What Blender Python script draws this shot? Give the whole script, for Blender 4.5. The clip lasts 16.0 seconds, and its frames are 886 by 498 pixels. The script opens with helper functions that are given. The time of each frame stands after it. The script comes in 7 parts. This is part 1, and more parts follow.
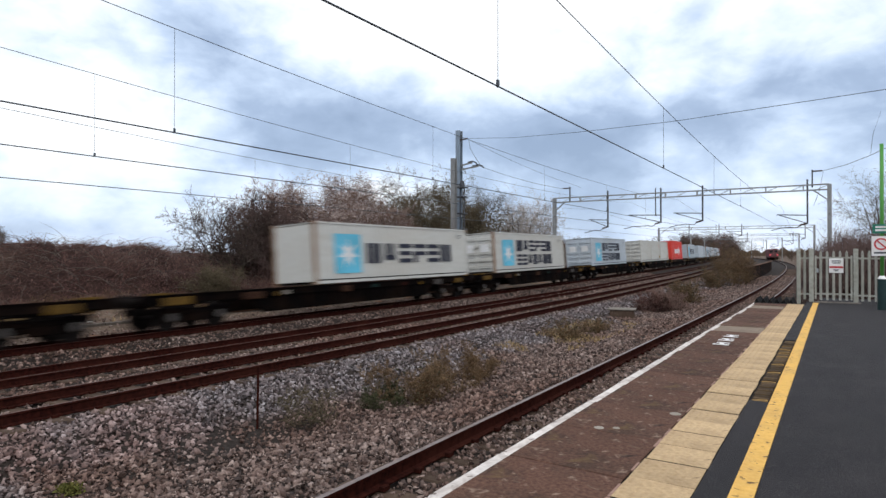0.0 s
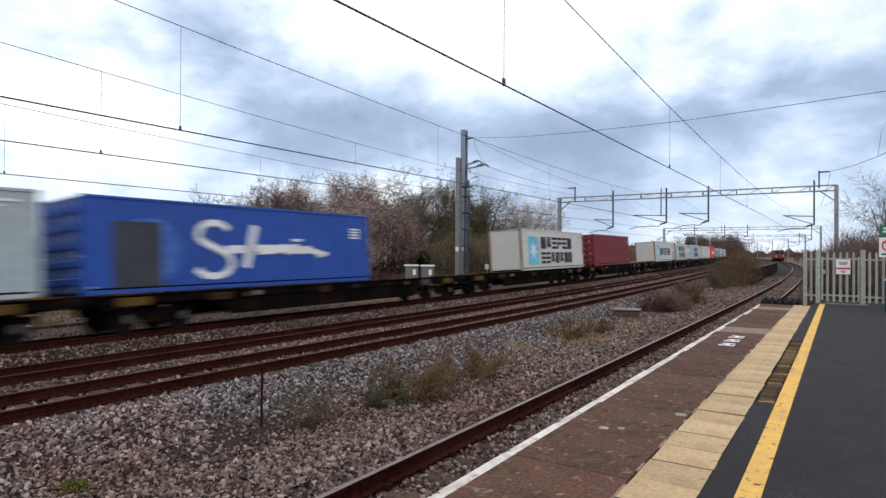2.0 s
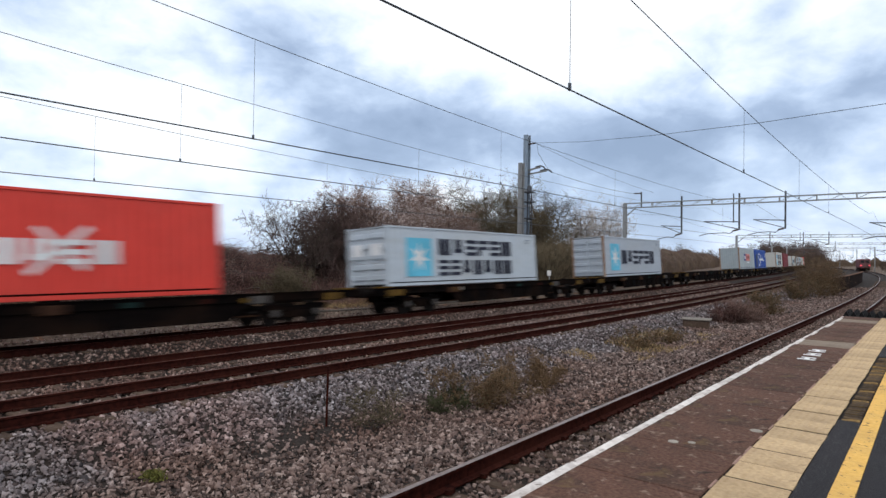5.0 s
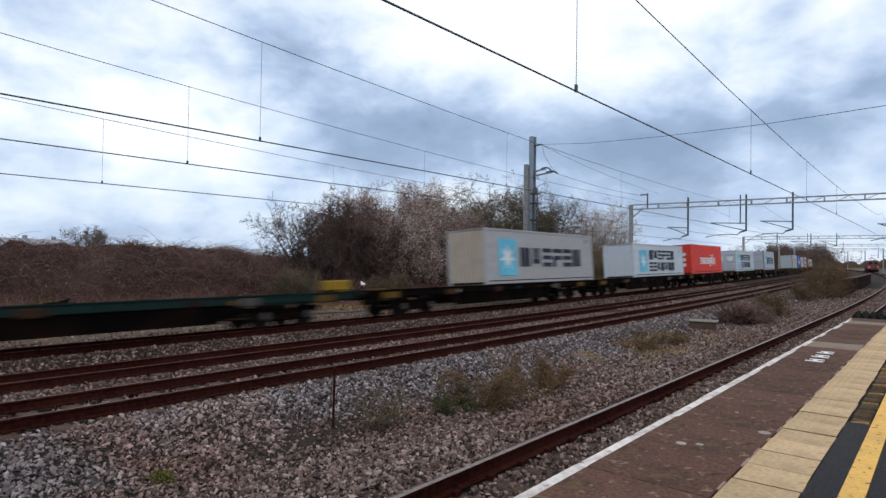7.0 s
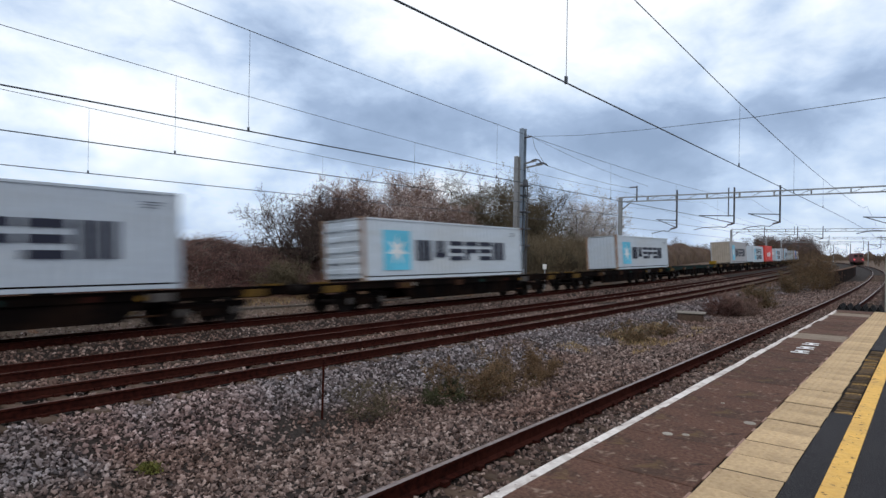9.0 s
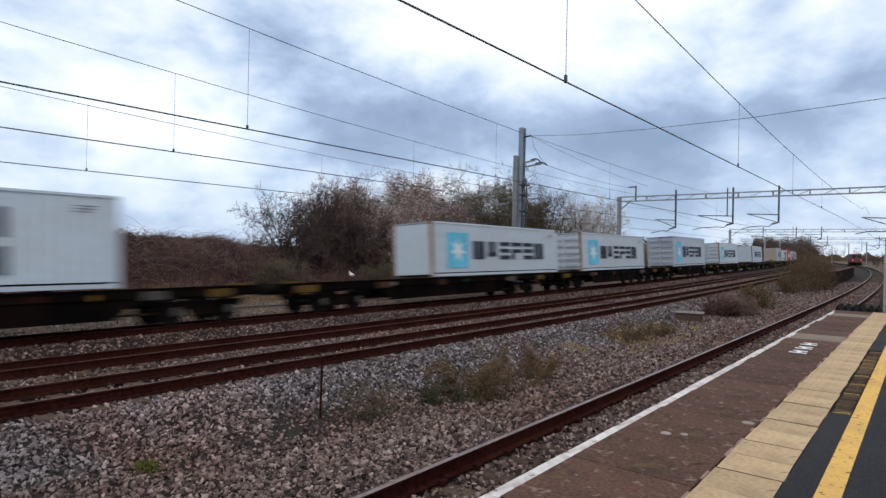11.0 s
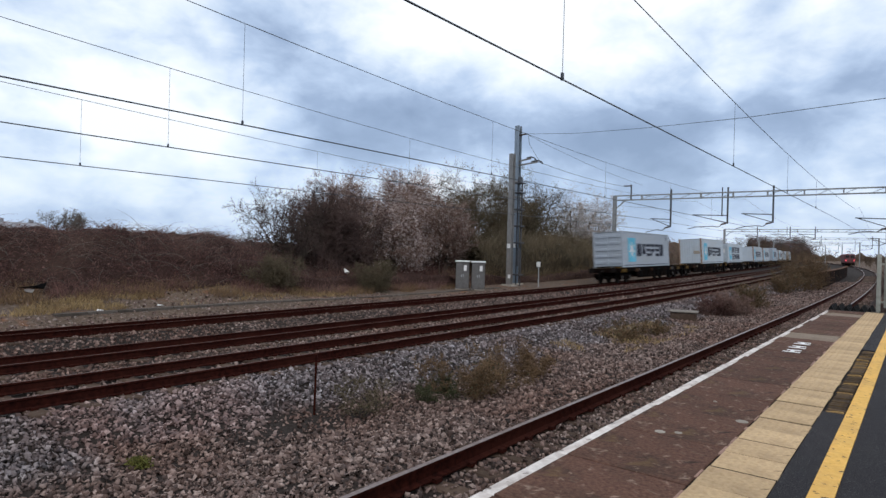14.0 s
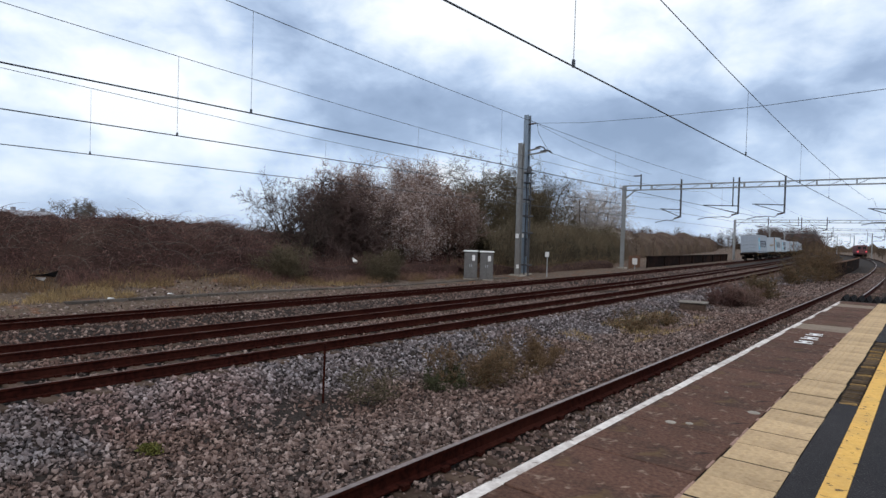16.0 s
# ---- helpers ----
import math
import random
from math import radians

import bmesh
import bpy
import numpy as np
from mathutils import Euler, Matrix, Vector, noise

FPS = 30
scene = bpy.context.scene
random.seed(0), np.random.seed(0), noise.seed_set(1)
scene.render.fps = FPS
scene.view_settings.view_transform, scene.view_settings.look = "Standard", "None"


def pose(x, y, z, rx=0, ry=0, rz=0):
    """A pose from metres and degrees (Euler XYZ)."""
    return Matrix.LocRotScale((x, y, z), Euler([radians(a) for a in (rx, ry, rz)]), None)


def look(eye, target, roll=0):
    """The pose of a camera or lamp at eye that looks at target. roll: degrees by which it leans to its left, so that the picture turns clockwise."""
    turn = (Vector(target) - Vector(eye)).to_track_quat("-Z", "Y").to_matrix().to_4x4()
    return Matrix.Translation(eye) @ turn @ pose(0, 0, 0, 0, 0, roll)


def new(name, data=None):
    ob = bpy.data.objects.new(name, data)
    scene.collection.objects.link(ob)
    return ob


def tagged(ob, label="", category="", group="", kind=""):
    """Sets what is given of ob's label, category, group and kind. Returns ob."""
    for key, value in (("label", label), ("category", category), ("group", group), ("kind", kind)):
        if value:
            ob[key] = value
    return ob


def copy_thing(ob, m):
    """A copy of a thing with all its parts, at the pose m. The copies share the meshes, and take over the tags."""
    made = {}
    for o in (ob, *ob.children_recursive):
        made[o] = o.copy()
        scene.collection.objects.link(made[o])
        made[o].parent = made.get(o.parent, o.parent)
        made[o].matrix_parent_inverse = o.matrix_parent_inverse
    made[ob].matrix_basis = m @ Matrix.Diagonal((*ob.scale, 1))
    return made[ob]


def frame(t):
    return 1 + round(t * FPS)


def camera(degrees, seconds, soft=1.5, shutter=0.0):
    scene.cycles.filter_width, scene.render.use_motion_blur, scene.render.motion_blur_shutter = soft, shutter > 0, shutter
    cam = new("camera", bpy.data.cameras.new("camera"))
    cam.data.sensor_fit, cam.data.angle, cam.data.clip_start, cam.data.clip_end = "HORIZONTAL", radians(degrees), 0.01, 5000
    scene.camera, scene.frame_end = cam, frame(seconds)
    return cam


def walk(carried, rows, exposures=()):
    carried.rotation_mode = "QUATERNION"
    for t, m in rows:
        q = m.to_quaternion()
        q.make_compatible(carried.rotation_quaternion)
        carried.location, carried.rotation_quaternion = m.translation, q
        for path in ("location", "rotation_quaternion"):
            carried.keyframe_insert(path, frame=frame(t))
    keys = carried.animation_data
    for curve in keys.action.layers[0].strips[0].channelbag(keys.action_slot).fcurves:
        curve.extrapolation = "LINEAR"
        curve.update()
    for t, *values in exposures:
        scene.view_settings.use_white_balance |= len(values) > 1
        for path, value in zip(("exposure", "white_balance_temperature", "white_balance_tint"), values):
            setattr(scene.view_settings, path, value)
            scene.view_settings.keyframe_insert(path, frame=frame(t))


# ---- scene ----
FOV = 72.76
cam = camera(FOV, 16.0, soft=1.45, shutter=0.5)

EYE_H = 1.43
# seconds, tilt, lean, heading, and the sway of the eye
TURNS = [
    (0, 90.38, -0.01, 33.11, 0.006, -0.006, 0.003), (0.5, 90.42, -0.09, 33.70, 0.004, -0.004, 0.004),
    (1, 90.29, -0.12, 33.63, 0.000, 0.000, -0.000), (1.5, 90.20, -0.23, 33.74, -0.003, 0.005, 0.000),
    (2, 90.31, -0.33, 33.54, -0.006, 0.005, -0.004), (2.5, 90.37, -0.36, 33.12, 0.001, 0.003, -0.002),
    (3, 90.40, -0.55, 33.09, -0.001, -0.001, -0.001), (3.5, 90.41, -0.49, 33.47, 0.003, -0.003, -0.003),
    (3.6, 90.41, -0.50, 34.30, -0.000, -0.007, -0.002), (3.8, 90.40, -0.54, 35.82, -0.008, -0.014, -0.001),
    (4, 90.40, -0.57, 37.36, -0.016, -0.021, -0.000), (4.2, 90.39, -0.63, 38.52, -0.016, -0.021, -0.000),
    (6.5, 91.01, -0.94, 39.72, -0.022, -0.044, 0.001), (7, 90.92, -0.84, 39.88, -0.021, -0.044, -0.002),
    (7.5, 90.74, -0.88, 39.89, -0.024, -0.038, -0.004), (8, 90.66, -0.85, 39.46, -0.021, -0.029, -0.004),
    (8.5, 90.57, -0.67, 39.45, -0.022, -0.032, -0.005), (9, 90.15, -0.98, 38.94, -0.020, -0.029, -0.004),
    (11.5, 90.03, -1.26, 38.84, -0.027, -0.023, -0.009), (12, 89.83, -1.37, 38.79, -0.031, -0.022, -0.006),
    (12.5, 89.79, -1.62, 38.59, -0.038, -0.013, -0.012), (13, 89.87, -1.58, 38.40, -0.038, -0.014, -0.013),
    (13.5, 89.87, -1.67, 38.11, -0.035, -0.014, -0.014), (14, 89.86, -1.54, 38.39, -0.037, -0.006, -0.014),
    (14.5, 89.74, -1.41, 38.64, -0.040, -0.006, -0.011), (15, 89.44, -1.45, 38.66, -0.045, -0.004, -0.013),
    (15.5, 89.14, -1.59, 38.74, -0.056, 0.008, -0.023), (16, 88.88, -1.71, 39.17, -0.068, 0.017, -0.027)]
walk(cam, [(t, pose(dx, dy, EYE_H + dz, a, b, c)) for t, a, b, c, dx, dy, dz in TURNS], exposures=[(0.0, -0.05, 6500, 10), (4.2, -0.05, 6480, 10), (6.5, -0.26, 6300, 10), (14.0, -0.26, 6280, 10), (16.0, -0.26, 6280, 10)])

# ---- daylight: broken overcast ----
SUN_ELEV, SUN_AZ = radians(46), radians(135)   # azimuth from +y, clockwise positive
SUN_DIR = Vector((math.sin(SUN_AZ) * math.cos(SUN_ELEV), math.cos(SUN_AZ) * math.cos(SUN_ELEV), math.sin(SUN_ELEV)))


def link(nt, a, b):
    nt.links.new(a, b)


def math_node(nt, op, a, b=None):
    n = nt.nodes.new("ShaderNodeMath")
    n.operation = op
    for i, v in enumerate((a, b)):
        if v is None:
            continue
        if isinstance(v, (int, float)):
            n.inputs[i].default_value = v
        else:
            link(nt, v, n.inputs[i])
    return n.outputs[0]


def ramp_node(nt, fac, stops):
    n = nt.nodes.new("ShaderNodeValToRGB")
    el = n.color_ramp.elements
    while len(el) < len(stops):
        el.new(0.5)
    for e, (p, c) in zip(el, stops):
        e.position = p
        e.color = (*c, 1)
    link(nt, fac, n.inputs[0])
    return n.outputs[0]


def mix_node(nt, fac, a, b, blend="MIX"):
    n = nt.nodes.new("ShaderNodeMix")
    n.data_type, n.blend_type = "RGBA", blend
    for sock, v in ((n.inputs[0], fac), (n.inputs[6], a), (n.inputs[7], b)):
        if isinstance(v, (int, float)):
            sock.default_value = v
        elif isinstance(v, (tuple, list)):
            sock.default_value = (*v, 1)
        else:
            link(nt, v, sock)
    return n.outputs[2]


def noise_node(nt, vec, scale, detail=5.0, rough=0.55, dist=0.0):
    n = nt.nodes.new("ShaderNodeTexNoise")
    n.inputs["Scale"].default_value = scale
    n.inputs["Detail"].default_value = detail
    n.inputs["Roughness"].default_value = rough
    n.inputs["Distortion"].default_value = dist
    if vec is not None:
        link(nt, vec, n.inputs["Vector"])
    return n.outputs["Fac"]


def build_sky():
    w = bpy.data.worlds.new("sky")
    scene.world = w
    w.use_nodes = True
    nt = w.node_tree
    nt.nodes.clear()
    out = nt.nodes.new("ShaderNodeOutputWorld")
    bg = nt.nodes.new("ShaderNodeBackground")
    sky = nt.nodes.new("ShaderNodeTexSky")
    sky.sky_type, sky.sun_disc = "NISHITA", False
    sky.sun_elevation, sky.sun_rotation = SUN_ELEV, SUN_AZ
    tc = nt.nodes.new("ShaderNodeTexCoord")
    sep = nt.nodes.new("ShaderNodeSeparateXYZ")
    turn = nt.nodes.new("ShaderNodeMapping")
    turn.inputs["Rotation"].default_value = (0, 0, radians(-22))
    link(nt, tc.outputs["Generated"], turn.inputs[0])
    link(nt, turn.outputs[0], sep.inputs[0])
    x, y, z = sep.outputs
    zc = math_node(nt, "ADD", math_node(nt, "MAXIMUM", z, 0.0), 0.22)
    comb = nt.nodes.new("ShaderNodeCombineXYZ")
    link(nt, math_node(nt, "DIVIDE", x, zc), comb.inputs[0])
    link(nt, math_node(nt, "DIVIDE", y, zc), comb.inputs[1])
    comb.inputs[2].default_value = 7.9
    n1 = noise_node(nt, comb.outputs[0], 1.1, 3.0, 0.5, 0.2)
    puff = nt.nodes.new("ShaderNodeMapping")
    puff.inputs["Scale"].default_value = (1.0, 1.0, 1.75)
    puff.inputs["Location"].default_value = (0.37, 0.11, 0.0)
    link(nt, turn.outputs[0], puff.inputs[0])
    n2 = noise_node(nt, puff.outputs[0], 3.6, 5.0, 0.46, 0.2)
    n3 = noise_node(nt, puff.outputs[0], 11.0, 6.0, 0.55, 0.35)
    dens = math_node(nt, "ADD", math_node(nt, "MULTIPLY", n1, 0.16), math_node(nt, "ADD", math_node(nt, "MULTIPLY", n2, 0.46), math_node(nt, "ADD", math_node(nt, "ADD", math_node(nt, "MULTIPLY", n3, 0.17), math_node(nt, "MULTIPLY", noise_node(nt, puff.outputs[0], 27.0, 5.0, 0.55, 0.4), 0.06)), 0.027)))
    # cloud banks: heading and height in degrees, half width, half height, thickness
    for az, el, wa, we, amount in ((-26, 9.5, 14, 4, 0.09), (-52, 15, 14, 5, 0.02), (-12, 14, 9, 4, 0.045), (-33, 20, 15, 5, -0.075), (-70, 9.5, 11, 5.5, -0.10), (-71, 22, 9, 4, 0.02), (-13, 9.5, 3, 1.6, -0.05), (-37, 6, 3.5, 1.8, -0.07), (-54, 9, 7, 4, 0.03), (-64, 3.5, 13, 2.6, -0.06)):
        a, e = radians(az), radians(el)
        d0 = Vector((math.sin(a) * math.cos(e), math.cos(a) * math.cos(e), math.sin(e)))
        across, above = Vector((math.cos(a), -math.sin(a), 0)), Vector((-math.sin(a) * math.sin(e), -math.cos(a) * math.sin(e), math.cos(e)))
        q = []
        for axis, w in ((across, wa), (above, we)):
            dn = nt.nodes.new("ShaderNodeVectorMath")
            dn.operation = "DOT_PRODUCT"
            link(nt, tc.outputs["Generated"], dn.inputs[0])
            dn.inputs[1].default_value = axis / math.sin(radians(w))
            q.append(math_node(nt, "MULTIPLY", dn.outputs["Value"], dn.outputs["Value"]))
        front = nt.nodes.new("ShaderNodeVectorMath")
        front.operation = "DOT_PRODUCT"
        link(nt, tc.outputs["Generated"], front.inputs[0])
        front.inputs[1].default_value = d0
        bell = math_node(nt, "POWER", 2.718, math_node(nt, "MULTIPLY", math_node(nt, "ADD", q[0], q[1]), -1.0))
        bell = math_node(nt, "MULTIPLY", bell, math_node(nt, "GREATER_THAN", front.outputs["Value"], 0.0))
        dens = math_node(nt, "ADD", dens, math_node(nt, "MULTIPLY", bell, amount))
    dotn = nt.nodes.new("ShaderNodeVectorMath")
    dotn.operation = "DOT_PRODUCT"
    link(nt, tc.outputs["Generated"], dotn.inputs[0])
    dotn.inputs[1].default_value = SUN_DIR
    near_sun = math_node(nt, "MULTIPLY", math_node(nt, "POWER", math_node(nt, "MAXIMUM", dotn.outputs["Value"], 0.0), 3.0), 0.10)
    # thinner cloud higher up
    thin = math_node(nt, "MULTIPLY", math_node(nt, "SUBTRACT", math_node(nt, "MINIMUM", math_node(nt, "MAXIMUM", z, 0.22), 0.42), 0.22), 0.45)
    lit = math_node(nt, "ADD", math_node(nt, "SUBTRACT", 1.0, dens), math_node(nt, "ADD", near_sun, thin))
    cloud = ramp_node(nt, lit, [(0.40, (0.345, 0.455, 0.65)), (0.475, (0.47, 0.60, 0.825)), (0.53, (0.705, 0.86, 1.10)), (0.585, (1.03, 1.15, 1.29)), (0.65, (1.39, 1.43, 1.47))])
    clear = mix_node(nt, 1.0, sky.outputs[0], (0.11, 0.11, 0.11), "MULTIPLY")
    haze = math_node(nt, "POWER", math_node(nt, "SUBTRACT", 1.0, math_node(nt, "MINIMUM", math_node(nt, "MAXIMUM", z, 0.0), 1.0)), 10.0)
    cloud = mix_node(nt, math_node(nt, "MULTIPLY", haze, 0.42), cloud, (0.64, 0.81, 1.10))
    col = mix_node(nt, 0.88, clear, cloud)
    link(nt, col, bg.inputs[0])
    bg.inputs[1].default_value = 1.0
    link(nt, bg.outputs[0], out.inputs[0])


build_sky()
sun = new("sun", bpy.data.lights.new("sun", "SUN"))
sun.data.energy, sun.data.angle, sun.data.color = 0.85, radians(22), (1.0, 0.91, 0.8)
sun.matrix_world = look((0, 0, 60), Vector((0, 0, 60)) - SUN_DIR)


# ---- materials ----
def material(name, base, second=None, third=None, scale=8.0, coarse=0.7, rough=0.75, metal=0.0, bump=0.2, bump_scale=40.0,
             vary=0.0, island=0.0, spec=0.12, stretch=(1, 1, 1), coarse_amount=0.6, emit=None, flecks=()):
    """Two scales of variation: fine grain between base and second, large stains towards third."""
    m = bpy.data.materials.new(name)
    m.use_nodes = True
    nt = m.node_tree
    p = nt.nodes["Principled BSDF"]
    second = second or tuple(c * 0.75 for c in base)
    third = third or tuple(c * 0.6 for c in base)
    tc = nt.nodes.new("ShaderNodeTexCoord")
    mp = nt.nodes.new("ShaderNodeMapping")
    mp.inputs["Scale"].default_value = stretch
    link(nt, tc.outputs["Object"], mp.inputs[0])
    vec = mp.outputs[0]
    fine = noise_node(nt, vec, scale, 6.0, 0.6)
    big = noise_node(nt, vec, coarse, 4.0, 0.6, 0.4)
    c = mix_node(nt, ramp_node(nt, fine, [(0.35, (0, 0, 0)), (0.65, (1, 1, 1))]), base, second)
    c = mix_node(nt, math_node(nt, "MULTIPLY", ramp_node(nt, big, [(0.45, (0, 0, 0)), (0.7, (1, 1, 1))]), coarse_amount), c, third)
    for fc, fs, lo, hi in flecks:   # colour, scale, from, to
        c = mix_node(nt, ramp_node(nt, noise_node(nt, vec, fs, 3.0, 0.55, 0.6), [(lo, (0, 0, 0)), (hi, (1, 1, 1))]), c, fc)
    if vary:
        info = nt.nodes.new("ShaderNodeObjectInfo")
        k = math_node(nt, "ADD", math_node(nt, "MULTIPLY", info.outputs["Random"], vary), 1 - vary / 2)
        cc = nt.nodes.new("ShaderNodeCombineColor")
        for i in range(3):
            link(nt, k, cc.inputs[i])
        c = mix_node(nt, 1.0, c, cc.outputs[0], "MULTIPLY")
    if island:
        geo = nt.nodes.new("ShaderNodeNewGeometry")
        k = math_node(nt, "ADD", math_node(nt, "MULTIPLY", geo.outputs["Random Per Island"], island), 1 - island / 2)
        cc = nt.nodes.new("ShaderNodeCombineColor")
        for i in range(3):
            link(nt, k, cc.inputs[i])
        c = mix_node(nt, 1.0, c, cc.outputs[0], "MULTIPLY")
    link(nt, c, p.inputs["Base Color"])
    rr = math_node(nt, "ADD", math_node(nt, "MULTIPLY", fine, 0.25), rough - 0.12)
    link(nt, rr, p.inputs["Roughness"])
    p.inputs["Metallic"].default_value = metal
    p.inputs["Specular IOR Level"].default_value = spec
    if bump:
        b = nt.nodes.new("ShaderNodeBump")
        b.inputs["Strength"].default_value = bump
        b.inputs["Distance"].default_value = 0.02
        link(nt, noise_node(nt, vec, bump_scale, 4.0, 0.6), b.inputs["Height"])
        link(nt, b.outputs[0], p.inputs["Normal"])
    if emit:
        p.inputs["Emission Color"].default_value = (*emit[0], 1)
        p.inputs["Emission Strength"].default_value = emit[1]
    return m


def stone_material(name, stops, rough=0.85):
    """Loose stones: each island takes one of the stops."""
    m = bpy.data.materials.new(name)
    m.use_nodes = True
    nt = m.node_tree
    p = nt.nodes["Principled BSDF"]
    geo = nt.nodes.new("ShaderNodeNewGeometry")
    c = ramp_node(nt, geo.outputs["Random Per Island"], stops)
    tc = nt.nodes.new("ShaderNodeTexCoord")
    n = noise_node(nt, tc.outputs["Object"], 60.0, 3.0)
    big = noise_node(nt, tc.outputs["Object"], 0.35, 3.0, 0.5, 0.5)
    c = mix_node(nt, ramp_node(nt, n, [(0.35, (0, 0, 0)), (0.7, (0.5, 0.5, 0.5))]), c, (0.09, 0.07, 0.06))
    c = mix_node(nt, ramp_node(nt, big, [(0.42, (0, 0, 0)), (0.62, (0.75, 0.75, 0.75))]), c, mix_node(nt, 1.0, c, (0.86, 0.73, 0.67), "MULTIPLY"))
    # clean blue-grey stone beside the near main line, dirty red-brown stone elsewhere
    sep = nt.nodes.new("ShaderNodeSeparateXYZ")
    link(nt, tc.outputs["Object"], sep.inputs[0])
    edge = math_node(nt, "ADD", math_node(nt, "MULTIPLY", big, 3.0), math_node(nt, "ADD", sep.outputs[0], 6.4))
    fresh = ramp_node(nt, math_node(nt, "ADD", math_node(nt, "MULTIPLY", edge, -0.6), 0.5), [(0.3, (0, 0, 0)), (0.7, (1, 1, 1))])
    old = ramp_node(nt, math_node(nt, "ADD", sep.outputs[0], 10.3), [(0.3, (1, 1, 1)), (0.6, (0, 0, 0))])
    dirty = mix_node(nt, 1.0, c, (0.86, 0.765, 0.72), "MULTIPLY")
    along = ramp_node(nt, math_node(nt, "ADD", math_node(nt, "MULTIPLY", sep.outputs[1], 0.12), math_node(nt, "MULTIPLY", big, 0.5)), [(0.64, (0.88, 0.95, 1.04)), (0.75, (1.10, 0.98, 0.99)), (0.88, (1.10, 0.98, 0.99)), (1.0, (0.90, 0.95, 1.04))])
    clean = mix_node(nt, 1.0, c, along, "MULTIPLY")
    c = mix_node(nt, old, mix_node(nt, fresh, dirty, clean), dirty)
    link(nt, c, p.inputs["Base Color"])
    p.inputs["Roughness"].default_value = rough
    p.inputs["Specular IOR Level"].default_value = 0.1
    return m


M = {}


def materials():
    # ground colour darkened to hold the shade in the gaps between stones
    M["ballast"] = material("ballast_ground_gap_shade", (0.038, 0.029, 0.025), (0.012, 0.009, 0.008), (0.026, 0.019, 0.016), 22, 0.5, 0.9, bump=0.9, bump_scale=30)
    M["stones"] = stone_material("ballast_stone", [(0.0, (0.020, 0.016, 0.016)), (0.18, (0.260, 0.208, 0.200)), (0.34, (0.060, 0.042, 0.038)), (0.52, (0.350, 0.290, 0.276)), (0.66, (0.036, 0.034, 0.038)), (0.82, (0.290, 0.240, 0.226)), (0.97, (0.47, 0.415, 0.398))])
    M["earth"] = material("verge_earth", (0.135, 0.098, 0.076), (0.060, 0.043, 0.032), (0.115, 0.082, 0.058), 9.0, 0.35, 0.95, bump=1.0, bump_scale=14,
                          flecks=(((0.24, 0.21, 0.20), 7, 0.60, 0.68), ((0.16, 0.075, 0.04), 0.8, 0.58, 0.70)))
    M["rust"] = material("rail_rust", (0.038, 0.0098, 0.0070), (0.013, 0.0040, 0.0034), (0.046, 0.015, 0.0105), 14, 0.8, 0.9, bump=0.3, bump_scale=60, spec=0.03)
    M["rail_top"] = material("rail_running_surface", (0.090, 0.040, 0.030), (0.050, 0.022, 0.017), (0.145, 0.085, 0.070), 10, 0.5, 0.6, metal=0.15, bump=0.05)
    M["roof"] = material("pale_slate_roof", (0.30, 0.30, 0.33), (0.24, 0.24, 0.26), None, 3, 0.4, 0.9, bump=0)
    M["render"] = material("pale_house_wall", (0.50, 0.47, 0.43), (0.42, 0.39, 0.36), None, 3, 0.4, 0.9, bump=0)
    M["rail_bright"] = material("polished_rail_head", (0.25, 0.20, 0.19), (0.17, 0.13, 0.12), (0.13, 0.085, 0.07), 10, 0.5, 0.45, metal=0.75, bump=0.03)
    M["sleeper"] = material("sleeper_concrete", (0.095, 0.069, 0.052), (0.064, 0.042, 0.032), (0.048, 0.030, 0.022), 10, 1.2, 0.92, vary=0.6)
    M["asphalt"] = material("asphalt", (0.0125, 0.0114, 0.0142), (0.033, 0.030, 0.034), (0.041, 0.037, 0.0395), 70, 1.7, 0.85, bump=1.0, bump_scale=90, spec=0.2,
                            flecks=(((0.024, 0.023, 0.025), 1.3, 0.45, 0.85), ((0.13, 0.125, 0.12), 95, 0.60, 0.68)))
    M["slab"] = material("stained_slab", (0.132, 0.069, 0.049), (0.066, 0.034, 0.025), (0.044, 0.029, 0.022), 34, 1.9, 0.88, bump=0.6, bump_scale=60, vary=0.35, coarse_amount=0.85,
                         flecks=(((0.25, 0.18, 0.14), 11, 0.60, 0.74), ((0.03, 0.02, 0.016), 5, 0.60, 0.76), ((0.16, 0.10, 0.045), 2.6, 0.60, 0.78)))
    M["tactile"] = material("buff_tactile", (0.53, 0.385, 0.23), (0.40, 0.285, 0.165), (0.29, 0.205, 0.125), 26, 2.6, 0.82, bump=0.6, bump_scale=40, vary=0.26,
                            flecks=(((0.15, 0.10, 0.06), 9, 0.64, 0.78),))
    M["yellow_line"] = material("yellow_line_paint", (0.74, 0.45, 0.12), (0.64, 0.37, 0.09), (0.48, 0.29, 0.10), 24, 2.2, 0.7, bump=0.3, bump_scale=80,
                                flecks=(((0.10, 0.065, 0.035), 17, 0.61, 0.66),))
    M["white_line"] = material("white_line_paint", (0.70, 0.66, 0.63), (0.48, 0.44, 0.42), (0.30, 0.24, 0.21), 16, 3.0, 0.78, vary=0.2, coarse_amount=0.7,
                               flecks=(((0.10, 0.075, 0.06), 14, 0.60, 0.68),))
    M["concrete"] = material("weathered_concrete", (0.34, 0.31, 0.27), (0.25, 0.22, 0.19), (0.16, 0.14, 0.11), 9, 0.9, 0.88)
    M["joint"] = material("joint_mortar", (0.016, 0.012, 0.010), (0.010, 0.008, 0.007), None, 20, 2.0, 0.95)
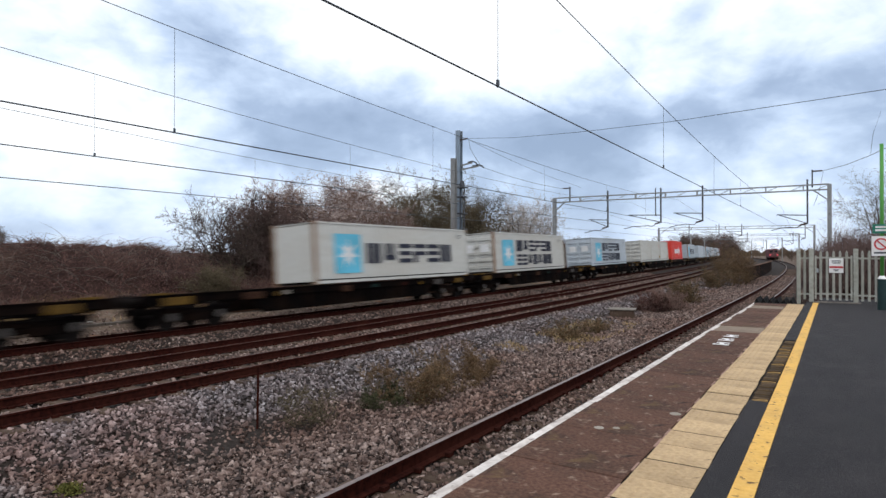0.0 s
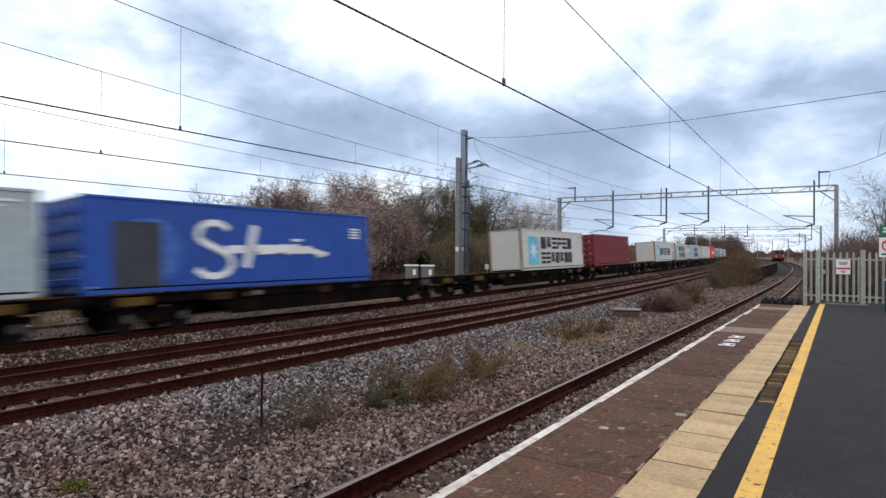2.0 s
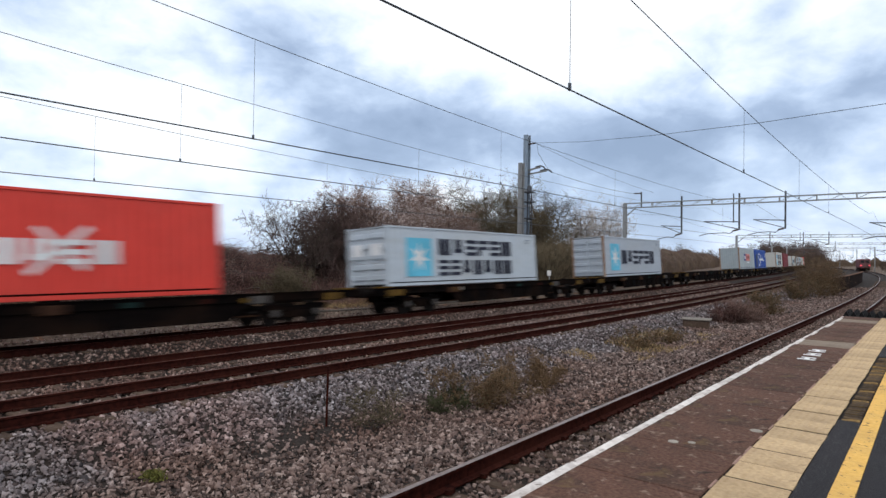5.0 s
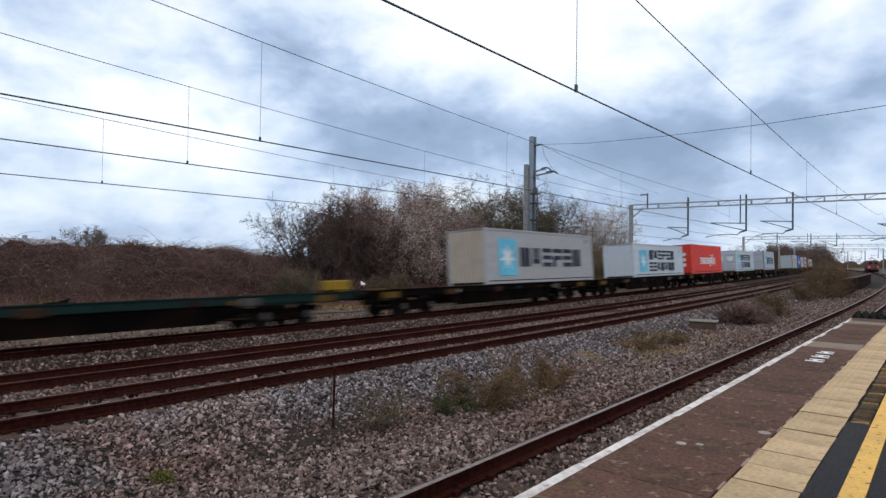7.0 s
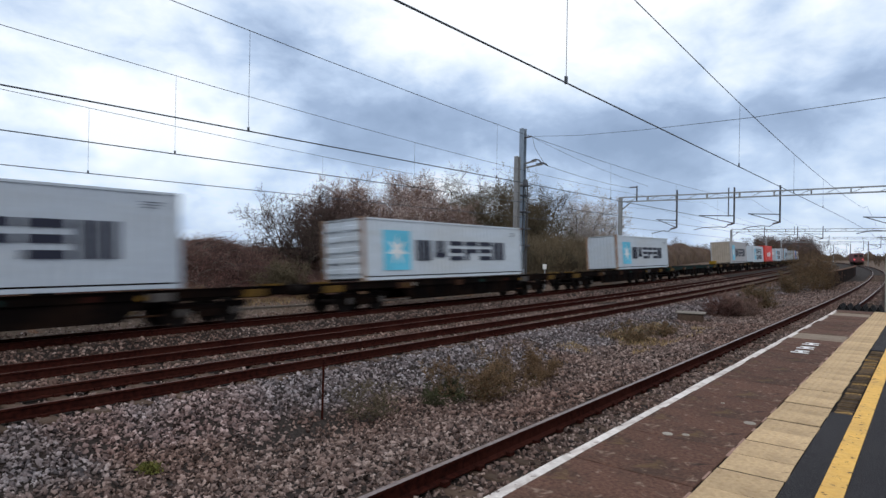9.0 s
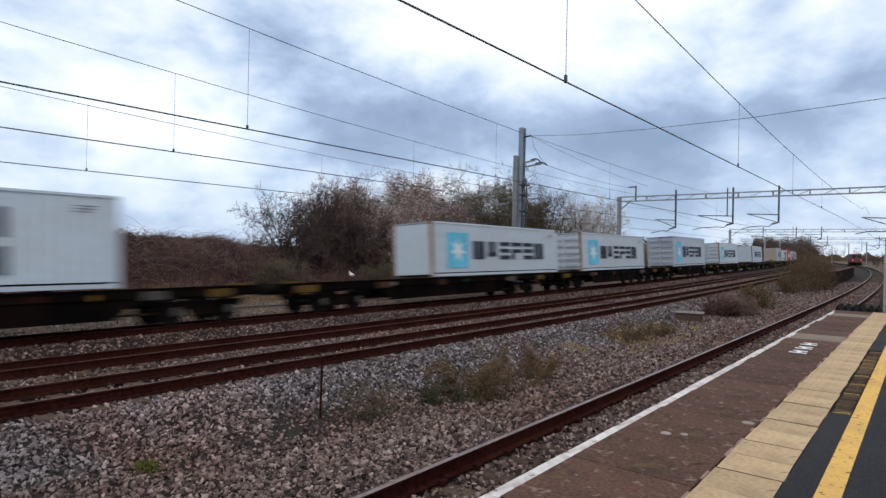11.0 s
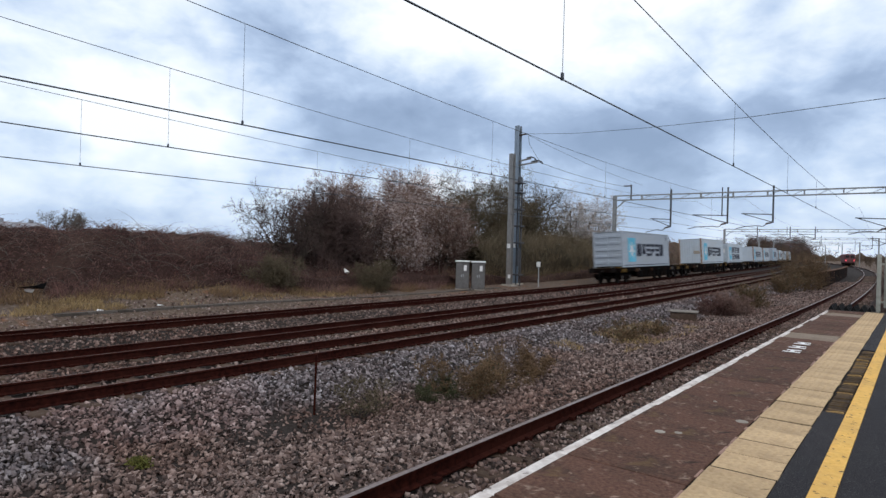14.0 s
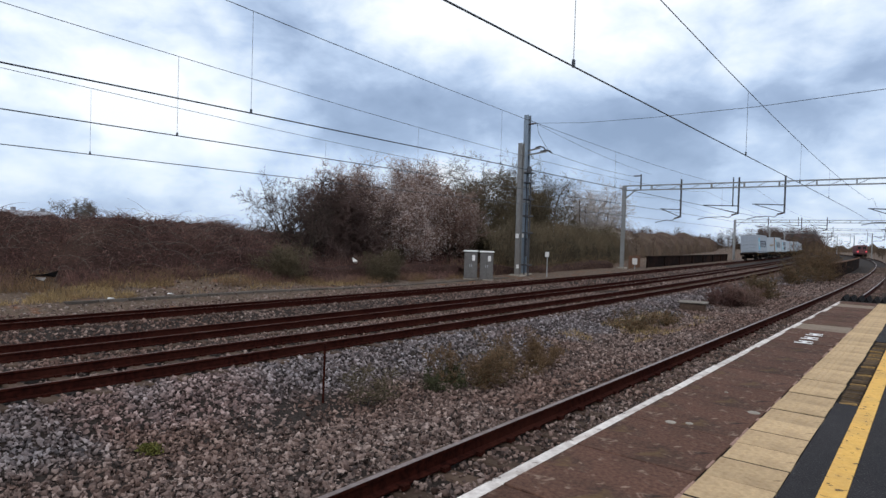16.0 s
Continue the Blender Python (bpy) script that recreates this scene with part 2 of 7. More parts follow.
    M["pink_mortar"] = material("pinkish_mortar", (0.34, 0.22, 0.18), (0.24, 0.15, 0.12), None, 25, 3.0, 0.95)
    M["pale_slab"] = material("buff_patch_slab", (0.25, 0.20, 0.155), (0.17, 0.13, 0.10), (0.13, 0.10, 0.075), 24, 2.0, 0.9)
    M["brick"] = material("worn_brick", (0.085, 0.058, 0.038), (0.040, 0.028, 0.020), (0.17, 0.11, 0.045), 30, 9.0, 0.9, vary=0.7, bump=0.8)
    M["brick_paint"] = material("brick_with_worn_yellow_paint", (0.34, 0.20, 0.055), (0.07, 0.048, 0.028), (0.06, 0.042, 0.028), 34, 11.0, 0.85, vary=0.5, coarse_amount=0.9)
    M["galv"] = material("galvanised_steel", (0.40, 0.42, 0.44), (0.32, 0.34, 0.36), (0.25, 0.26, 0.27), 12, 1.0, 0.55, metal=0.35, bump=0.08, spec=0.35)
    M["mast_grey"] = material("old_mast_steel", (0.25, 0.255, 0.26), (0.19, 0.195, 0.20), (0.20, 0.17, 0.15), 9, 0.8, 0.65, metal=0.2, stretch=(1, 1, 0.3), bump=0.1)
    M["mast_blue"] = material("blue_grey_mast_steel", (0.245, 0.305, 0.375), (0.20, 0.25, 0.31), (0.20, 0.22, 0.25), 9, 0.8, 0.55, metal=0.3, stretch=(1, 1, 0.3), bump=0.1, spec=0.35)
    M["gantry"] = material("gantry_steel", (0.33, 0.34, 0.35), (0.25, 0.26, 0.27), (0.23, 0.22, 0.20), 9, 0.9, 0.6, metal=0.25, bump=0.08, spec=0.35)
    M["dark_steel"] = material("dark_slate_steel", (0.095, 0.10, 0.115), (0.07, 0.075, 0.085), (0.06, 0.05, 0.045), 9, 0.8, 0.65, metal=0.2, bump=0.1)
    M["wire"] = material("dark_copper_wire", (0.10, 0.11, 0.125), (0.07, 0.078, 0.09), None, 20, 2.0, 0.5, metal=0.5, bump=0)
    M["insul"] = material("brown_insulator", (0.07, 0.045, 0.04), None, None, 20, 2.0, 0.35, bump=0, spec=0.35)
    M["fence"] = material("weathered_fence_steel", (0.40, 0.40, 0.36), (0.30, 0.30, 0.265), (0.19, 0.185, 0.15), 10, 1.2, 0.6, metal=0.15, vary=0.15, bump=0.1)
    M["cabinet"] = material("grey_cabinet_paint", (0.155, 0.150, 0.150), (0.115, 0.110, 0.110), (0.10, 0.085, 0.08), 8, 1.0, 0.6)
    M["white"] = material("white_enamel", (0.78, 0.78, 0.78), (0.70, 0.70, 0.70), (0.55, 0.54, 0.52), 8, 1.2, 0.45, bump=0, spec=0.35)
    M["red"] = material("red_enamel", (0.55, 0.03, 0.04), (0.48, 0.025, 0.03), None, 8, 1.2, 0.45, bump=0, spec=0.35)
    M["black"] = material("black_rubber", (0.006, 0.006, 0.007), (0.012, 0.012, 0.012), None, 12, 1.5, 0.8)
    M["dark_text"] = material("dark_lettering", (0.06, 0.065, 0.08), None, None, 12, 1.5, 0.6, bump=0)
    M["green_sign"] = material("green_sign", (0.02, 0.20, 0.14), None, None, 12, 1.5, 0.5, bump=0, spec=0.35)
    M["green_post"] = material("green_post_paint", (0.09, 0.33, 0.06), (0.07, 0.27, 0.05), None, 12, 1.5, 0.5, bump=0, spec=0.35)
    M["green_dark"] = material("dark_green_paint", (0.010, 0.035, 0.035), None, None, 12, 1.5, 0.4, bump=0, spec=0.35)
    M["bark"] = material("bark", (0.098, 0.077, 0.063), (0.063, 0.049, 0.041), (0.119, 0.098, 0.077), 9, 1.2, 0.95, bump=0.4, island=0.5)
    M["twig_brown"] = material("brown_twigs", (0.122, 0.083, 0.076), (0.080, 0.053, 0.049), (0.150, 0.106, 0.095), 5, 0.5, 0.95, bump=0, island=0.6)
    M["twig_grey"] = material("grey_twigs", (0.180, 0.155, 0.137), (0.122, 0.104, 0.090), None, 5, 0.5, 0.95, bump=0, island=0.6)
    M["twig_pale"] = material("pale_bark_twigs", (0.46, 0.41, 0.38), (0.33, 0.29, 0.27), None, 5, 0.5, 0.9, bump=0, island=0.4)
    M["twig_red"] = material("bramble_canes", (0.158, 0.084, 0.073), (0.062, 0.033, 0.030), (0.205, 0.138, 0.118), 3, 0.3, 0.95, bump=0, island=0.9)
    M["twig_pink"] = material("pale_pinkish_twigs", (0.205, 0.130, 0.108), (0.135, 0.084, 0.070), (0.255, 0.185, 0.152), 5, 0.5, 0.95, bump=0, island=0.6)
    M["twig_olive"] = material("olive_brown_twigs", (0.132, 0.108, 0.070), (0.080, 0.064, 0.043), (0.165, 0.122, 0.080), 5, 0.5, 0.95, bump=0, island=0.6)
    M["twig_dark"] = material("dark_bare_twigs", (0.085, 0.062, 0.055), (0.05, 0.037, 0.033), None, 5, 0.5, 0.95, bump=0, island=0.6)
    # thicket hearts: dark colours that paint in the shade deep among the stems
    M["mound"] = material("bramble_thicket_shaded_heart", (0.044, 0.024, 0.020), (0.020, 0.011, 0.010), (0.070, 0.044, 0.034), 5, 0.4, 0.97, bump=1.0, bump_scale=12)
    M["scrub_heart"] = material("olive_scrub_shaded_heart", (0.045, 0.036, 0.022), (0.022, 0.017, 0.011), (0.065, 0.048, 0.030), 4, 0.5, 0.97, bump=1.0, bump_scale=10)
    M["blossom"] = material("blossom", (0.527, 0.442, 0.416), (0.408, 0.323, 0.297), (0.595, 0.527, 0.510), 5, 0.6, 0.9, bump=0, island=0.5)
    M["ivy"] = material("ivy_leaves", (0.150, 0.126, 0.088), (0.090, 0.078, 0.054), (0.20, 0.165, 0.115), 5, 0.6, 0.8, bump=0, island=0.7)
    M["leaf_green"] = material("olive_leaves", (0.082, 0.076, 0.045), (0.050, 0.048, 0.029), (0.115, 0.098, 0.058), 5, 0.8, 0.85, bump=0, island=0.7)
    M["weed_green"] = material("weed_leaves", (0.072, 0.074, 0.038), (0.046, 0.049, 0.026), None, 5, 0.8, 0.85, bump=0, island=0.7)
    M["old_concrete"] = material("old_stained_concrete", (0.20, 0.18, 0.16), (0.13, 0.115, 0.10), (0.08, 0.065, 0.055), 12, 1.2, 0.92, vary=0.4)
    M["sleeper_pale"] = material("stained_trough_concrete", (0.125, 0.108, 0.095), (0.08, 0.068, 0.06), (0.055, 0.045, 0.038), 12, 1.2, 0.92, vary=0.4)
    M["leaf_dry"] = material("dry_leaves", (0.161, 0.104, 0.060), (0.110, 0.068, 0.038), (0.204, 0.136, 0.077), 5, 0.8, 0.9, bump=0, island=0.7)
    M["grass"] = material("winter_grass", (0.31, 0.222, 0.108), (0.20, 0.135, 0.068), (0.12, 0.080, 0.048), 3, 0.7, 0.9, bump=0, island=0.9)
    M["moss"] = material("bright_moss", (0.085, 0.098, 0.026), (0.125, 0.105, 0.030), None, 20, 3, 0.95, bump=0.6, island=0.5)
    M["far_wood"] = material("far_bare_wood", (0.072, 0.051, 0.037), (0.050, 0.036, 0.026), (0.095, 0.064, 0.042), 1.2, 0.12, 0.97, bump=0, island=0.6)
    M["girder"] = material("dark_bridge_girder", (0.016, 0.011, 0.010), (0.009, 0.0065, 0.006), (0.045, 0.022, 0.016), 5, 0.5, 0.92, spec=0.02)
    M["timber"] = material("brown_boards", (0.16, 0.085, 0.055), (0.11, 0.06, 0.04), None, 8, 1.0, 0.9, vary=0.4)
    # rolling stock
    # grime and rust over a black that includes the shade beneath the containers
    M["frame_black"] = material("grimy_shaded_wagon_black", (0.0020, 0.0016, 0.0016), (0.0045, 0.0034, 0.0032), (0.013, 0.0070, 0.0048), 8, 1.3, 0.9, vary=0.5, spec=0.03, coarse_amount=0.8)
    M["frame_green"] = material("faded_wagon_green", (0.010, 0.029, 0.027), (0.008, 0.016, 0.015), (0.018, 0.014, 0.012), 8, 0.9, 0.8, spec=0.05)
    M["wheel"] = material("dark_wheel_steel", (0.014, 0.011, 0.010), (0.008, 0.006, 0.006), None, 10, 1.2, 0.8, metal=0.1, spec=0.1)
    M["axle_cap"] = material("worn_axle_cap", (0.085, 0.078, 0.075), (0.045, 0.040, 0.038), (0.03, 0.024, 0.021), 14, 2.5, 0.75)
    M["rust_brown"] = material("rusty_fittings", (0.045, 0.022, 0.014), (0.022, 0.011, 0.008), (0.065, 0.034, 0.018), 12, 2.0, 0.9, spec=0.05)
    M["yellow"] = material("wagon_yellow", (0.278, 0.173, 0.014), (0.221, 0.134, 0.014), (0.120, 0.082, 0.024), 8, 1.2, 0.7)
    M["yellow_dim"] = material("grimy_yellow", (0.15, 0.084, 0.013), (0.075, 0.042, 0.010), (0.03, 0.018, 0.008), 8, 1.2, 0.8)
    M["c_grey"] = material("pale_grey_container", (0.435, 0.49, 0.55), (0.40, 0.455, 0.515), (0.38, 0.38, 0.37), 2.2, 0.35, 0.62, stretch=(1, 0.5, 2.0), vary=0.2, bump=0.05, coarse_amount=0.45, spec=0.35)
    M["c_slate"] = material("blue_grey_container", (0.375, 0.425, 0.49), (0.345, 0.39, 0.455), (0.33, 0.345, 0.36), 2.2, 0.35, 0.62, stretch=(1, 0.5, 2.0), vary=0.1, bump=0.05, coarse_amount=0.45, spec=0.35)
    M["c_cream"] = material("weathered_cream_container", (0.49, 0.495, 0.475), (0.45, 0.45, 0.43), (0.41, 0.37, 0.32), 2.2, 0.35, 0.66, stretch=(1, 0.5, 2.0), vary=0.12, bump=0.05, coarse_amount=0.4, spec=0.35)
    M["c_dull"] = material("dull_grey_container", (0.35, 0.355, 0.375), (0.32, 0.325, 0.345), (0.32, 0.30, 0.28), 2.2, 0.35, 0.66, stretch=(1, 0.5, 2.0), bump=0.05, coarse_amount=0.45)
    M["c_tan"] = material("tan_container_end", (0.37, 0.325, 0.275), (0.32, 0.28, 0.235), (0.28, 0.225, 0.175), 2.2, 0.5, 0.7, bump=0.05)
    M["c_green_grey"] = material("green_grey_container", (0.335, 0.385, 0.415), (0.295, 0.345, 0.375), (0.29, 0.29, 0.285), 2.2, 0.35, 0.62, stretch=(1, 0.5, 2.0), bump=0.05, coarse_amount=0.4, spec=0.35)
    M["c_maroon"] = material("maroon_container", (0.165, 0.015, 0.025), (0.135, 0.013, 0.021), (0.13, 0.024, 0.024), 2.2, 0.4, 0.6, stretch=(1, 0.5, 2.0), bump=0.05, coarse_amount=0.5, spec=0.35)
    M["c_red"] = material("bright_red_container", (0.62, 0.045, 0.030), (0.55, 0.038, 0.025), (0.42, 0.05, 0.035), 2.2, 0.4, 0.55, bump=0.05, coarse_amount=0.4, spec=0.35)
    M["c_blue"] = material("deep_blue_container", (0.012, 0.065, 0.33), (0.010, 0.052, 0.27), (0.02, 0.05, 0.18), 2.2, 0.4, 0.55, bump=0.05, coarse_amount=0.4, spec=0.35)
    M["c_rust"] = material("rusty_edge", (0.25, 0.155, 0.10), (0.20, 0.115, 0.07), (0.35, 0.28, 0.22), 6, 1.5, 0.85)
    M["logo_blue"] = material("sky_blue_panel", (0.12, 0.49, 0.68), (0.105, 0.45, 0.63), None, 3, 0.6, 0.55, bump=0, spec=0.35)
    M["mark_grey"] = material("slate_lettering", (0.020, 0.023, 0.042), (0.016, 0.018, 0.034), None, 3, 0.6, 0.6, bump=0, spec=0.2)
    M["disc_blue"] = material("faded_blue_disc", (0.03, 0.10, 0.36), (0.10, 0.18, 0.42), (0.015, 0.07, 0.33), 4, 1.2, 0.6, bump=0)
    M["mark_slate"] = material("slate_patch", (0.055, 0.058, 0.072), (0.045, 0.047, 0.06), None, 3, 0.6, 0.7, bump=0)
    M["mark_white"] = material("white_lettering", (0.72, 0.73, 0.74), (0.65, 0.66, 0.67), None, 3, 0.6, 0.55, bump=0, spec=0.35)
    M["mark_pink"] = material("faded_pink_panel", (0.66, 0.23, 0.19), None, None, 3, 0.6, 0.6, bump=0)
    M["mark_navy"] = material("navy_panel", (0.035, 0.045, 0.20), None, None, 3, 0.6, 0.6, bump=0)
    M["loco_red"] = material("red_train_front", (0.17, 0.070, 0.076), None, None, 3, 0.6, 0.55, bump=0)
    M["tail_lamp"] = material("red_tail_lamp", (0.8, 0.05, 0.05), None, None, 3, 0.6, 0.4, bump=0, emit=((1.0, 0.14, 0.18), 0.9))
    M["glass"] = material("dark_window", (0.02, 0.022, 0.025), None, None, 3, 0.6, 0.15, bump=0, spec=0.35)


materials()


# ---- mesh helpers ----
class Geo:
    """Collects vertices and faces of one mesh."""

    def __init__(self):
        self.v, self.f, self.m = [], [], []

    def add(self, verts, faces, mi=0, mat4=None):
        o = len(self.v)
        if mat4 is not None:
            verts = [tuple(mat4 @ Vector(p)) for p in verts]
        self.v.extend(verts)
        self.f.extend([tuple(o + i for i in f) for f in faces])
        self.m.extend([mi] * len(faces))
        return self

    def box(self, x0, x1, y0, y1, z0, z1, mi=0, mat4=None, ch=0.0):
        if ch <= 0:
            v = [(x, y, z) for x in (x0, x1) for y in (y0, y1) for z in (z0, z1)]
            f = [(0, 1, 3, 2), (4, 6, 7, 5), (0, 4, 5, 1), (2, 3, 7, 6), (0, 2, 6, 4), (1, 5, 7, 3)]
            return self.add(v, f, mi, mat4)
        # chamfered box: three vertices at each corner
        v, idx = [], {}
        for i, x in enumerate((x0, x1)):
            for j, y in enumerate((y0, y1)):
                for k, z in enumerate((z0, z1)):
                    sx, sy, sz = (ch, -ch)[i], (ch, -ch)[j], (ch, -ch)[k]
                    for a, p in enumerate(((x, y + sy, z + sz), (x + sx, y, z + sz), (x + sx, y + sy, z))):
                        idx[i, j, k, a] = len(v)
                        v.append(p)
        f = []
        for i in (0, 1):
            f.append([idx[i, j, k, 0] for j, k in ((0, 0), (0, 1), (1, 1), (1, 0))][::1 if i == 0 else -1])
            f.append([idx[j, i, k, 1] for j, k in ((0, 0), (1, 0), (1, 1), (0, 1))][::1 if i == 0 else -1])
            f.append([idx[j, k, i, 2] for j, k in ((0, 0), (0, 1), (1, 1), (1, 0))][::1 if i == 0 else -1])
        for i in (0, 1):
            for j in (0, 1):
                f.append([idx[0, i, j, 1], idx[1, i, j, 1], idx[1, i, j, 2], idx[0, i, j, 2]])
                f.append([idx[i, 0, j, 0], idx[i, 1, j, 0], idx[i, 1, j, 2], idx[i, 0, j, 2]])
                f.append([idx[i, j, 0, 0], idx[i, j, 1, 0], idx[i, j, 1, 1], idx[i, j, 0, 1]])
                for k in (0, 1):
                    f.append([idx[i, j, k, a] for a in range(3)])
        return self.add(v, f, mi, mat4)

    def cyl(self, p0, p1, r0, r1=None, n=10, mi=0, cap=True):
        r1 = r0 if r1 is None else r1
        p0, p1 = Vector(p0), Vector(p1)
        q = (p1 - p0).to_track_quat("Z", "Y")
        v, f = [], []
        for p, r in ((p0, r0), (p1, r1)):
            for i in range(n):
                a = 2 * math.pi * i / n
                v.append(tuple(p + q @ Vector((r * math.cos(a), r * math.sin(a), 0))))
        for i in range(n):
            j = (i + 1) % n
            f.append((i, j, n + j, n + i))
        if cap:
            f.append(tuple(range(n))[::-1])
            f.append(tuple(range(n, 2 * n)))
        return self.add(v, f, mi)

    def path(self, pts, r, n=6, mi=0):
        P = [Vector(p) for p in pts]
        fr = []
        for k, p in enumerate(P):
            d = (P[min(k + 1, len(P) - 1)] - P[max(k - 1, 0)]).normalized()
            ref = Vector((0, 0, 1)) if abs(d.z) < 0.9 else Vector((1, 0, 0))
            side = d.cross(ref).normalized()
            fr.append((p, side, side.cross(d)))
        ring = [(r * math.cos(2 * math.pi * i / n), r * math.sin(2 * math.pi * i / n)) for i in range(n)]
        return self.sweep(ring, fr, mi)

    def bar(self, p0, p1, w, h, mi=0):
        """A rectangular bar from p0 to p1."""
        p0, p1 = Vector(p0), Vector(p1)
        d = p1 - p0
        side = d.cross(Vector((0, 0, 1)))
        side = side.normalized() if side.length > 1e-6 else Vector((1, 0, 0))
        up = side.cross(d).normalized()
        v = []
        for p in (p0, p1):
            for a, b in ((-1, -1), (1, -1), (1, 1), (-1, 1)):
                v.append(tuple(p + side * (a * w / 2) + up * (b * h / 2)))
        return self.add(v, [(0, 1, 2, 3), (7, 6, 5, 4), (0, 4, 5, 1), (1, 5, 6, 2), (2, 6, 7, 3), (3, 7, 4, 0)], mi)

    def sweep(self, section, frames, mi=0, top=None, top_mi=1):
        """Sweeps a closed section through a list of (origin, right, up)."""
        n, v, f, ms = len(section), [], [], []
        for o, r, u in frames:
            for a, b in section:
                v.append((o[0] + r[0] * a + u[0] * b, o[1] + r[1] * a + u[1] * b, o[2] + r[2] * a + u[2] * b))
        for k in range(len(frames) - 1):
            for i in range(n):
                j = (i + 1) % n
                f.append((k * n + i, k * n + j, (k + 1) * n + j, (k + 1) * n + i))
                ms.append(top_mi if top is not None and i in top else mi)
        f.append(tuple(range(n)))
        f.append(tuple(range((len(frames) - 1) * n, len(frames) * n))[::-1])
        ms += [mi, mi]
        o = len(self.v)
        self.v.extend(v)
        self.f.extend([tuple(o + i for i in q) for q in f])
        self.m.extend(ms)
        return self

    def mesh(self, name, mats, smooth=False):
        me = bpy.data.meshes.new(name)
        me.from_pydata(self.v, [], self.f)
        for m in mats if isinstance(mats, (list, tuple)) else [mats]:
            me.materials.append(m)
        if any(self.m):
            me.polygons.foreach_set("material_index", self.m)
        bm = bmesh.new()
        bm.from_mesh(me)
        bmesh.ops.recalc_face_normals(bm, faces=bm.faces)
        bm.to_mesh(me)
        bm.free()
        if smooth:
            me.polygons.foreach_set("use_smooth", [True] * len(me.polygons))
        return me


def part(name, geo, mat, parent=None, label="", smooth=False, m=None):
    ob = new(name, geo.mesh(name, mat, smooth) if isinstance(geo, Geo) else geo)
    if parent is not None:
        ob.parent = parent
    if m is not None:
        ob.matrix_basis = m
    return tagged(ob, label) if label else ob


def thing(name, label, category, group="", kind="", m=None):
    ob = new(name)
    ob.empty_display_size = 0.3
    if m is not None:
        ob.matrix_basis = m
    return tagged(ob, label, category, group, kind)


def array_mesh(name, verts, faces, mats, mat_index=None):
    """A mesh from numpy arrays; all faces have the same number of corners."""
    me = bpy.data.meshes.new(name)
    nv, (nf, k) = len(verts), faces.shape
    me.vertices.add(nv)
    me.vertices.foreach_set("co", np.ascontiguousarray(verts, dtype=np.float32).ravel())
    me.loops.add(nf * k)
    me.loops.foreach_set("vertex_index", np.ascontiguousarray(faces, dtype=np.int32).ravel())
    me.polygons.add(nf)
    me.polygons.foreach_set("loop_start", np.arange(0, nf * k, k, dtype=np.int32))
    me.update(calc_edges=True)
    for m in mats if isinstance(mats, (list, tuple)) else [mats]:
        me.materials.append(m)
    if mat_index is not None:
        me.polygons.foreach_set("material_index", mat_index)
    return me


def tubes(p0, p1, r0, r1, n=3):
    """Open n-sided tubes for arrays of segments: vertices and quads."""
    d = p1 - p0
    d = d / np.maximum(np.linalg.norm(d, axis=1, keepdims=True), 1e-9)
    ref = np.where(np.abs(d[:, 2:3]) < 0.9, np.array([[0, 0, 1.0]]), np.array([[1.0, 0, 0]]))
    a = np.cross(d, ref)
    a /= np.linalg.norm(a, axis=1, keepdims=True)
    b = np.cross(d, a)
    ring = []
    for p, r in ((p0, r0), (p1, r1)):
        for i in range(n):
            t = 2 * math.pi * i / n
            ring.append(p + (a * math.cos(t) + b * math.sin(t)) * r[:, None])
    v = np.stack(ring, axis=1).reshape(-1, 3)
    base = (np.arange(len(p0)) * 2 * n)[:, None]
    f = np.concatenate([base + np.array([[i, (i + 1) % n, n + (i + 1) % n, n + i]]) for i in range(n)])
    return v, f


def cones(p0, p1, r):
    """Three-sided pointed shoots for arrays of segments: vertices and triangles."""
    d = p1 - p0
    d = d / np.maximum(np.linalg.norm(d, axis=1, keepdims=True), 1e-9)
    ref = np.where(np.abs(d[:, 2:3]) < 0.9, np.array([[0, 0, 1.0]]), np.array([[1.0, 0, 0]]))
    a = np.cross(d, ref)
    a /= np.linalg.norm(a, axis=1, keepdims=True)
    b = np.cross(d, a)
    ring = [p0 + (a * math.cos(t) + b * math.sin(t)) * r[:, None] for t in (0, 2 * math.pi / 3, 4 * math.pi / 3)]
    v = np.stack(ring + [p1], axis=1).reshape(-1, 3)
    f = (np.arange(len(p0)) * 4)[:, None, None] + np.array([[0, 1, 3], [1, 2, 3], [2, 0, 3]])[None]
    return v, f.reshape(-1, 3)


def split(f):
    """Quads as pairs of triangles."""
    return np.concatenate([f[:, (0, 1, 2)], f[:, (0, 2, 3)]])


def cards(rng, centres, size, flat=0.0):
    """Small leaf quads of random turn round the given centres."""
    n = len(centres)
    a = rng.normal(size=(n, 3))
    a /= np.linalg.norm(a, axis=1, keepdims=True)
    b = rng.normal(size=(n, 3))
    b -= a * (a * b).sum(1, keepdims=True)
    b /= np.linalg.norm(b, axis=1, keepdims=True)
    s = (size * rng.uniform(0.5, 1.2, n))[:, None]
    w = s * rng.uniform(0.45, 0.8, n)[:, None]
    v = np.stack([centres - a * s, centres - b * w, centres + a * s, centres + b * w], axis=1).reshape(-1, 3)
    return v, np.arange(4 * n).reshape(n, 4)


# ---- line of the railway ----
def smooth01(t):
    t = min(1.0, max(0.0, t))
    return t * t * (3 - 2 * t)


def bend_main(y):
    if y < 10:
        return 0.0
    if y < 110:
        return (y - 10) ** 2 / 2360
    return 4.237 + 0.08475 * (y - 110) + (y - 110) ** 2 / 6000


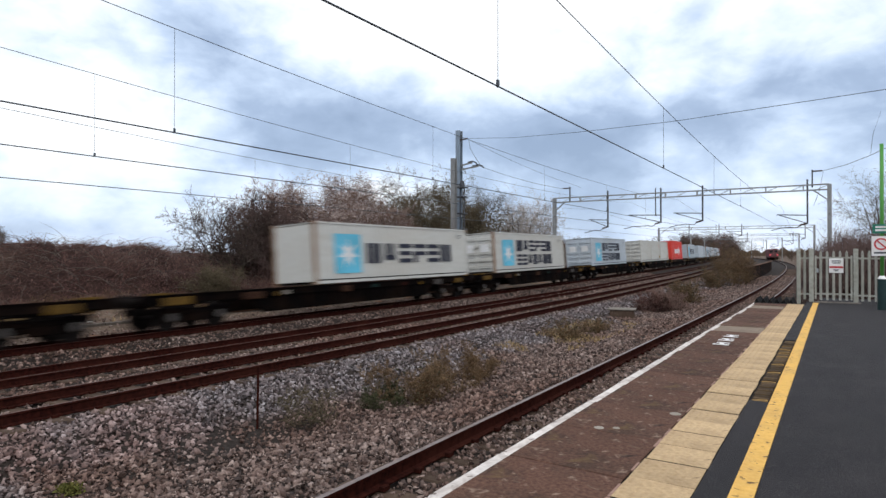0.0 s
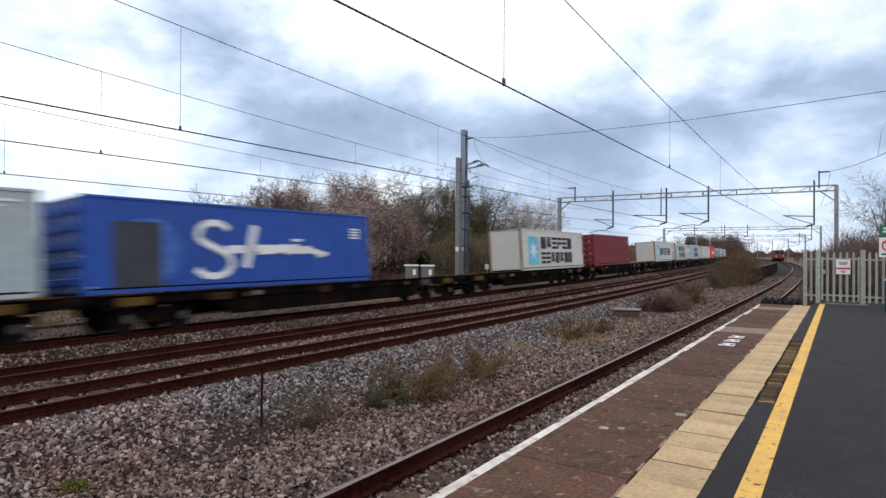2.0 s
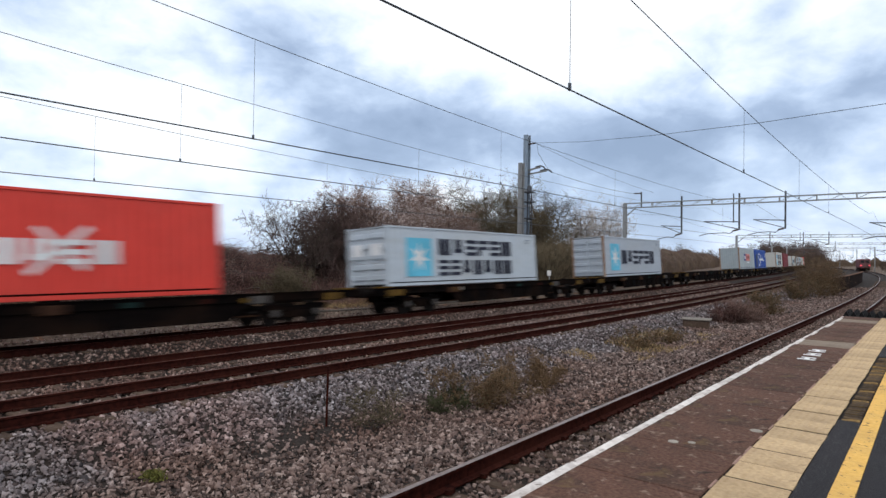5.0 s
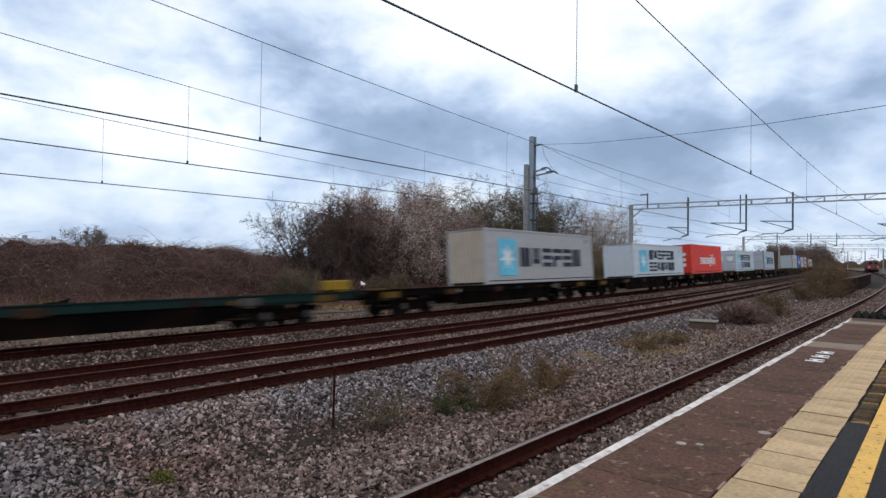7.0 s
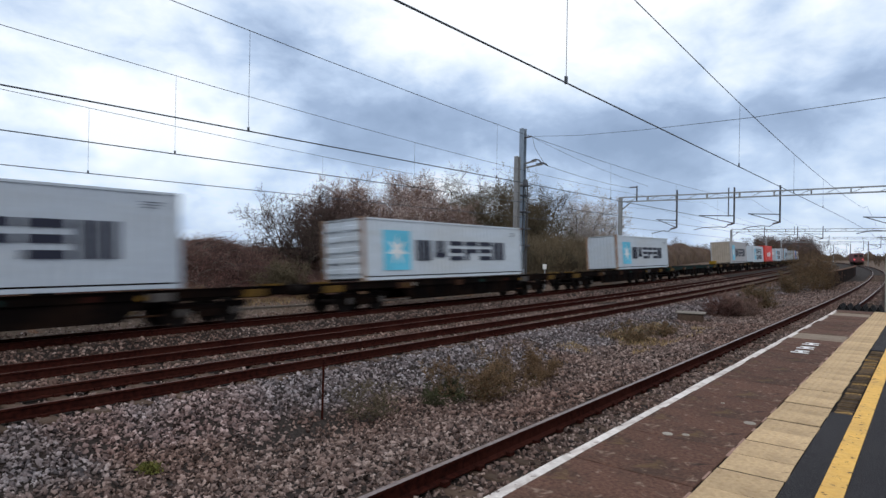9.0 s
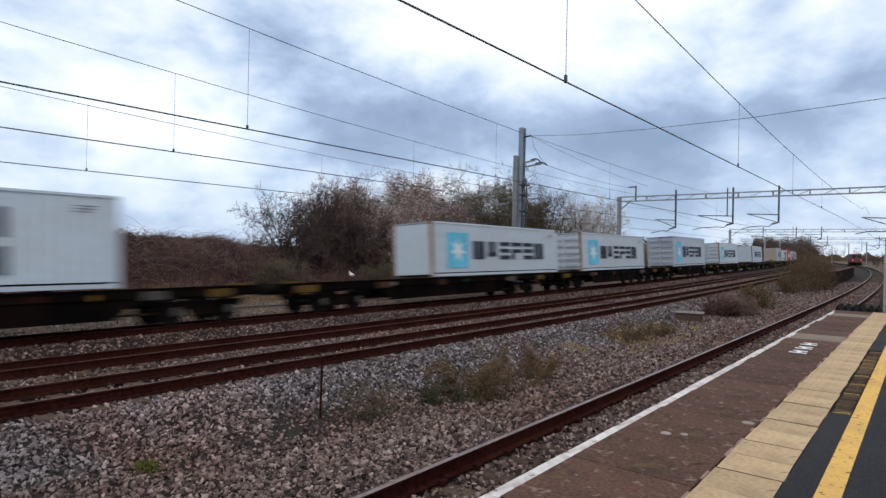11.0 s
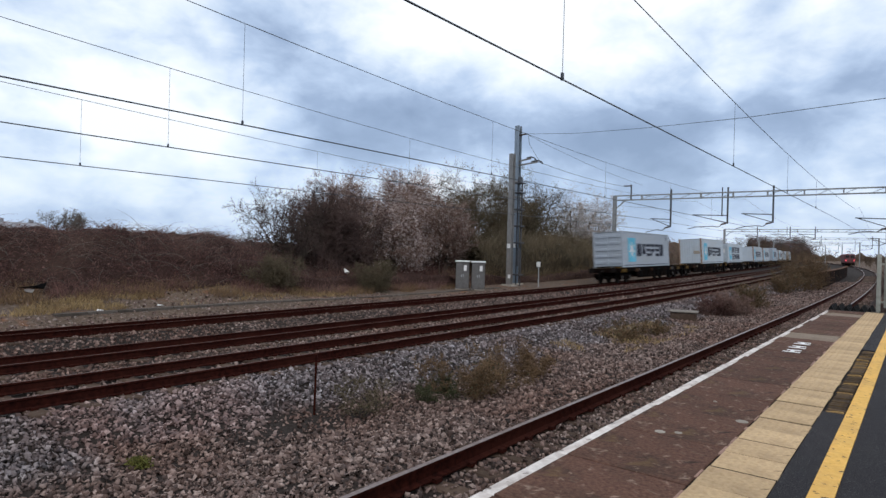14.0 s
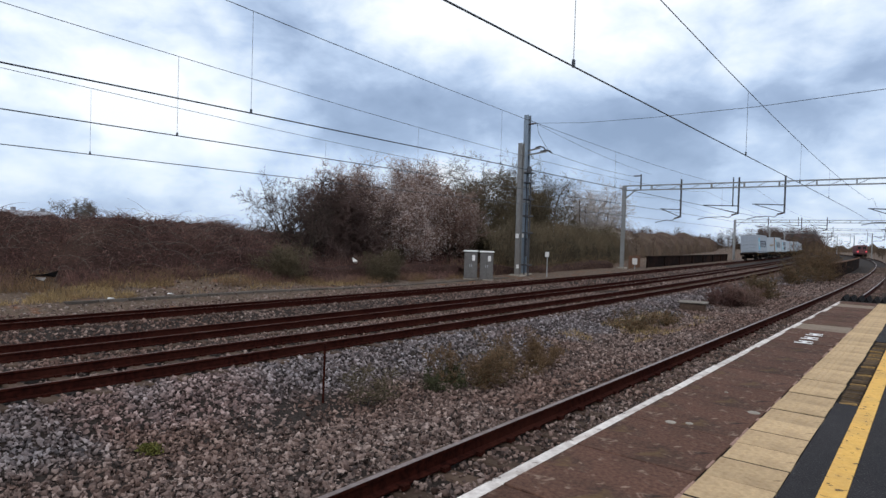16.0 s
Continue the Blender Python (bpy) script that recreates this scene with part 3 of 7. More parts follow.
def bend_loop(y):
    return max(0.0, y - 30) ** 2 / 2800


def rise(y):
    return 0.3 * smooth01((y - 15) / 85)


# centre, height of the far rail, height of the near rail, bend, rises
TRACKS = [(-3.44, -0.94, -0.89, bend_loop, 0.0), (-10.82, -0.975, -0.90, bend_main, 1.0),
          (-14.82, -1.217, -1.127, bend_main, 1.0), (-18.6, -1.165, -1.06, bend_main, 1.0)]
GAUGE = 1.505
RAIL_H = 0.18


def track_frame(i, y):
    """Centre of the track at rail height, its right and up."""
    c, zl, zr, bend, up = TRACKS[i]
    x, z = c - bend(y), (zl + zr) / 2 + up * rise(y)
    s = (bend(y + 0.5) - bend(y - 0.5))
    fwd = Vector((-s, 1, (rise(y + 0.5) - rise(y - 0.5)) * up)).normalized()
    right = Vector((GAUGE, 0, zr - zl)).normalized()
    right = (right - fwd * right.dot(fwd)).normalized()
    return Vector((x, y, z)), right, right.cross(fwd), fwd


def profile():
    """Height of the ground by its distance across the line, at the camera."""
    pts = [(-900, 2.0), (-200, 0.4), (-80, -0.2), (-45, 0.4), (-34, 0.75), (-29, 0.7), (-26.5, 0.1), (-24.6, -0.66), (-23.2, -0.98), (-22.1, -1.14), (-21.6, -1.30), (-20.7, -1.36)]
    for i in (3, 2, 1, 0):
        c, zl, zr, _, _ = TRACKS[i]
        for off in (-1.25, -0.75, 0.0, 0.75, 1.25):
            z = (zl + zr) / 2 + (zr - zl) * off / GAUGE - RAIL_H - 0.05
            if off == -1.25 and i == 0:
                z -= 0.05
            pts.append((c + off, z))
        if i == 3:
            pts.append((-16.7, -1.38))
        if i == 2:
            pts.append((-12.8, -1.30))
        if i == 1:
            pts += [(-9.0, -1.17), (-8.3, -1.33), (-7.2, -1.40), (-6.2, -1.36), (-5.4, -1.24)]
    pts += [(-1.9, -1.25), (2, -1.25), (8, -1.2), (14, -0.6), (60, 0.4), (300, 0.5), (900, 2.0)]
    return np.array(pts)


PROFILE = profile()


def shift(xr, y):
    """How far the strip at xr has moved across at y."""
    a, b = bend_main(y), bend_loop(y)
    w = min(1.0, max(0.0, (xr + 9.0) / 4.0))
    if abs(xr) > 120:
        return (a if xr < 0 else b) * max(0.0, 1 - (abs(xr) - 120) / 400)
    return a * (1 - w) + b * w


def bank(xr, y):
    """The bank behind the far track sinks away where the cabinets stand."""
    if xr > -21.6 or xr < -60:
        return 1.0
    return 1.0 - 0.8 * smooth01((y - 14) / 9)


def strip_z(xr, y):
    z = float(np.interp(xr, PROFILE[:, 0], PROFILE[:, 1]))
    if -60 < xr < -21.6:
        z = -1.3 + (z + 1.3) * bank(xr, y)
    if -30 < xr < -7:
        z += rise(y) * min(1.0, (-7 - xr) / 2)
    return z


def ground_z(x, y):
    """Ground height at a place; solves the strip that passes there."""
    xr = x
    for _ in range(4):
        xr = x + shift(xr, y)
    return strip_z(xr, y)


def build_ground():
    xs = sorted(set([round(float(p), 3) for p in PROFILE[:, 0]] + [-500, -120, -60, -39, -31.5, -27.7, -25.5, -7.7, 0.5, 5, 30, 120, 500]))
    ys = [-400, -120, -50] + list(np.arange(-30, 60, 1.5)) + list(np.arange(60, 150, 5)) + list(np.arange(150, 400, 15)) + [450, 600, 900, 1500, 2600, 4200]
    v, f, mi = [], [], []
    for y in ys:
        for xr in xs:
            z = strip_z(xr, min(y, 400))
            if -40 < xr < -22.5:
                z += 0.09 * noise.noise((xr * 0.7, y * 0.45, 0.3))
            if y > 400:
                z = z * max(0.0, 1 - (y - 400) / 400) - 0.6 * min(1.0, (y - 400) / 400)
            v.append((xr - shift(xr, min(y, 700)), y, z))
    n = len(xs)
    for j in range(len(ys) - 1):
        for i in range(n - 1):
            a = j * n + i
            f.append((a, a + 1, a + n + 1, a + n))
            xc = (xs[i] + xs[i + 1]) / 2
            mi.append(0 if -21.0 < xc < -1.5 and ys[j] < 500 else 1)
    # the ballast strip carries the stones' gap shade in its colour
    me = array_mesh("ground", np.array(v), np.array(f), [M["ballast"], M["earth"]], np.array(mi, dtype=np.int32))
    me.polygons.foreach_set("use_smooth", [True] * len(me.polygons))
    tagged(new("ground", me), "stony ballast and earth verge beside the railway", "ground", kind="structure")


def build_tracks():
    sec = [(-0.035, 0), (0.035, 0), (0.036, -0.032), (0.010, -0.046), (0.012, -0.145), (0.08, -0.165), (0.08, -0.18),
           (-0.08, -0.18), (-0.08, -0.165), (-0.012, -0.145), (-0.010, -0.046), (-0.036, -0.032)]
    ys = list(np.arange(-40, 20, 6.0)) + list(np.arange(20, 150, 3.0)) + list(np.arange(150, 420, 10.0))
    sl = Geo().box(-1.25, 1.25, -0.13, 0.13, -RAIL_H - 0.20, -RAIL_H - 0.004, ch=0.02).mesh("sleeper", M["sleeper"])
    clip = Geo()
    for s in (-1, 1):
        for o in (-0.11, 0.11):
            clip.box(s * GAUGE / 2 + o - 0.035, s * GAUGE / 2 + o + 0.035, -0.05, 0.05, -RAIL_H - 0.01, -RAIL_H + 0.035)
    clip = clip.mesh("rail_fastening", M["rust"])
    for i in range(4):
        t = thing("railway_track", "rusty steel rails on grimy concrete sleepers in stone ballast", "railway track", "railway tracks", "structure")
        for s in (-1, 1):
            g = Geo()
            fr = []
            for y in ys:
                o, r, u, _ = track_frame(i, y)
                fr.append((o + r * (s * GAUGE / 2), r, u))
            g.sweep(sec, fr, 0, top=(0,), top_mi=1)
            part("rail", g, [M["rust"], M["rail_bright" if i == 0 else "rail_top"]], t)
        y = -4.0
        while y < 110:
            o, r, u, fw = track_frame(i, y)
            mt = Matrix((r, fw, u)).transposed().to_4x4()
            mt.translation = o
            part("sleeper", sl, None, t, m=mt @ pose(0, 0, -0.025) if i == 0 else mt)
            if y < 30:
                part("rail_fastening", clip, None, t, m=mt)
            y += 0.65


def build_stones():
    """Loose ballast, thick near the platform and thinner far off."""
    rng = np.random.default_rng(5)
    # a chipped block: broad three-cornered foot, smaller turned top
    base = np.array([(1.35 * math.cos(a), 1.35 * math.sin(a), -1.0) for a in (0.0, 2.1, 4.2)] + [(1.05 * math.cos(a), 1.05 * math.sin(a), 1.0) for a in (0.5, 2.6, 4.7)])
    faces = np.array([(0, 1, 3), (1, 4, 3), (1, 2, 4), (2, 5, 4), (2, 0, 5), (0, 3, 5), (3, 4, 5)])
    out_v, out_f, count = [], [], 0
    # across from, to, along from, to, stones per square metre, half size
    zones = [(-9.85, -2.1, -6.0, 1.0, 110, 0.034), (-9.85, -4.3, 1.0, 9.0, 500, 0.033), (-9.85, -4.3, 9.0, 18.0, 300, 0.036), (-9.85, -4.3, 18.0, 32.0, 170, 0.039), (-9.85, -4.3, 32.0, 50.0, 120, 0.041), (-9.6, -4.3, 50.0, 80.0, 55, 0.05),
             (-4.1, -2.8, 1.0, 14.0, 300, 0.032), (-2.7, -1.98, 1.0, 20.0, 460, 0.029), (-4.1, -2.8, 14.0, 40.0, 150, 0.032), (-4.1, -2.1, 40.0, 80.0, 90, 0.036), (-17.8, -11.5, 32.0, 75.0, 40, 0.05),
             (-11.5, -9.9, 0.0, 30.0, 100, 0.035), (-14.0, -11.5, 1.0, 30.0, 170, 0.035), (-17.8, -14.0, 2.0, 34.0, 130, 0.037), (-21.3, -17.8, 3.0, 36.0, 100, 0.037), (-24.6, -21.35, 9.5, 24.0, 26, 0.04), (-22.2, -21.35, -2.0, 9.5, 40, 0.035)]
    for x0, x1, y0, y1, dens, size in zones:
        n = int((x1 - x0) * (y1 - y0) * dens)
        x, y = rng.uniform(x0, x1, n), rng.uniform(y0, y1, n)
        keep = np.ones(n, bool)
        for c, *_ in TRACKS:
            for s in (-1, 1):
                keep &= np.abs(x - (c + s * GAUGE / 2)) > 0.085
        # a patch of bare soil by the stake, and thinner cover here and there
        soil = ((x + 7.5) / 0.8) ** 2 + ((y - 6.3) / 1.8) ** 2 < rng.uniform(0.3, 1.3, n)
        # dark soil with few stones between the platform and its rail
        soil = np.where((x > -2.65) & (x < -1.9), rng.random(n) < 0.3, soil)
        keep &= ~(soil & (rng.random(n) < 0.72))
        x, y = x[keep], y[keep]
        n = len(x)
        sh = np.array([shift(a, b) for a, b in zip(x, y)]) if y1 > 10 else np.zeros(n)
        z = np.interp(x, PROFILE[:, 0], PROFILE[:, 1])
        z += np.array([rise(b) for b in y]) * np.clip((-7 - x) / 2, 0, 1)
        if x1 < -21.0:
            z = np.array([ground_z(a, b) for a, b in zip(x, y)])
            sh = np.zeros(n)
        s = size * rng.uniform(0.4, 1.5, n)
        v = base[None] * rng.uniform(0.45, 1.3, (n, 6, 3)) + rng.normal(size=(n, 6, 3)) * 0.12
        v = v * np.stack([s, s * rng.uniform(0.4, 0.95, n), s * rng.uniform(0.3, 0.7, n)], 1)[:, None, :]
        # lie mostly flat: free turn about the upright, some tilt
        q = rng.normal(size=(n, 4)) * np.array([1.0, 0.42, 0.42, 1.0])
        q /= np.linalg.norm(q, axis=1, keepdims=True)
        w, a, b, c = q.T
        rot = np.stack([1 - 2 * (b * b + c * c), 2 * (a * b - c * w), 2 * (a * c + b * w), 2 * (a * b + c * w), 1 - 2 * (a * a + c * c), 2 * (b * c - a * w),
                        2 * (a * c - b * w), 2 * (b * c + a * w), 1 - 2 * (a * a + b * b)], 1).reshape(n, 3, 3)
        v = np.einsum("nij,nkj->nki", rot, v)
        v += np.stack([x - sh, y, z + size * rng.uniform(-0.5, 1.1, n)], 1)[:, None, :]
        out_v.append(v.reshape(-1, 3))
        out_f.append((faces[None] + (np.arange(n) * 6)[:, None, None]).reshape(-1, 3) + count)
        count += n * 6
    me = array_mesh("ballast_stones", np.concatenate(out_v), np.concatenate(out_f), M["stones"])
    tagged(new("ballast_stones", me), "loose grey and pinkish track ballast stones", "ballast", kind="stuff")


# ---- platform ----
PLAT_END = 19.75


def build_platform():
    p = thing("platform", "station platform with stained slabs, buff tactile strip and asphalt", "platform", kind="structure")
    g = Geo().box(-1.95, 7.0, -14.0, PLAT_END - 0.02, -1.5, -0.06)
    part("platform_body", g, M["concrete"], p, "weathered concrete platform wall")
    part("asphalt_surface", Geo().box(-0.395, 7.0, -14.0, PLAT_END + 3.0, -0.4, 0.0), M["asphalt"], p, "dark worn asphalt")
    part("asphalt_strip", Geo().box(-0.705, -0.530, -14.0, 6.55, -0.06, 0.0), M["asphalt"], p, "dark asphalt")
    part("asphalt_strip", Geo().box(-0.705, -0.530, 11.4, PLAT_END + 1.0, -0.06, 0.0), M["asphalt"], p, "dark asphalt")
    part("bedding", Geo().box(-1.95, -1.115, -14.0, PLAT_END, -0.06, -0.011), M["joint"], p, "dark joints")
    part("bedding", Geo().box(-1.113, -0.710, -14.0, PLAT_END, -0.06, -0.0025), M["joint"], p, "dark joints")
    part("bedding", Geo().box(-0.708, -0.40, -14.0, PLAT_END, -0.06, -0.011), M["joint"], p, "dark joints")
    part("yellow_line", Geo().box(-0.528, -0.397, -14.0, PLAT_END + 0.6, -0.06, 0.004), M["yellow_line"], p, "worn yellow painted line")
    part("kerb", Geo().box(-0.52, 0.62, 20.58, 20.74, -0.2, 0.025, ch=0.012), M["old_concrete"], p, "weathered concrete kerb before the gate")
    part("asphalt_patch", Geo().box(0.55, 1.5, 7.6, 8.3, -0.02, 0.003), M["concrete"], p, "paler patch")
    return p


def build_platform_pieces(p):
    rng = random.Random(3)
    g = Geo().box(-0.200, 0.200, -0.1925, 0.1925, -0.035, 0.002, ch=0.003)
    for i in range(6):
        for j in range(6):
            bx, by = -0.165 + 0.066 * i, -0.160 + 0.064 * j
            g.cyl((bx, by, 0.001), (bx, by, 0.0055), 0.015, 0.010, 6)
    tile = g.mesh("tactile_tile", M["tactile"])
    for k in range(-14, 50):
        y = 0.1 + 0.4 * k + (0.006 if k % 2 else -0.006)
        if y > PLAT_END - 0.15:
            break
        part("tactile_tile", tile, None, p, m=pose(-0.912 + rng.uniform(-0.004, 0.004), y, rng.uniform(-0.003, 0.003), rng.uniform(-0.4, 0.4), rng.uniform(-0.4, 0.4), rng.uniform(-0.6, 0.6)))
    slab = Geo().box(-0.405, 0.405, -0.4535, 0.4535, -0.04, 0.0, ch=0.005).mesh("paving_slab", M["slab"])
    pale = Geo().box(-0.405, 0.405, -0.4535, 0.4535, -0.04, 0.0, ch=0.005).mesh("paving_slab", M["pale_slab"])
    cope = Geo().box(-0.050, 0.050, -0.454, 0.454, -0.16, 0.002, ch=0.012).mesh("coping_stone", M["white_line"])
    for k in range(-5, 24):
        y = -1.2 + 0.915 * k
        if y + 0.46 > PLAT_END:
            break
        part("paving_slab", pale if k in (15, 21) else slab, None, p, m=pose(-1.530, y, rng.uniform(-0.004, 0.002), rng.uniform(-0.3, 0.3), rng.uniform(-0.3, 0.3), 0))
        part("coping_stone", cope, None, p, m=pose(-1.985 + 0.0036 * y + rng.uniform(-0.004, 0.004), y, rng.uniform(-0.004, 0.003), 0, rng.uniform(-0.5, 0.5), rng.uniform(-0.15, 0.15)))
    brick = Geo().box(-0.074, 0.074, -0.036, 0.036, -0.03, 0.0, ch=0.008).mesh("brick", M["brick"])
    spattered = Geo().box(-0.074, 0.074, -0.036, 0.036, -0.03, 0.0, ch=0.008).mesh("brick", M["brick_paint"])
    for k in range(47):
        part("brick", spattered if rng.random() < (0.7 if k < 4 else 0.12) else brick, None, p, m=pose(-0.617 + rng.uniform(-0.006, 0.006), 6.62 + 0.101 * k, rng.uniform(-0.008, 0.003), rng.uniform(-4, 4), rng.uniform(-4, 4), rng.uniform(-5, 5)))
    # worn white stencil, not legible
    for y in (10.28, 10.80, 11.32):
        for j, (u, w) in enumerate(((0.0, 0.23), (0.20, 0.20))):
            part("painted_mark", Geo().box(-1.5 - w / 2 + 0.01 * j, -1.5 + w / 2, y + u - 0.036, y + u + 0.036, -0.01, 0.0035), M["white"], p, "worn white stencilled mark")
        part("painted_mark", Geo().box(-1.53, -1.47, y + 0.04, y + 0.16, -0.01, 0.003), M["white"], p, "worn white stencilled mark")
    y = 0.2
    while y < 15.5:
        ln, w = rng.uniform(0.06, 0.3), rng.uniform(0.006, 0.016)
        if rng.random() < 0.7:
            part("mortar_joint", Geo().box(-1.121 - w, -1.121 + w, y, y + ln * 0.9, -0.03, 0.001, ch=0.002), M["pink_mortar"], p, m=pose(rng.uniform(-0.004, 0.004), 0, 0))
        y += ln
    for x, y, s in ((-1.19, 5.62, 0.06), (-1.62, 4.83, 0.05), (-1.5, 4.9, 0.035), (-1.55, 6.2, 0.02)):
        part("mortar_smear", Geo().cyl((x, y, -0.01), (x, y, 0.004), s, s * 0.8, 7), M["concrete"], p, "pale mortar smear")


def build_edge_guard():
    g = thing("trespass_guard", "black spiked anti-trespass guard boards at the platform end", "trespass guard")
    part("base_board", Geo().box(-2.0, -0.95, PLAT_END + 0.05, PLAT_END + 1.4, -0.14, -0.04, ch=0.01), M["black"], g)
    part("support", Geo().box(-1.85, -0.98, PLAT_END + 0.1, PLAT_END + 1.3, -1.5, -0.14), M["concrete"], g, "concrete footing")
    for j in range(4):
        for k in range(6):
            x, y = -1.93 + 0.175 * k, PLAT_END + 0.2 + 0.34 * j
            w = Geo()
            w.add([(x - 0.08, y - 0.15, -0.045), (x + 0.08, y - 0.15, -0.045), (x + 0.08, y + 0.15, -0.045), (x - 0.08, y + 0.15, -0.045), (x, y - 0.12, 0.115), (x, y + 0.12, 0.115)],
                  [(0, 1, 2, 3), (0, 1, 4), (2, 3, 5), (1, 2, 5, 4), (3, 0, 4, 5)])
            part("ridge", w, M["black"], g)


def pale_mesh(h):
    """A W-section palisade pale with a pointed head."""
    g = Geo()
    w, d = 0.033, 0.018
    s = [(-w, 0), (-w * 0.45, -d), (0, -d * 0.35), (w * 0.45, -d), (w, 0), (w, 0.004), (w * 0.45, -d + 0.004), (0, -d * 0.35 + 0.004), (-w * 0.45, -d + 0.004), (-w, 0.004)]
    v = [(a, b, z) for z in (0.0, h - 0.06) for a, b in s] + [(a * 0.25, b, h) for a, b in s]
    n = len(s)
    f = [tuple(range(n)), tuple(range(2 * n, 3 * n))[::-1]]
    for k in (0, 1):
        for i in range(n):
            j = (i + 1) % n
            f.append((k * n + i, k * n + j, (k + 1) * n + j, (k + 1) * n + i))
    g.add(v, f)
    return g.mesh("pale", M["fence"])


def build_fence():
    h = 1.52
    pale = pale_mesh(h - 0.08)
    y = 20.85
    f1 = thing("palisade_fence", "weathered grey steel palisade fence panel", "fence", "palisade fence panels")
    part("fence_post", Geo().box(-0.96, -0.86, y - 0.05, y + 0.05, -0.4, h + 0.02, ch=0.008), M["fence"], f1)
    for z in (0.22, 1.28):
        part("fence_rail", Geo().box(-0.86, -0.64, y - 0.02, y + 0.02, z - 0.025, z + 0.025), M["fence"], f1)
    part("pale", pale, None, f1, m=pose(-0.755, y - 0.025, 0.06))
    part("fence_post", Geo().box(-0.645, -0.525, y - 0.06, y + 0.06, -0.4, h + 0.04, ch=0.008), M["fence"], f1)
    gate = thing("palisade_gate", "closed grey steel palisade gate with a white notice", "gate")
    for x in (-0.48, 0.40):
        part("gate_stile", Geo().box(x - 0.025, x + 0.025, y - 0.025, y + 0.025, 0.08, 1.36, ch=0.005), M["fence"], gate)
    for z in (0.24, 1.30):
        part("gate_rail", Geo().box(-0.455, 0.375, y - 0.02, y + 0.02, z - 0.025, z + 0.025), M["fence"], gate)
    for k in range(5):
        part("pale", pale, None, gate, m=pose(-0.35 + 0.158 * k, y - 0.026, 0.06))
    part("latch", Geo().box(-0.46, -0.40, y - 0.06, y - 0.03, 0.86, 0.98, ch=0.01), M["galv"], gate, "dull steel latch")
    s = part("notice", Geo().box(-0.145, 0.205, y - 0.062, y - 0.05, 0.86, 1.28, ch=0.003), M["white"], gate, "white enamel notice with a red band")
    part("red_band", Geo().box(-0.135, 0.195, y - 0.0655, y - 0.061, 1.0, 1.05), M["red"], s, "red band")
    for z, x0, x1 in ((1.21, -0.08, 0.14), (1.175, -0.08, 0.14), (1.14, -0.06, 0.12), (0.95, -0.04, 0.10), (0.92, -0.02, 0.08)):
        part("text_bar", Geo().box(x0, x1, y - 0.0655, y - 0.061, z - 0.009, z + 0.009), M["dark_text"], s, "line of dark lettering")
    f2 = thing("palisade_fence", "weathered grey steel palisade fence running off beside the gate", "fence", "palisade fence panels")
    part("fence_post", Geo().box(0.44, 0.56, y - 0.06, y + 0.06, -0.4, h + 0.04, ch=0.008), M["fence"], f2)
    for z in (0.22, 1.28):
        part("fence_rail", Geo().box(0.56, 5.0, y - 0.02, y + 0.02, z - 0.025, z + 0.025), M["fence"], f2)
    for k in range(28):
        part("pale", pale, None, f2, m=pose(0.655 + 0.157 * k, y - 0.025, 0.06))


def build_sign_post():
    s = thing("sign_post", "green platform post with dark base and notices", "sign post")
    x, y = 1.0, 18.8
    part("base_sleeve", Geo().cyl((x, y, -0.02), (x, y, 0.78), 0.105, 0.105, 16), M["green_dark"], s, "dark green base sleeve", smooth=False)
    part("collar", Geo().cyl((x, y, 0.78), (x, y, 0.86), 0.105, 0.05, 16), M["white"], s, "white collar")
    part("pole", Geo().cyl((x, y, 0.86), (x, y, 4.2), 0.042, 0.042, 14), M["green_post"], s, "bright green pole", smooth=True)
    b = part("warning_notice", Geo().box(x - 0.22, x + 0.22, y - 0.075, y - 0.06, 1.36, 1.86, ch=0.004), M["white"], s, "white warning notice")
    ring = Geo()
    n = 24
    v = []
    for yy in (y - 0.082, y - 0.074):
        for r in (0.115, 0.15):
            for i in range(n):
                a = 2 * math.pi * i / n
                v.append((x - 0.02 + r * math.cos(a), yy, 1.66 + r * math.sin(a)))
    f = []
    for i in range(n):
        j = (i + 1) % n
        f += [(i, j, n + j, n + i), (2 * n + i, 3 * n + i, 3 * n + j, 2 * n + j), (n + i, n + j, 3 * n + j, 3 * n + i), (i, 2 * n + i, 2 * n + j, j)]
    part("red_ring", ring.add(v, f), M["red"], b, "red prohibition ring")
    part("red_bar", Geo().bar((x - 0.11, y - 0.08, 1.75), (x + 0.07, y - 0.08, 1.57), 0.008, 0.03), M["red"], b, "red diagonal bar")
    part("text_bar", Geo().box(x - 0.17, x + 0.15, y - 0.080, y - 0.074, 1.42, 1.46), M["dark_text"], b, "line of dark lettering")
    g = part("green_board", Geo().box(x - 0.2, x + 0.9, y - 0.075, y - 0.06, 1.93, 2.16, ch=0.004), M["green_sign"], s, "green direction board")
    for k, z in enumerate((2.09, 2.01)):
        part("text_bar", Geo().box(x - 0.14, x + 0.55 - 0.1 * k, y - 0.080, y - 0.074, z - 0.022, z + 0.022), M["white"], g, "line of white lettering")


# ---- overhead line ----
GANTRY_Y = 56.0


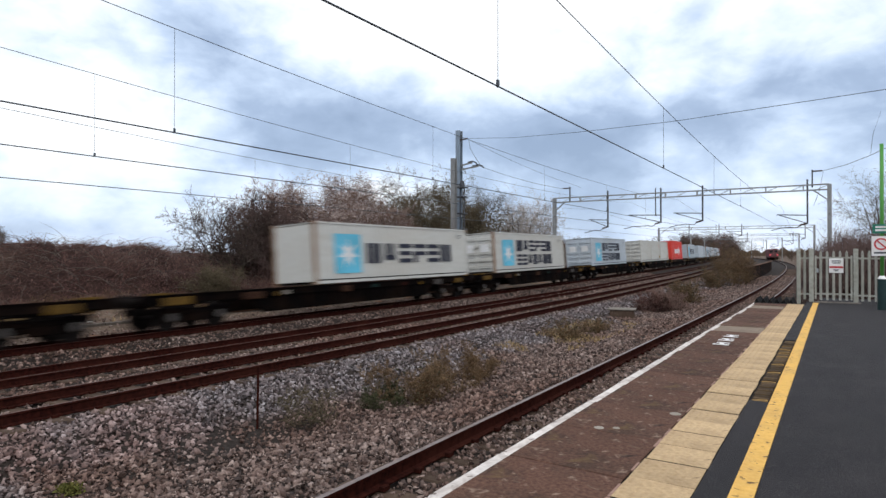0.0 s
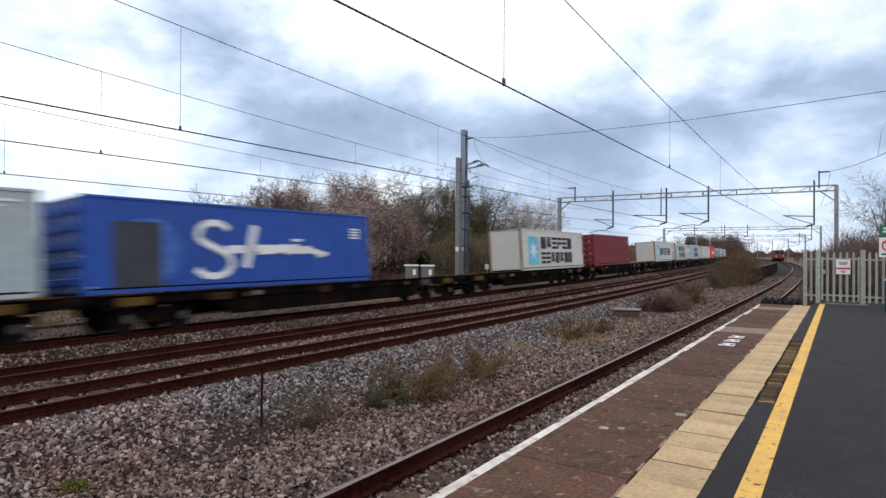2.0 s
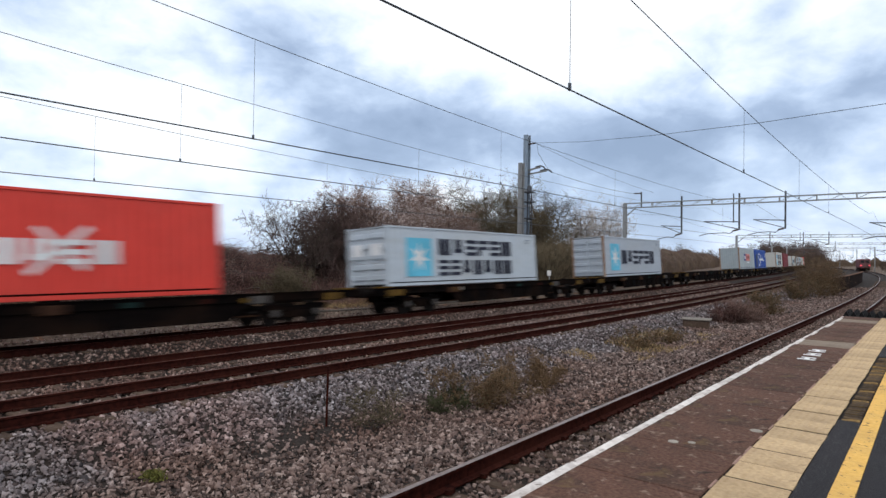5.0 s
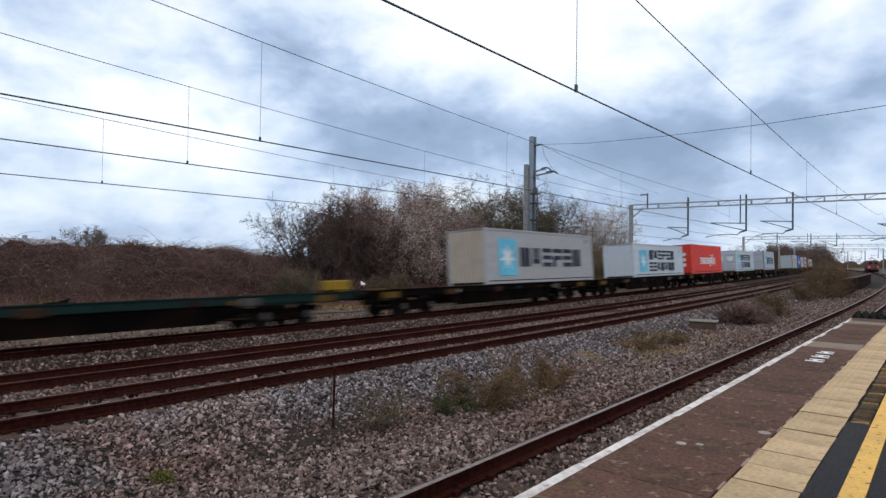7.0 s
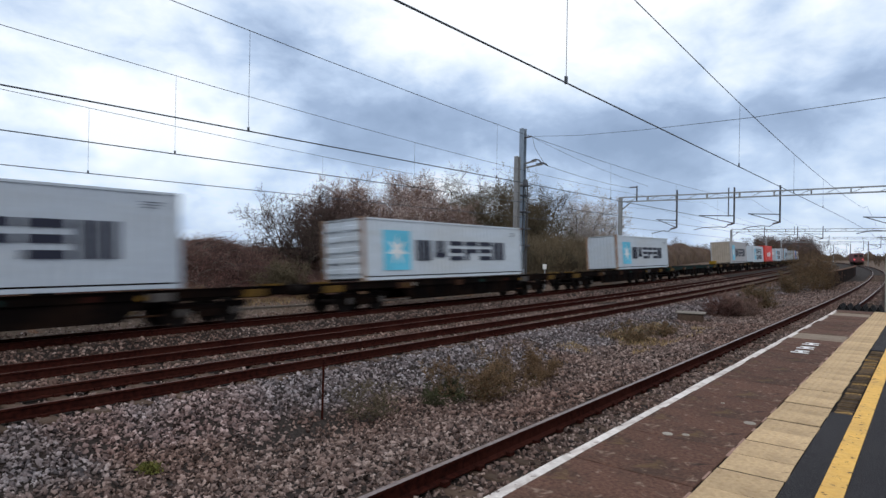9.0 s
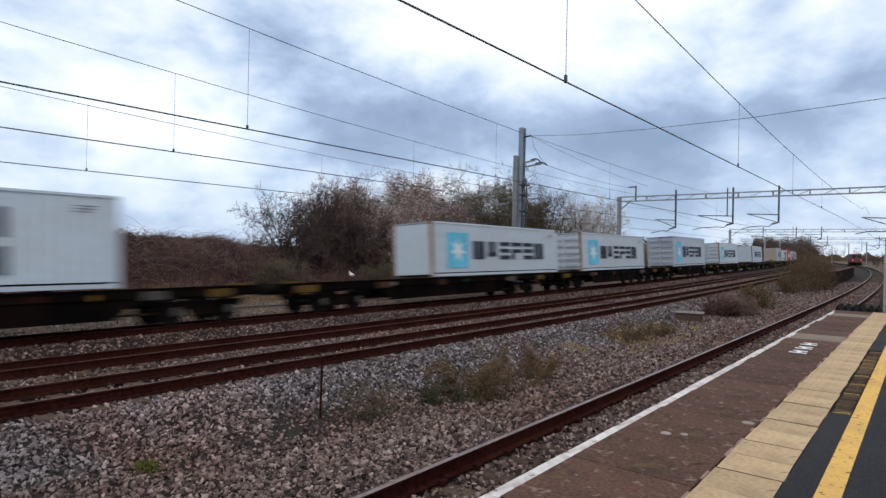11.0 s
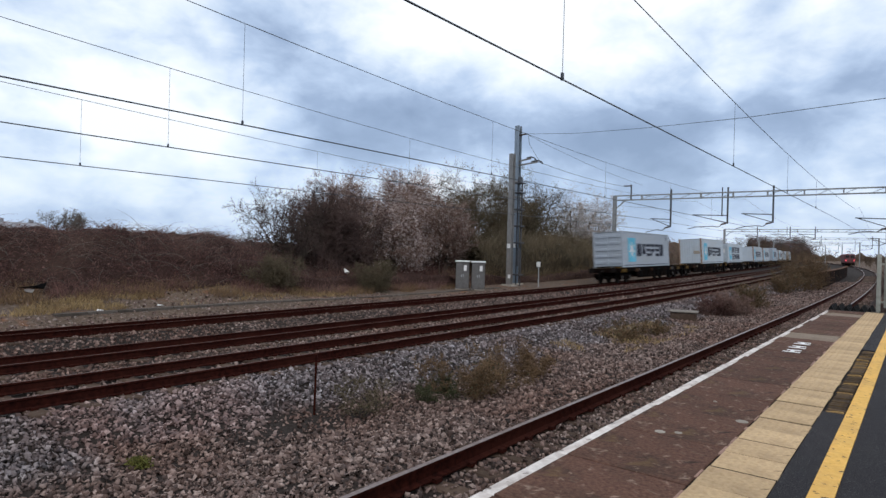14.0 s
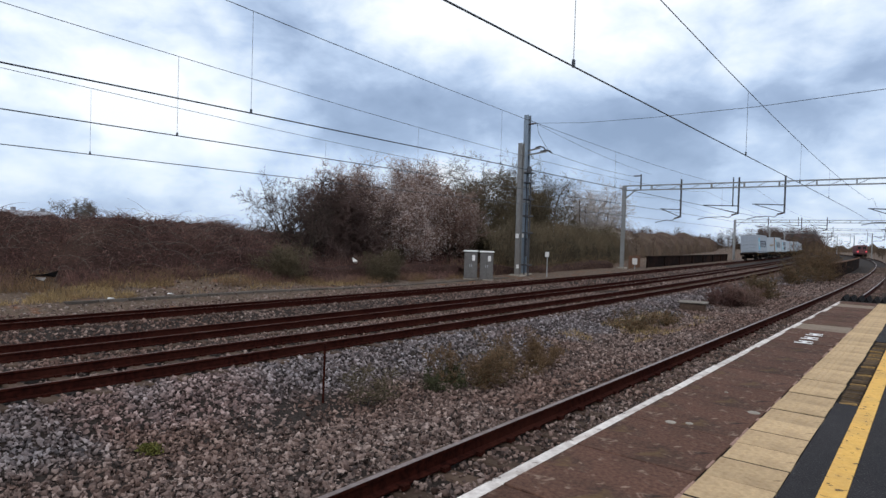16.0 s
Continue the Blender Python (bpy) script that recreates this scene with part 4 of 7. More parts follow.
def build_gantry(y, left, right, top, base_l, base_r, main=True):
    g = thing("overhead_gantry", "grey steel portal gantry carrying the overhead wires", "gantry", "overhead line gantries")
    for x, b in ((left, base_l), (right, base_r)):
        post = Geo()
        post.box(x - 0.15, x + 0.15, y - 0.16, y - 0.14, b, top).box(x - 0.15, x + 0.15, y + 0.14, y + 0.16, b, top).box(x - 0.012, x + 0.012, y - 0.14, y + 0.14, b, top)
        part("gantry_post", post, M["gantry"], g)
        part("post_footing", Geo().box(x - 0.4, x + 0.4, y - 0.4, y + 0.4, b - 0.6, b + 0.12, ch=0.03), M["concrete"], g, "concrete footing")
    beam = Geo()
    hi, lo = top, top - 0.42
    for yy in (y - 0.16, y + 0.16):
        for z in (hi, lo):
            beam.box(left, right, yy - 0.04, yy + 0.04, z - 0.04, z + 0.04)
        n = 26
        for k in range(n):
            xa, xb = left + (right - left) * k / n, left + (right - left) * (k + 1) / n
            beam.bar((xa, yy, lo), (xb, yy, hi) if k % 2 else (xb, yy, lo + 0.02), 0.022, 0.022)
            if k % 3 == 0:
                beam.box(xa - 0.035, xa + 0.035, yy - 0.03, yy + 0.03, lo, hi)
    part("lattice_beam", beam, M["gantry"], g)
    for x, s in ((left, 1), (right, -1)):
        part("knee_brace", Geo().bar((x, y, lo - 0.9), (x + s * 1.1, y, lo), 0.09, 0.09), M["gantry"], g)
    for i in range(4):
        o, r, u, fw = track_frame(i, y)
        contact = WIRE_Z[i][0] + rise(y) * TRACKS[i][4]
        tip = o.x + 0.2
        reach = (1.65, 1.9, 2.4, 1.35)[i]
        px = tip + reach
        arm = part("registration_arm", Geo().box(px - 0.06, px + 0.06, y - 0.06, y + 0.06, contact + 0.25, top + 0.45), M["dark_steel"], g)
        if i == 2:
            part("spare_arm", Geo().box(px - 0.5, px - 0.42, y - 0.04, y + 0.04, contact + 0.9, top + 0.45), M["dark_steel"], g)
        part("cantilever", Geo().bar((px, y, contact + 0.95), (px - reach - 0.5, y, contact + 1.05), 0.075, 0.075).bar((px, y, contact + 0.3), (px - reach - 0.3, y, contact + 1.0), 0.06, 0.06), M["dark_steel"], arm)
        part("steady_arm", Geo().bar((px, y, contact + 0.3), (px - 0.55, y, contact + 0.16), 0.06, 0.06).path([(px - 0.5, y, contact + 0.12), (px - 0.75, y, contact - 0.04), (px - 1.2, y, contact + 0.02), (px - reach - 0.1, y, contact - 0.03), (px - reach - 0.9, y, contact - 0.22)], 0.035, 6), M["dark_steel"], arm)
        part("insulator", Geo().cyl((px - 0.1, y, contact + 0.28), (px - 0.5, y, contact + 0.18), 0.07, 0.07, 8), M["insul"], arm, "brown insulator")
    if main:
        for x, z0, z1 in ((left + 1.6, top - 0.4, top + 1.05), (right - 1.15, top - 0.2, top + 1.2)):
            arm = part("feeder_bracket", Geo().box(x - 0.05, x + 0.05, y - 0.05, y + 0.05, z0, z1), M["dark_steel"], g)
            s = -1 if x < -10 else 1
            part("insulator", Geo().cyl((x, y, z1 - 0.12), (x + s * 0.7, y, z1 - 0.12), 0.06, 0.06, 8), M["insul"], arm, "brown insulator")


# contact wire height, the catenary's curve and its lowest height, by track
WIRE_Z = [(3.5, 0.00089, 4.66), (3.8, 0.00098, 5.33), (3.75, 0.00096, 5.24), (3.45, 0.0008, 4.88)]


def build_wires():
    """Contact wires with their catenaries and droppers."""
    for i in range(4):
        zc, z_hi, z_lo = WIRE_Z[i]
        c, _, _, bend, up = TRACKS[i]
        w = thing("overhead_wire", "dark overhead contact wire hung from a sagging catenary", "overhead wire", "overhead wires")
        spans = [(-64.0, -4.0), (-4.0, GANTRY_Y), (GANTRY_Y, 112.0), (112.0, 170.0), (170.0, 232.0)]
        pc, pm = [], []
        for k, (a, b) in enumerate(spans):
            n = 14
            for j in range(n + (k == len(spans) - 1)):
                t = j / n
                y = a + (b - a) * t
                x = c - 0.05 - bend(y)
                z = zc + up * rise(y)
                mid = 34 if i == 0 else 30
                sag = z_lo + up * rise(y) + z_hi * ((y - (mid if k == 1 else (a + b) / 2)) ** 2)
                pc.append((x, y, z))
                pm.append((x, y, sag))
        part("contact_wire", Geo().path(pc, 0.014 if i else 0.010, 6), M["wire"], w)
        part("catenary_wire", Geo().path(pm, 0.0085, 5), M["wire"], w)
        ys = {0: (6.6, 15.2, 22.5, 29.5), 1: (7.0, 16.1, 25.2, 34.5, 44), 2: (7.5, 16.6, 25.5, 35), 3: (6.9, 15.4, 24.4, 33.5)}[i]
        for y in ys:
            P = [np.array(p) for p in (pc, pm)]
            a, b = [tuple(np.array([np.interp(y, q[:, 1], q[:, d]) for d in range(3)])) for q in P]
            part("dropper", Geo().cyl(a, b, 0.0042, 0.0042, 5), M["wire"], w)
            part("dropper_clip", Geo().box(a[0] - 0.014, a[0] + 0.014, a[1] - 0.02, a[1] + 0.02, a[2] - 0.012, a[2] + 0.08), M["wire"], w)


def sag_line(a, b, sag, n=12):
    a, b = Vector(a), Vector(b)
    return [tuple(a.lerp(b, k / n) - Vector((0, 0, sag * 4 * (k / n) * (1 - k / n)))) for k in range(n + 1)]


def build_masts():
    x, y = -23.6, 38.4
    zb = ground_z(x, y)
    m = thing("overhead_mast", "tall blue-grey steel overhead line mast", "mast", "overhead line masts")
    g = Geo().box(x - 0.19, x + 0.19, y - 0.2, y - 0.17, zb, 10.6).box(x - 0.19, x + 0.19, y + 0.17, y + 0.2, zb, 10.6).box(x - 0.015, x + 0.015, y - 0.17, y + 0.17, zb, 10.6)
    part("mast_column", g, M["mast_blue"], m)
    part("footing", Geo().box(x - 0.5, x + 0.5, y - 0.5, y + 0.5, zb - 0.7, zb + 0.1, ch=0.04), M["concrete"], m, "concrete footing")
    for z, l in ((8.05, 1.3), (7.75, 1.85)):
        arm = part("bracket_arm", Geo().bar((x, y, z - 0.1), (x + l, y - 0.3, z + 0.02), 0.1, 0.1), M["mast_grey"], m)
        part("arm_end", Geo().path([(x + l * 0.7, y - 0.22, z + 0.08), (x + l, y - 0.3, z + 0.12), (x + l + 0.3, y - 0.34, z + 0.02), (x + l + 0.45, y - 0.36, z - 0.14)], 0.05, 7), M["dark_steel"], arm, "dark curved arm end")
    part("jumper", Geo().path([(x + 1.0, y - 0.3, 9.85), (x + 1.15, y - 0.3, 9.1), (x + 1.6, y - 0.3, 8.4), (x + 2.1, y - 0.3, 7.7)], 0.014, 5), M["wire"], m, "hanging jumper wire")
    part("top_insulator", Geo().cyl((x + 0.1, y, 9.9), (x + 0.9, y - 0.3, 9.88), 0.06, 0.06, 8), M["insul"], m, "brown insulator")
    for z in (6.4, 5.3, 4.2):
        part("clamp", Geo().box(x - 0.24, x + 0.24, y - 0.25, y + 0.25, z - 0.06, z + 0.06, ch=0.01), M["mast_grey"], m)
    part("mast_plate", Geo().box(x - 0.12, x + 0.12, y - 0.235, y - 0.21, 1.55, 1.85), M["white"], m, "white plate")
    x, y = -23.0, 36.7
    zb = ground_z(x, y)
    m = thing("overhead_mast", "shorter grey steel overhead line mast", "mast", "overhead line masts")
    g = Geo().box(x - 0.17, x + 0.17, y - 0.17, y - 0.145, zb, 8.25).box(x - 0.17, x + 0.17, y + 0.145, y + 0.17, zb, 8.25).box(x - 0.012, x + 0.012, y - 0.145, y + 0.145, zb, 8.25)
    part("mast_column", g, M["mast_grey"], m)
    part("footing", Geo().box(x - 0.45, x + 0.45, y - 0.45, y + 0.45, zb - 0.7, zb + 0.1, ch=0.04), M["concrete"], m, "concrete footing")
    part("mast_plate", Geo().box(x - 0.13, x + 0.13, y - 0.2, y - 0.175, 1.5, 1.82), M["white"], m, "white plate")
    part("mast_plate", Geo().box(x + 0.0, x + 0.2, y - 0.2, y - 0.175, -0.65, -0.38), M["white"], m, "white plate")
    gx, gy = x + 0.16, y + 0.9
    for k in range(11):
        part("balance_weight", Geo().cyl((gx, gy, 0.2 + 0.12 * k), (gx, gy, 0.31 + 0.12 * k), 0.13, 0.13, 12), M["dark_steel"], m, "dark tension weight")
    part("weight_rod", Geo().cyl((gx, gy, 1.5), (gx, gy, 6.3), 0.02, 0.02, 6), M["wire"], m)
    for d in (-0.17, 0.17):
        part("weight_guide", Geo().box(gx + d - 0.03, gx + d + 0.03, gy - 0.04, gy + 0.04, zb, 6.2), M["dark_steel"], m, "dark steel guide")
    for z in (-0.4, 1.9, 3.1, 4.3, 5.5, 6.2):
        part("guide_bracket", Geo().box(gx - 0.26, gx + 0.42, gy - 0.5, gy + 0.1, z - 0.05, z + 0.05, ch=0.01), M["dark_steel"], m, "dark bracket")
    part("tension_wheel", Geo().cyl((gx - 0.05, gy, 6.45), (gx + 0.05, gy, 6.45), 0.28, 0.28, 16), M["dark_steel"], m, "dark grooved wheel")
    # span and feeder wires
    w = thing("span_wire", "thin dark span wire from the mast over the tracks", "overhead wire", "overhead wires")
    part("wire", Geo().path([(-22.75, 38.1, 9.88), (-17.5, 35.3, 8.95), (-12, 32.3, 8.2), (-6.2, 29.2, 7.55), (1.5, 26, 7.15), (9, 23, 7.1)], 0.013, 5), M["wire"], w)
    w = thing("feeder_wire", "thin dark feeder wire from mast to gantry", "overhead wire", "overhead wires")
    part("wire", Geo().path(sag_line((-22.75, 38.1, 9.88), (-20.6, GANTRY_Y, 7.8), 0.25), 0.012, 5), M["wire"], w)
    part("wire", Geo().path(sag_line((-21.9, 38.1, 7.85), (-22.4, GANTRY_Y, 7.75), 0.2), 0.016, 5), M["wire"], w)
    w = thing("feeder_wire", "dark feeder wire running over the platform side", "overhead wire", "overhead wires")
    part("wire", Geo().path([(-0.75, GANTRY_Y, 7.93), (0.6, 52, 7.75), (1.95, 48, 7.8), (4.0, 42.5, 8.2), (7, 35, 9)], 0.02, 5), M["wire"], w)
    part("jumper", Geo().path([(1.95, 48, 7.8), (2.1, 48, 9.2), (2.5, 47.5, 10.5)], 0.012, 5), M["wire"], w)
    part("jumper", Geo().path([(-0.75, GANTRY_Y, 7.93), (-1.0, GANTRY_Y, 6.4), (-1.4, GANTRY_Y, 5.2)], 0.012, 5), M["wire"], w)


# ---- freight train ----
SPEED = 30.155
PITCH = 20.55
TAIL = -380.85
DECK = 1.17


def wagon_mesh_parts(kind, pivot, L=9.75):
    """A skeletal container flat, L its half length: local y along the line, z from the rail head."""
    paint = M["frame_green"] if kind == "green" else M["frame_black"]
    label = {"green": "long container flat wagon with a faded green frame", "plain": "long black skeletal container flat wagon, grimy and rusty"}[kind]
    w = thing("container_wagon", label, "freight wagon", "wagons of the freight train")
    g = Geo()
    for s in (-1, 1):
        g.box(s * 1.16 - 0.06, s * 1.16 + 0.06, -L, L, DECK - 0.30, DECK - 0.02, ch=0.015)
        g.box(s * 1.16 - 0.10, s * 1.16 + 0.10, -L, L, DECK - 0.045, DECK - 0.02)
        g.box(s * 0.28 - 0.05, s * 0.28 + 0.05, -L, L, DECK - 0.40, DECK - 0.08)
        # deep middle of the side girder, tapering to the bogies
        x0, x1, lo, hi = s * 1.13 - 0.03, s * 1.13 + 0.03, DECK - 0.84, DECK - 0.28
        v = [(x, y, z) for x in (x0, x1) for y, z in ((2.0 - pivot, hi), (2.6 - pivot, lo), (pivot - 2.6, lo), (pivot - 2.0, hi))]
        d = Geo().add(v, [(0, 1, 2, 3), (7, 6, 5, 4), (0, 4, 5, 1), (1, 5, 6, 2), (2, 6, 7, 3), (3, 7, 4, 0)])
        d.box(s * 1.13 - 0.09, s * 1.13 + 0.09, 2.6 - pivot, pivot - 2.6, lo - 0.02, lo + 0.02)
        for y in np.linspace(-4.0, 4.0, 8):
            d.box(s * 1.13 - 0.08, s * 1.13 + 0.08, y - 0.015, y + 0.015, lo, hi)
        # girder colour has the underside's shade painted in
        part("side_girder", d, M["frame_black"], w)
    part("solebar_frame", g, paint, w)
    g = Geo()
    for y in np.linspace(-L + 0.3, L - 0.3, 13):
        g.box(-1.1, 1.1, y - 0.09, y + 0.09, DECK - 0.24, DECK - 0.05)
    part("cross_frame", g, paint, w)
    for s in (-1, 1):
        part("headstock", Geo().box(-1.22, 1.22, s * L - 0.12, s * L + 0.12, DECK - 0.34, DECK - 0.01, ch=0.02), paint, w)
        for sx in (-0.87, 0.87):
            b = Geo().cyl((sx, s * (L + 0.1), DECK - 0.15), (sx, s * (L + 0.42), DECK - 0.15), 0.09, 0.09, 10).cyl((sx, s * (L + 0.42), DECK - 0.15), (sx, s * (L + 0.47), DECK - 0.15), 0.21, 0.21, 14)
            part("buffer", b, M["wheel"], w)
        part("coupling", Geo().bar((0, s * L, DECK - 0.2), (0, s * (L + 0.56), DECK - 0.28), 0.09, 0.12), M["wheel"], w)
        hand = Geo()
        hand.cyl((1.24, s * 4.7, DECK - 0.22), (1.28, s * 4.7, DECK - 0.22), 0.09, 0.09, 14)
        part("brake_wheel", hand, M["yellow_dim"], w, "grimy yellow brake hand wheel")
        part("end_platform", Geo().box(0.7, 1.24, s * (L - 0.55) - 0.25, s * (L - 0.55) + 0.25, DECK - 0.018, DECK + 0.05, ch=0.01), M["yellow_dim"], w, "grimy yellow end step")
    for y in (0.85 - L, -6.1, -3.05, 0.0, 3.05, 6.1, L - 0.85):
        for s in (-1, 1):
            part("container_spigot", Geo().box(s * 1.13 - 0.09, s * 1.13 + 0.09, y - 0.1, y + 0.1, DECK - 0.015, DECK + 0.006, ch=0.004), M["wheel"], w)
    for y in (-3.0, 2.4):
        part("brake_reservoir", Geo().cyl((0.55, y - 0.6, DECK - 0.52), (0.55, y + 0.6, DECK - 0.52), 0.18, 0.18, 12), M["frame_black"], w)
        part("brake_box", Geo().box(0.75, 1.15, y + 1.0, y + 1.5, DECK - 0.62, DECK - 0.28, ch=0.02), M["frame_black"], w)
    for y, a, mat, lb in ((-4.2, 0.16, "old_concrete", "grimy pale data panel"), (3.4, 0.16, "rust", "rusty plate"), (1.1, 0.2, "frame_green", "faded green box lid")):
        part("data_panel", Geo().box(1.225, 1.235, y - a, y + a, DECK - 0.27, DECK - 0.12), M[mat], w, lb)
    if kind == "green":
        part("end_locker", Geo().box(0.55, 1.2, L - 1.0, L - 0.1, DECK + 0.05, DECK + 0.42, ch=0.03), M["yellow"], w, "worn yellow locker")
    wheel = Geo()
    n = 28
    wheel.cyl((0.66, 0, 0.42), (0.79, 0, 0.42), 0.42, 0.42, n).cyl((0.63, 0, 0.42), (0.66, 0, 0.42), 0.45, 0.45, n).cyl((0.79, 0, 0.42), (0.86, 0, 0.42), 0.12, 0.10, 12)
    wheel.cyl((-0.66, 0, 0.42), (-0.79, 0, 0.42), 0.42, 0.42, n).cyl((-0.63, 0, 0.42), (-0.66, 0, 0.42), 0.45, 0.45, n).cyl((-0.66, 0, 0.42), (0.66, 0, 0.42), 0.09, 0.09, 10)
    wheel = wheel.mesh("wheelset", M["wheel"])
    side = Geo()
    for s in (-1, 1):
        x0, x1 = s * 0.97 - 0.06, s * 0.97 + 0.06
        side.box(x0, x1, -1.35, 1.35, 0.52, 0.68, ch=0.02).box(x0, x1, -0.42, 0.42, 0.26, 0.52, ch=0.03)
        for y in (-0.9, 0.9):
            side.box(x0 - 0.03, x1 + 0.03, y - 0.17, y + 0.17, 0.27, 0.56, ch=0.03)
            side.box(x0, x1, y - 0.5, y + 0.5, 0.60, 0.74, ch=0.03)
        for y in (-0.2, 0.0, 0.2):
            side.cyl((s * 0.97, y, 0.40), (s * 0.97, y, 0.62), 0.075, 0.075, 8)
    side.box(-1.0, 1.0, -0.22, 0.22, 0.44, 0.66, ch=0.03)
    # bogies take the same black, shade under the wagon included
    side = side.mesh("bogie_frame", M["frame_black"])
    cap = Geo().cyl((1.05, 0, 0.42), (1.10, 0, 0.42), 0.15, 0.11, 12).mesh("axle_cap", M["axle_cap"])
    for y, ln, mat, lb in ((-L + 1.0, 0.5, "yellow_dim", "grimy ochre bracket"), (L - 1.3, 0.4, "yellow_dim", "grimy ochre bracket"), (pivot - 1.6, 0.35, "axle_cap", "pale worn hose box"), (-0.8, 0.3, "rust_brown", "rusty bracket"), (-pivot + 2.2, 0.45, "rust_brown", "rusty bracket")):
        part("bracket", Geo().box(1.10, 1.25, y - ln, y + ln, DECK - 0.36, DECK - 0.10, ch=0.02), M[mat], w, lb)
    for s in (-1, 1):
        part("brake_rod", Geo().cyl((0.9, s * (pivot - 1.5), 0.40), (0.9, s * 1.0, 0.46), 0.03, 0.03, 6), M["rust_brown"], w, "rusty brake rod")
        bogie = part("bogie", side, None, w, "grimy three-piece bogie", m=pose(0, s * pivot, 0))
        for y in (-0.9, 0.9):
            part("wheelset", wheel, None, bogie, m=pose(0, y, 0))
            for turn in (0, 180):
                part("axle_cap", cap, None, bogie, "pale worn axle cap", m=pose(0, y, 0, 0, 0, turn))
    return w


def corrugated(x, y0, y1, z0, z1, pitch=0.36, depth=0.036, along="y", sign=1):
    """A trapezoid-corrugated sheet, as a closed thin shell, facing sign along x (or y)."""
    prof, p = [], y0
    while p < y1 - 1e-6:
        for q, d in ((0.0, 0), (0.30, 0), (0.5, depth), (0.80, depth)):
            yy = p + q * pitch
            if yy < y1:
                prof.append((yy, d))
        p += pitch
    prof.append((y1, 0))
    v, n = [], len(prof)
    for off in (0.0, 0.012):
        for z in (z0, z1):
            for yy, d in prof:
                a = x - sign * (d + off)
                v.append((a, yy, z) if along == "y" else (yy, a, z))
    f = []
    for i in range(n - 1):
        f += [(i, i + 1, n + i + 1, n + i), (2 * n + i, 3 * n + i, 3 * n + i + 1, 2 * n + i + 1), (i, 2 * n + i, 2 * n + i + 1, i + 1), (n + i, n + i + 1, 3 * n + i + 1, 3 * n + i)]
    f += [(0, n, 3 * n, 2 * n), (n - 1, 3 * n - 1, 4 * n - 1, 2 * n - 1)]
    return Geo().add(v, f)


def star(cx, cy, r, x, n=7):
    v = [(x, cx, cy)]
    for k in range(2 * n):
        a = math.pi * k / n + math.pi / 2
        rr = r if k % 2 == 0 else r * 0.36
        v.append((x, cx + rr * math.cos(a), cy + rr * math.sin(a)))
    g = Geo().add(v, [(0, 1 + k, 1 + (k + 1) % (2 * n)) for k in range(2 * n)])
    return g


def letter_blocks(words, x):
    """Plain bars the size of lettering: rows of (first, last, low, high, order); u upright bars, t bars on a low slab, h level bars, p upper level bars."""
    g = Geo()
    for y0, y1, z0, z1, order in words:
        w, h = (y1 - y0) / len(order), z1 - z0
        for k, m in enumerate(order):
            a, b = y0 + w * k + 0.05 * w, y0 + w * (k + 1) - 0.09 * w
            d = b - a
            if m == "u":
                for q in (0.0, 0.36, 0.72):
                    g.box(x, x + 0.004, a + d * q, a + d * (q + 0.29), z0, z1)
            elif m == "t":
                g.box(x, x + 0.004, a + d * 0.1, a + d * 0.9, z0 + h * 0.16, z0 + h * 0.4)
                for q in (0.16, 0.56):
                    g.box(x, x + 0.004, a + d * q, a + d * (q + 0.28), z0 + h * 0.4, z1)
            elif m == "p":
                g.box(x, x + 0.004, a, b, z0 + h * 0.78, z1).box(x, x + 0.004, a, b, z0 + h * 0.38, z0 + h * 0.6)
                g.box(x, x + 0.004, a, a + d * 0.3, z0, z0 + h * 0.38)
            else:
                for q in (0.0, 0.39, 0.78):
                    g.box(x, x + 0.004, a, b, z0 + h * q, z0 + h * (q + 0.22))
    return g


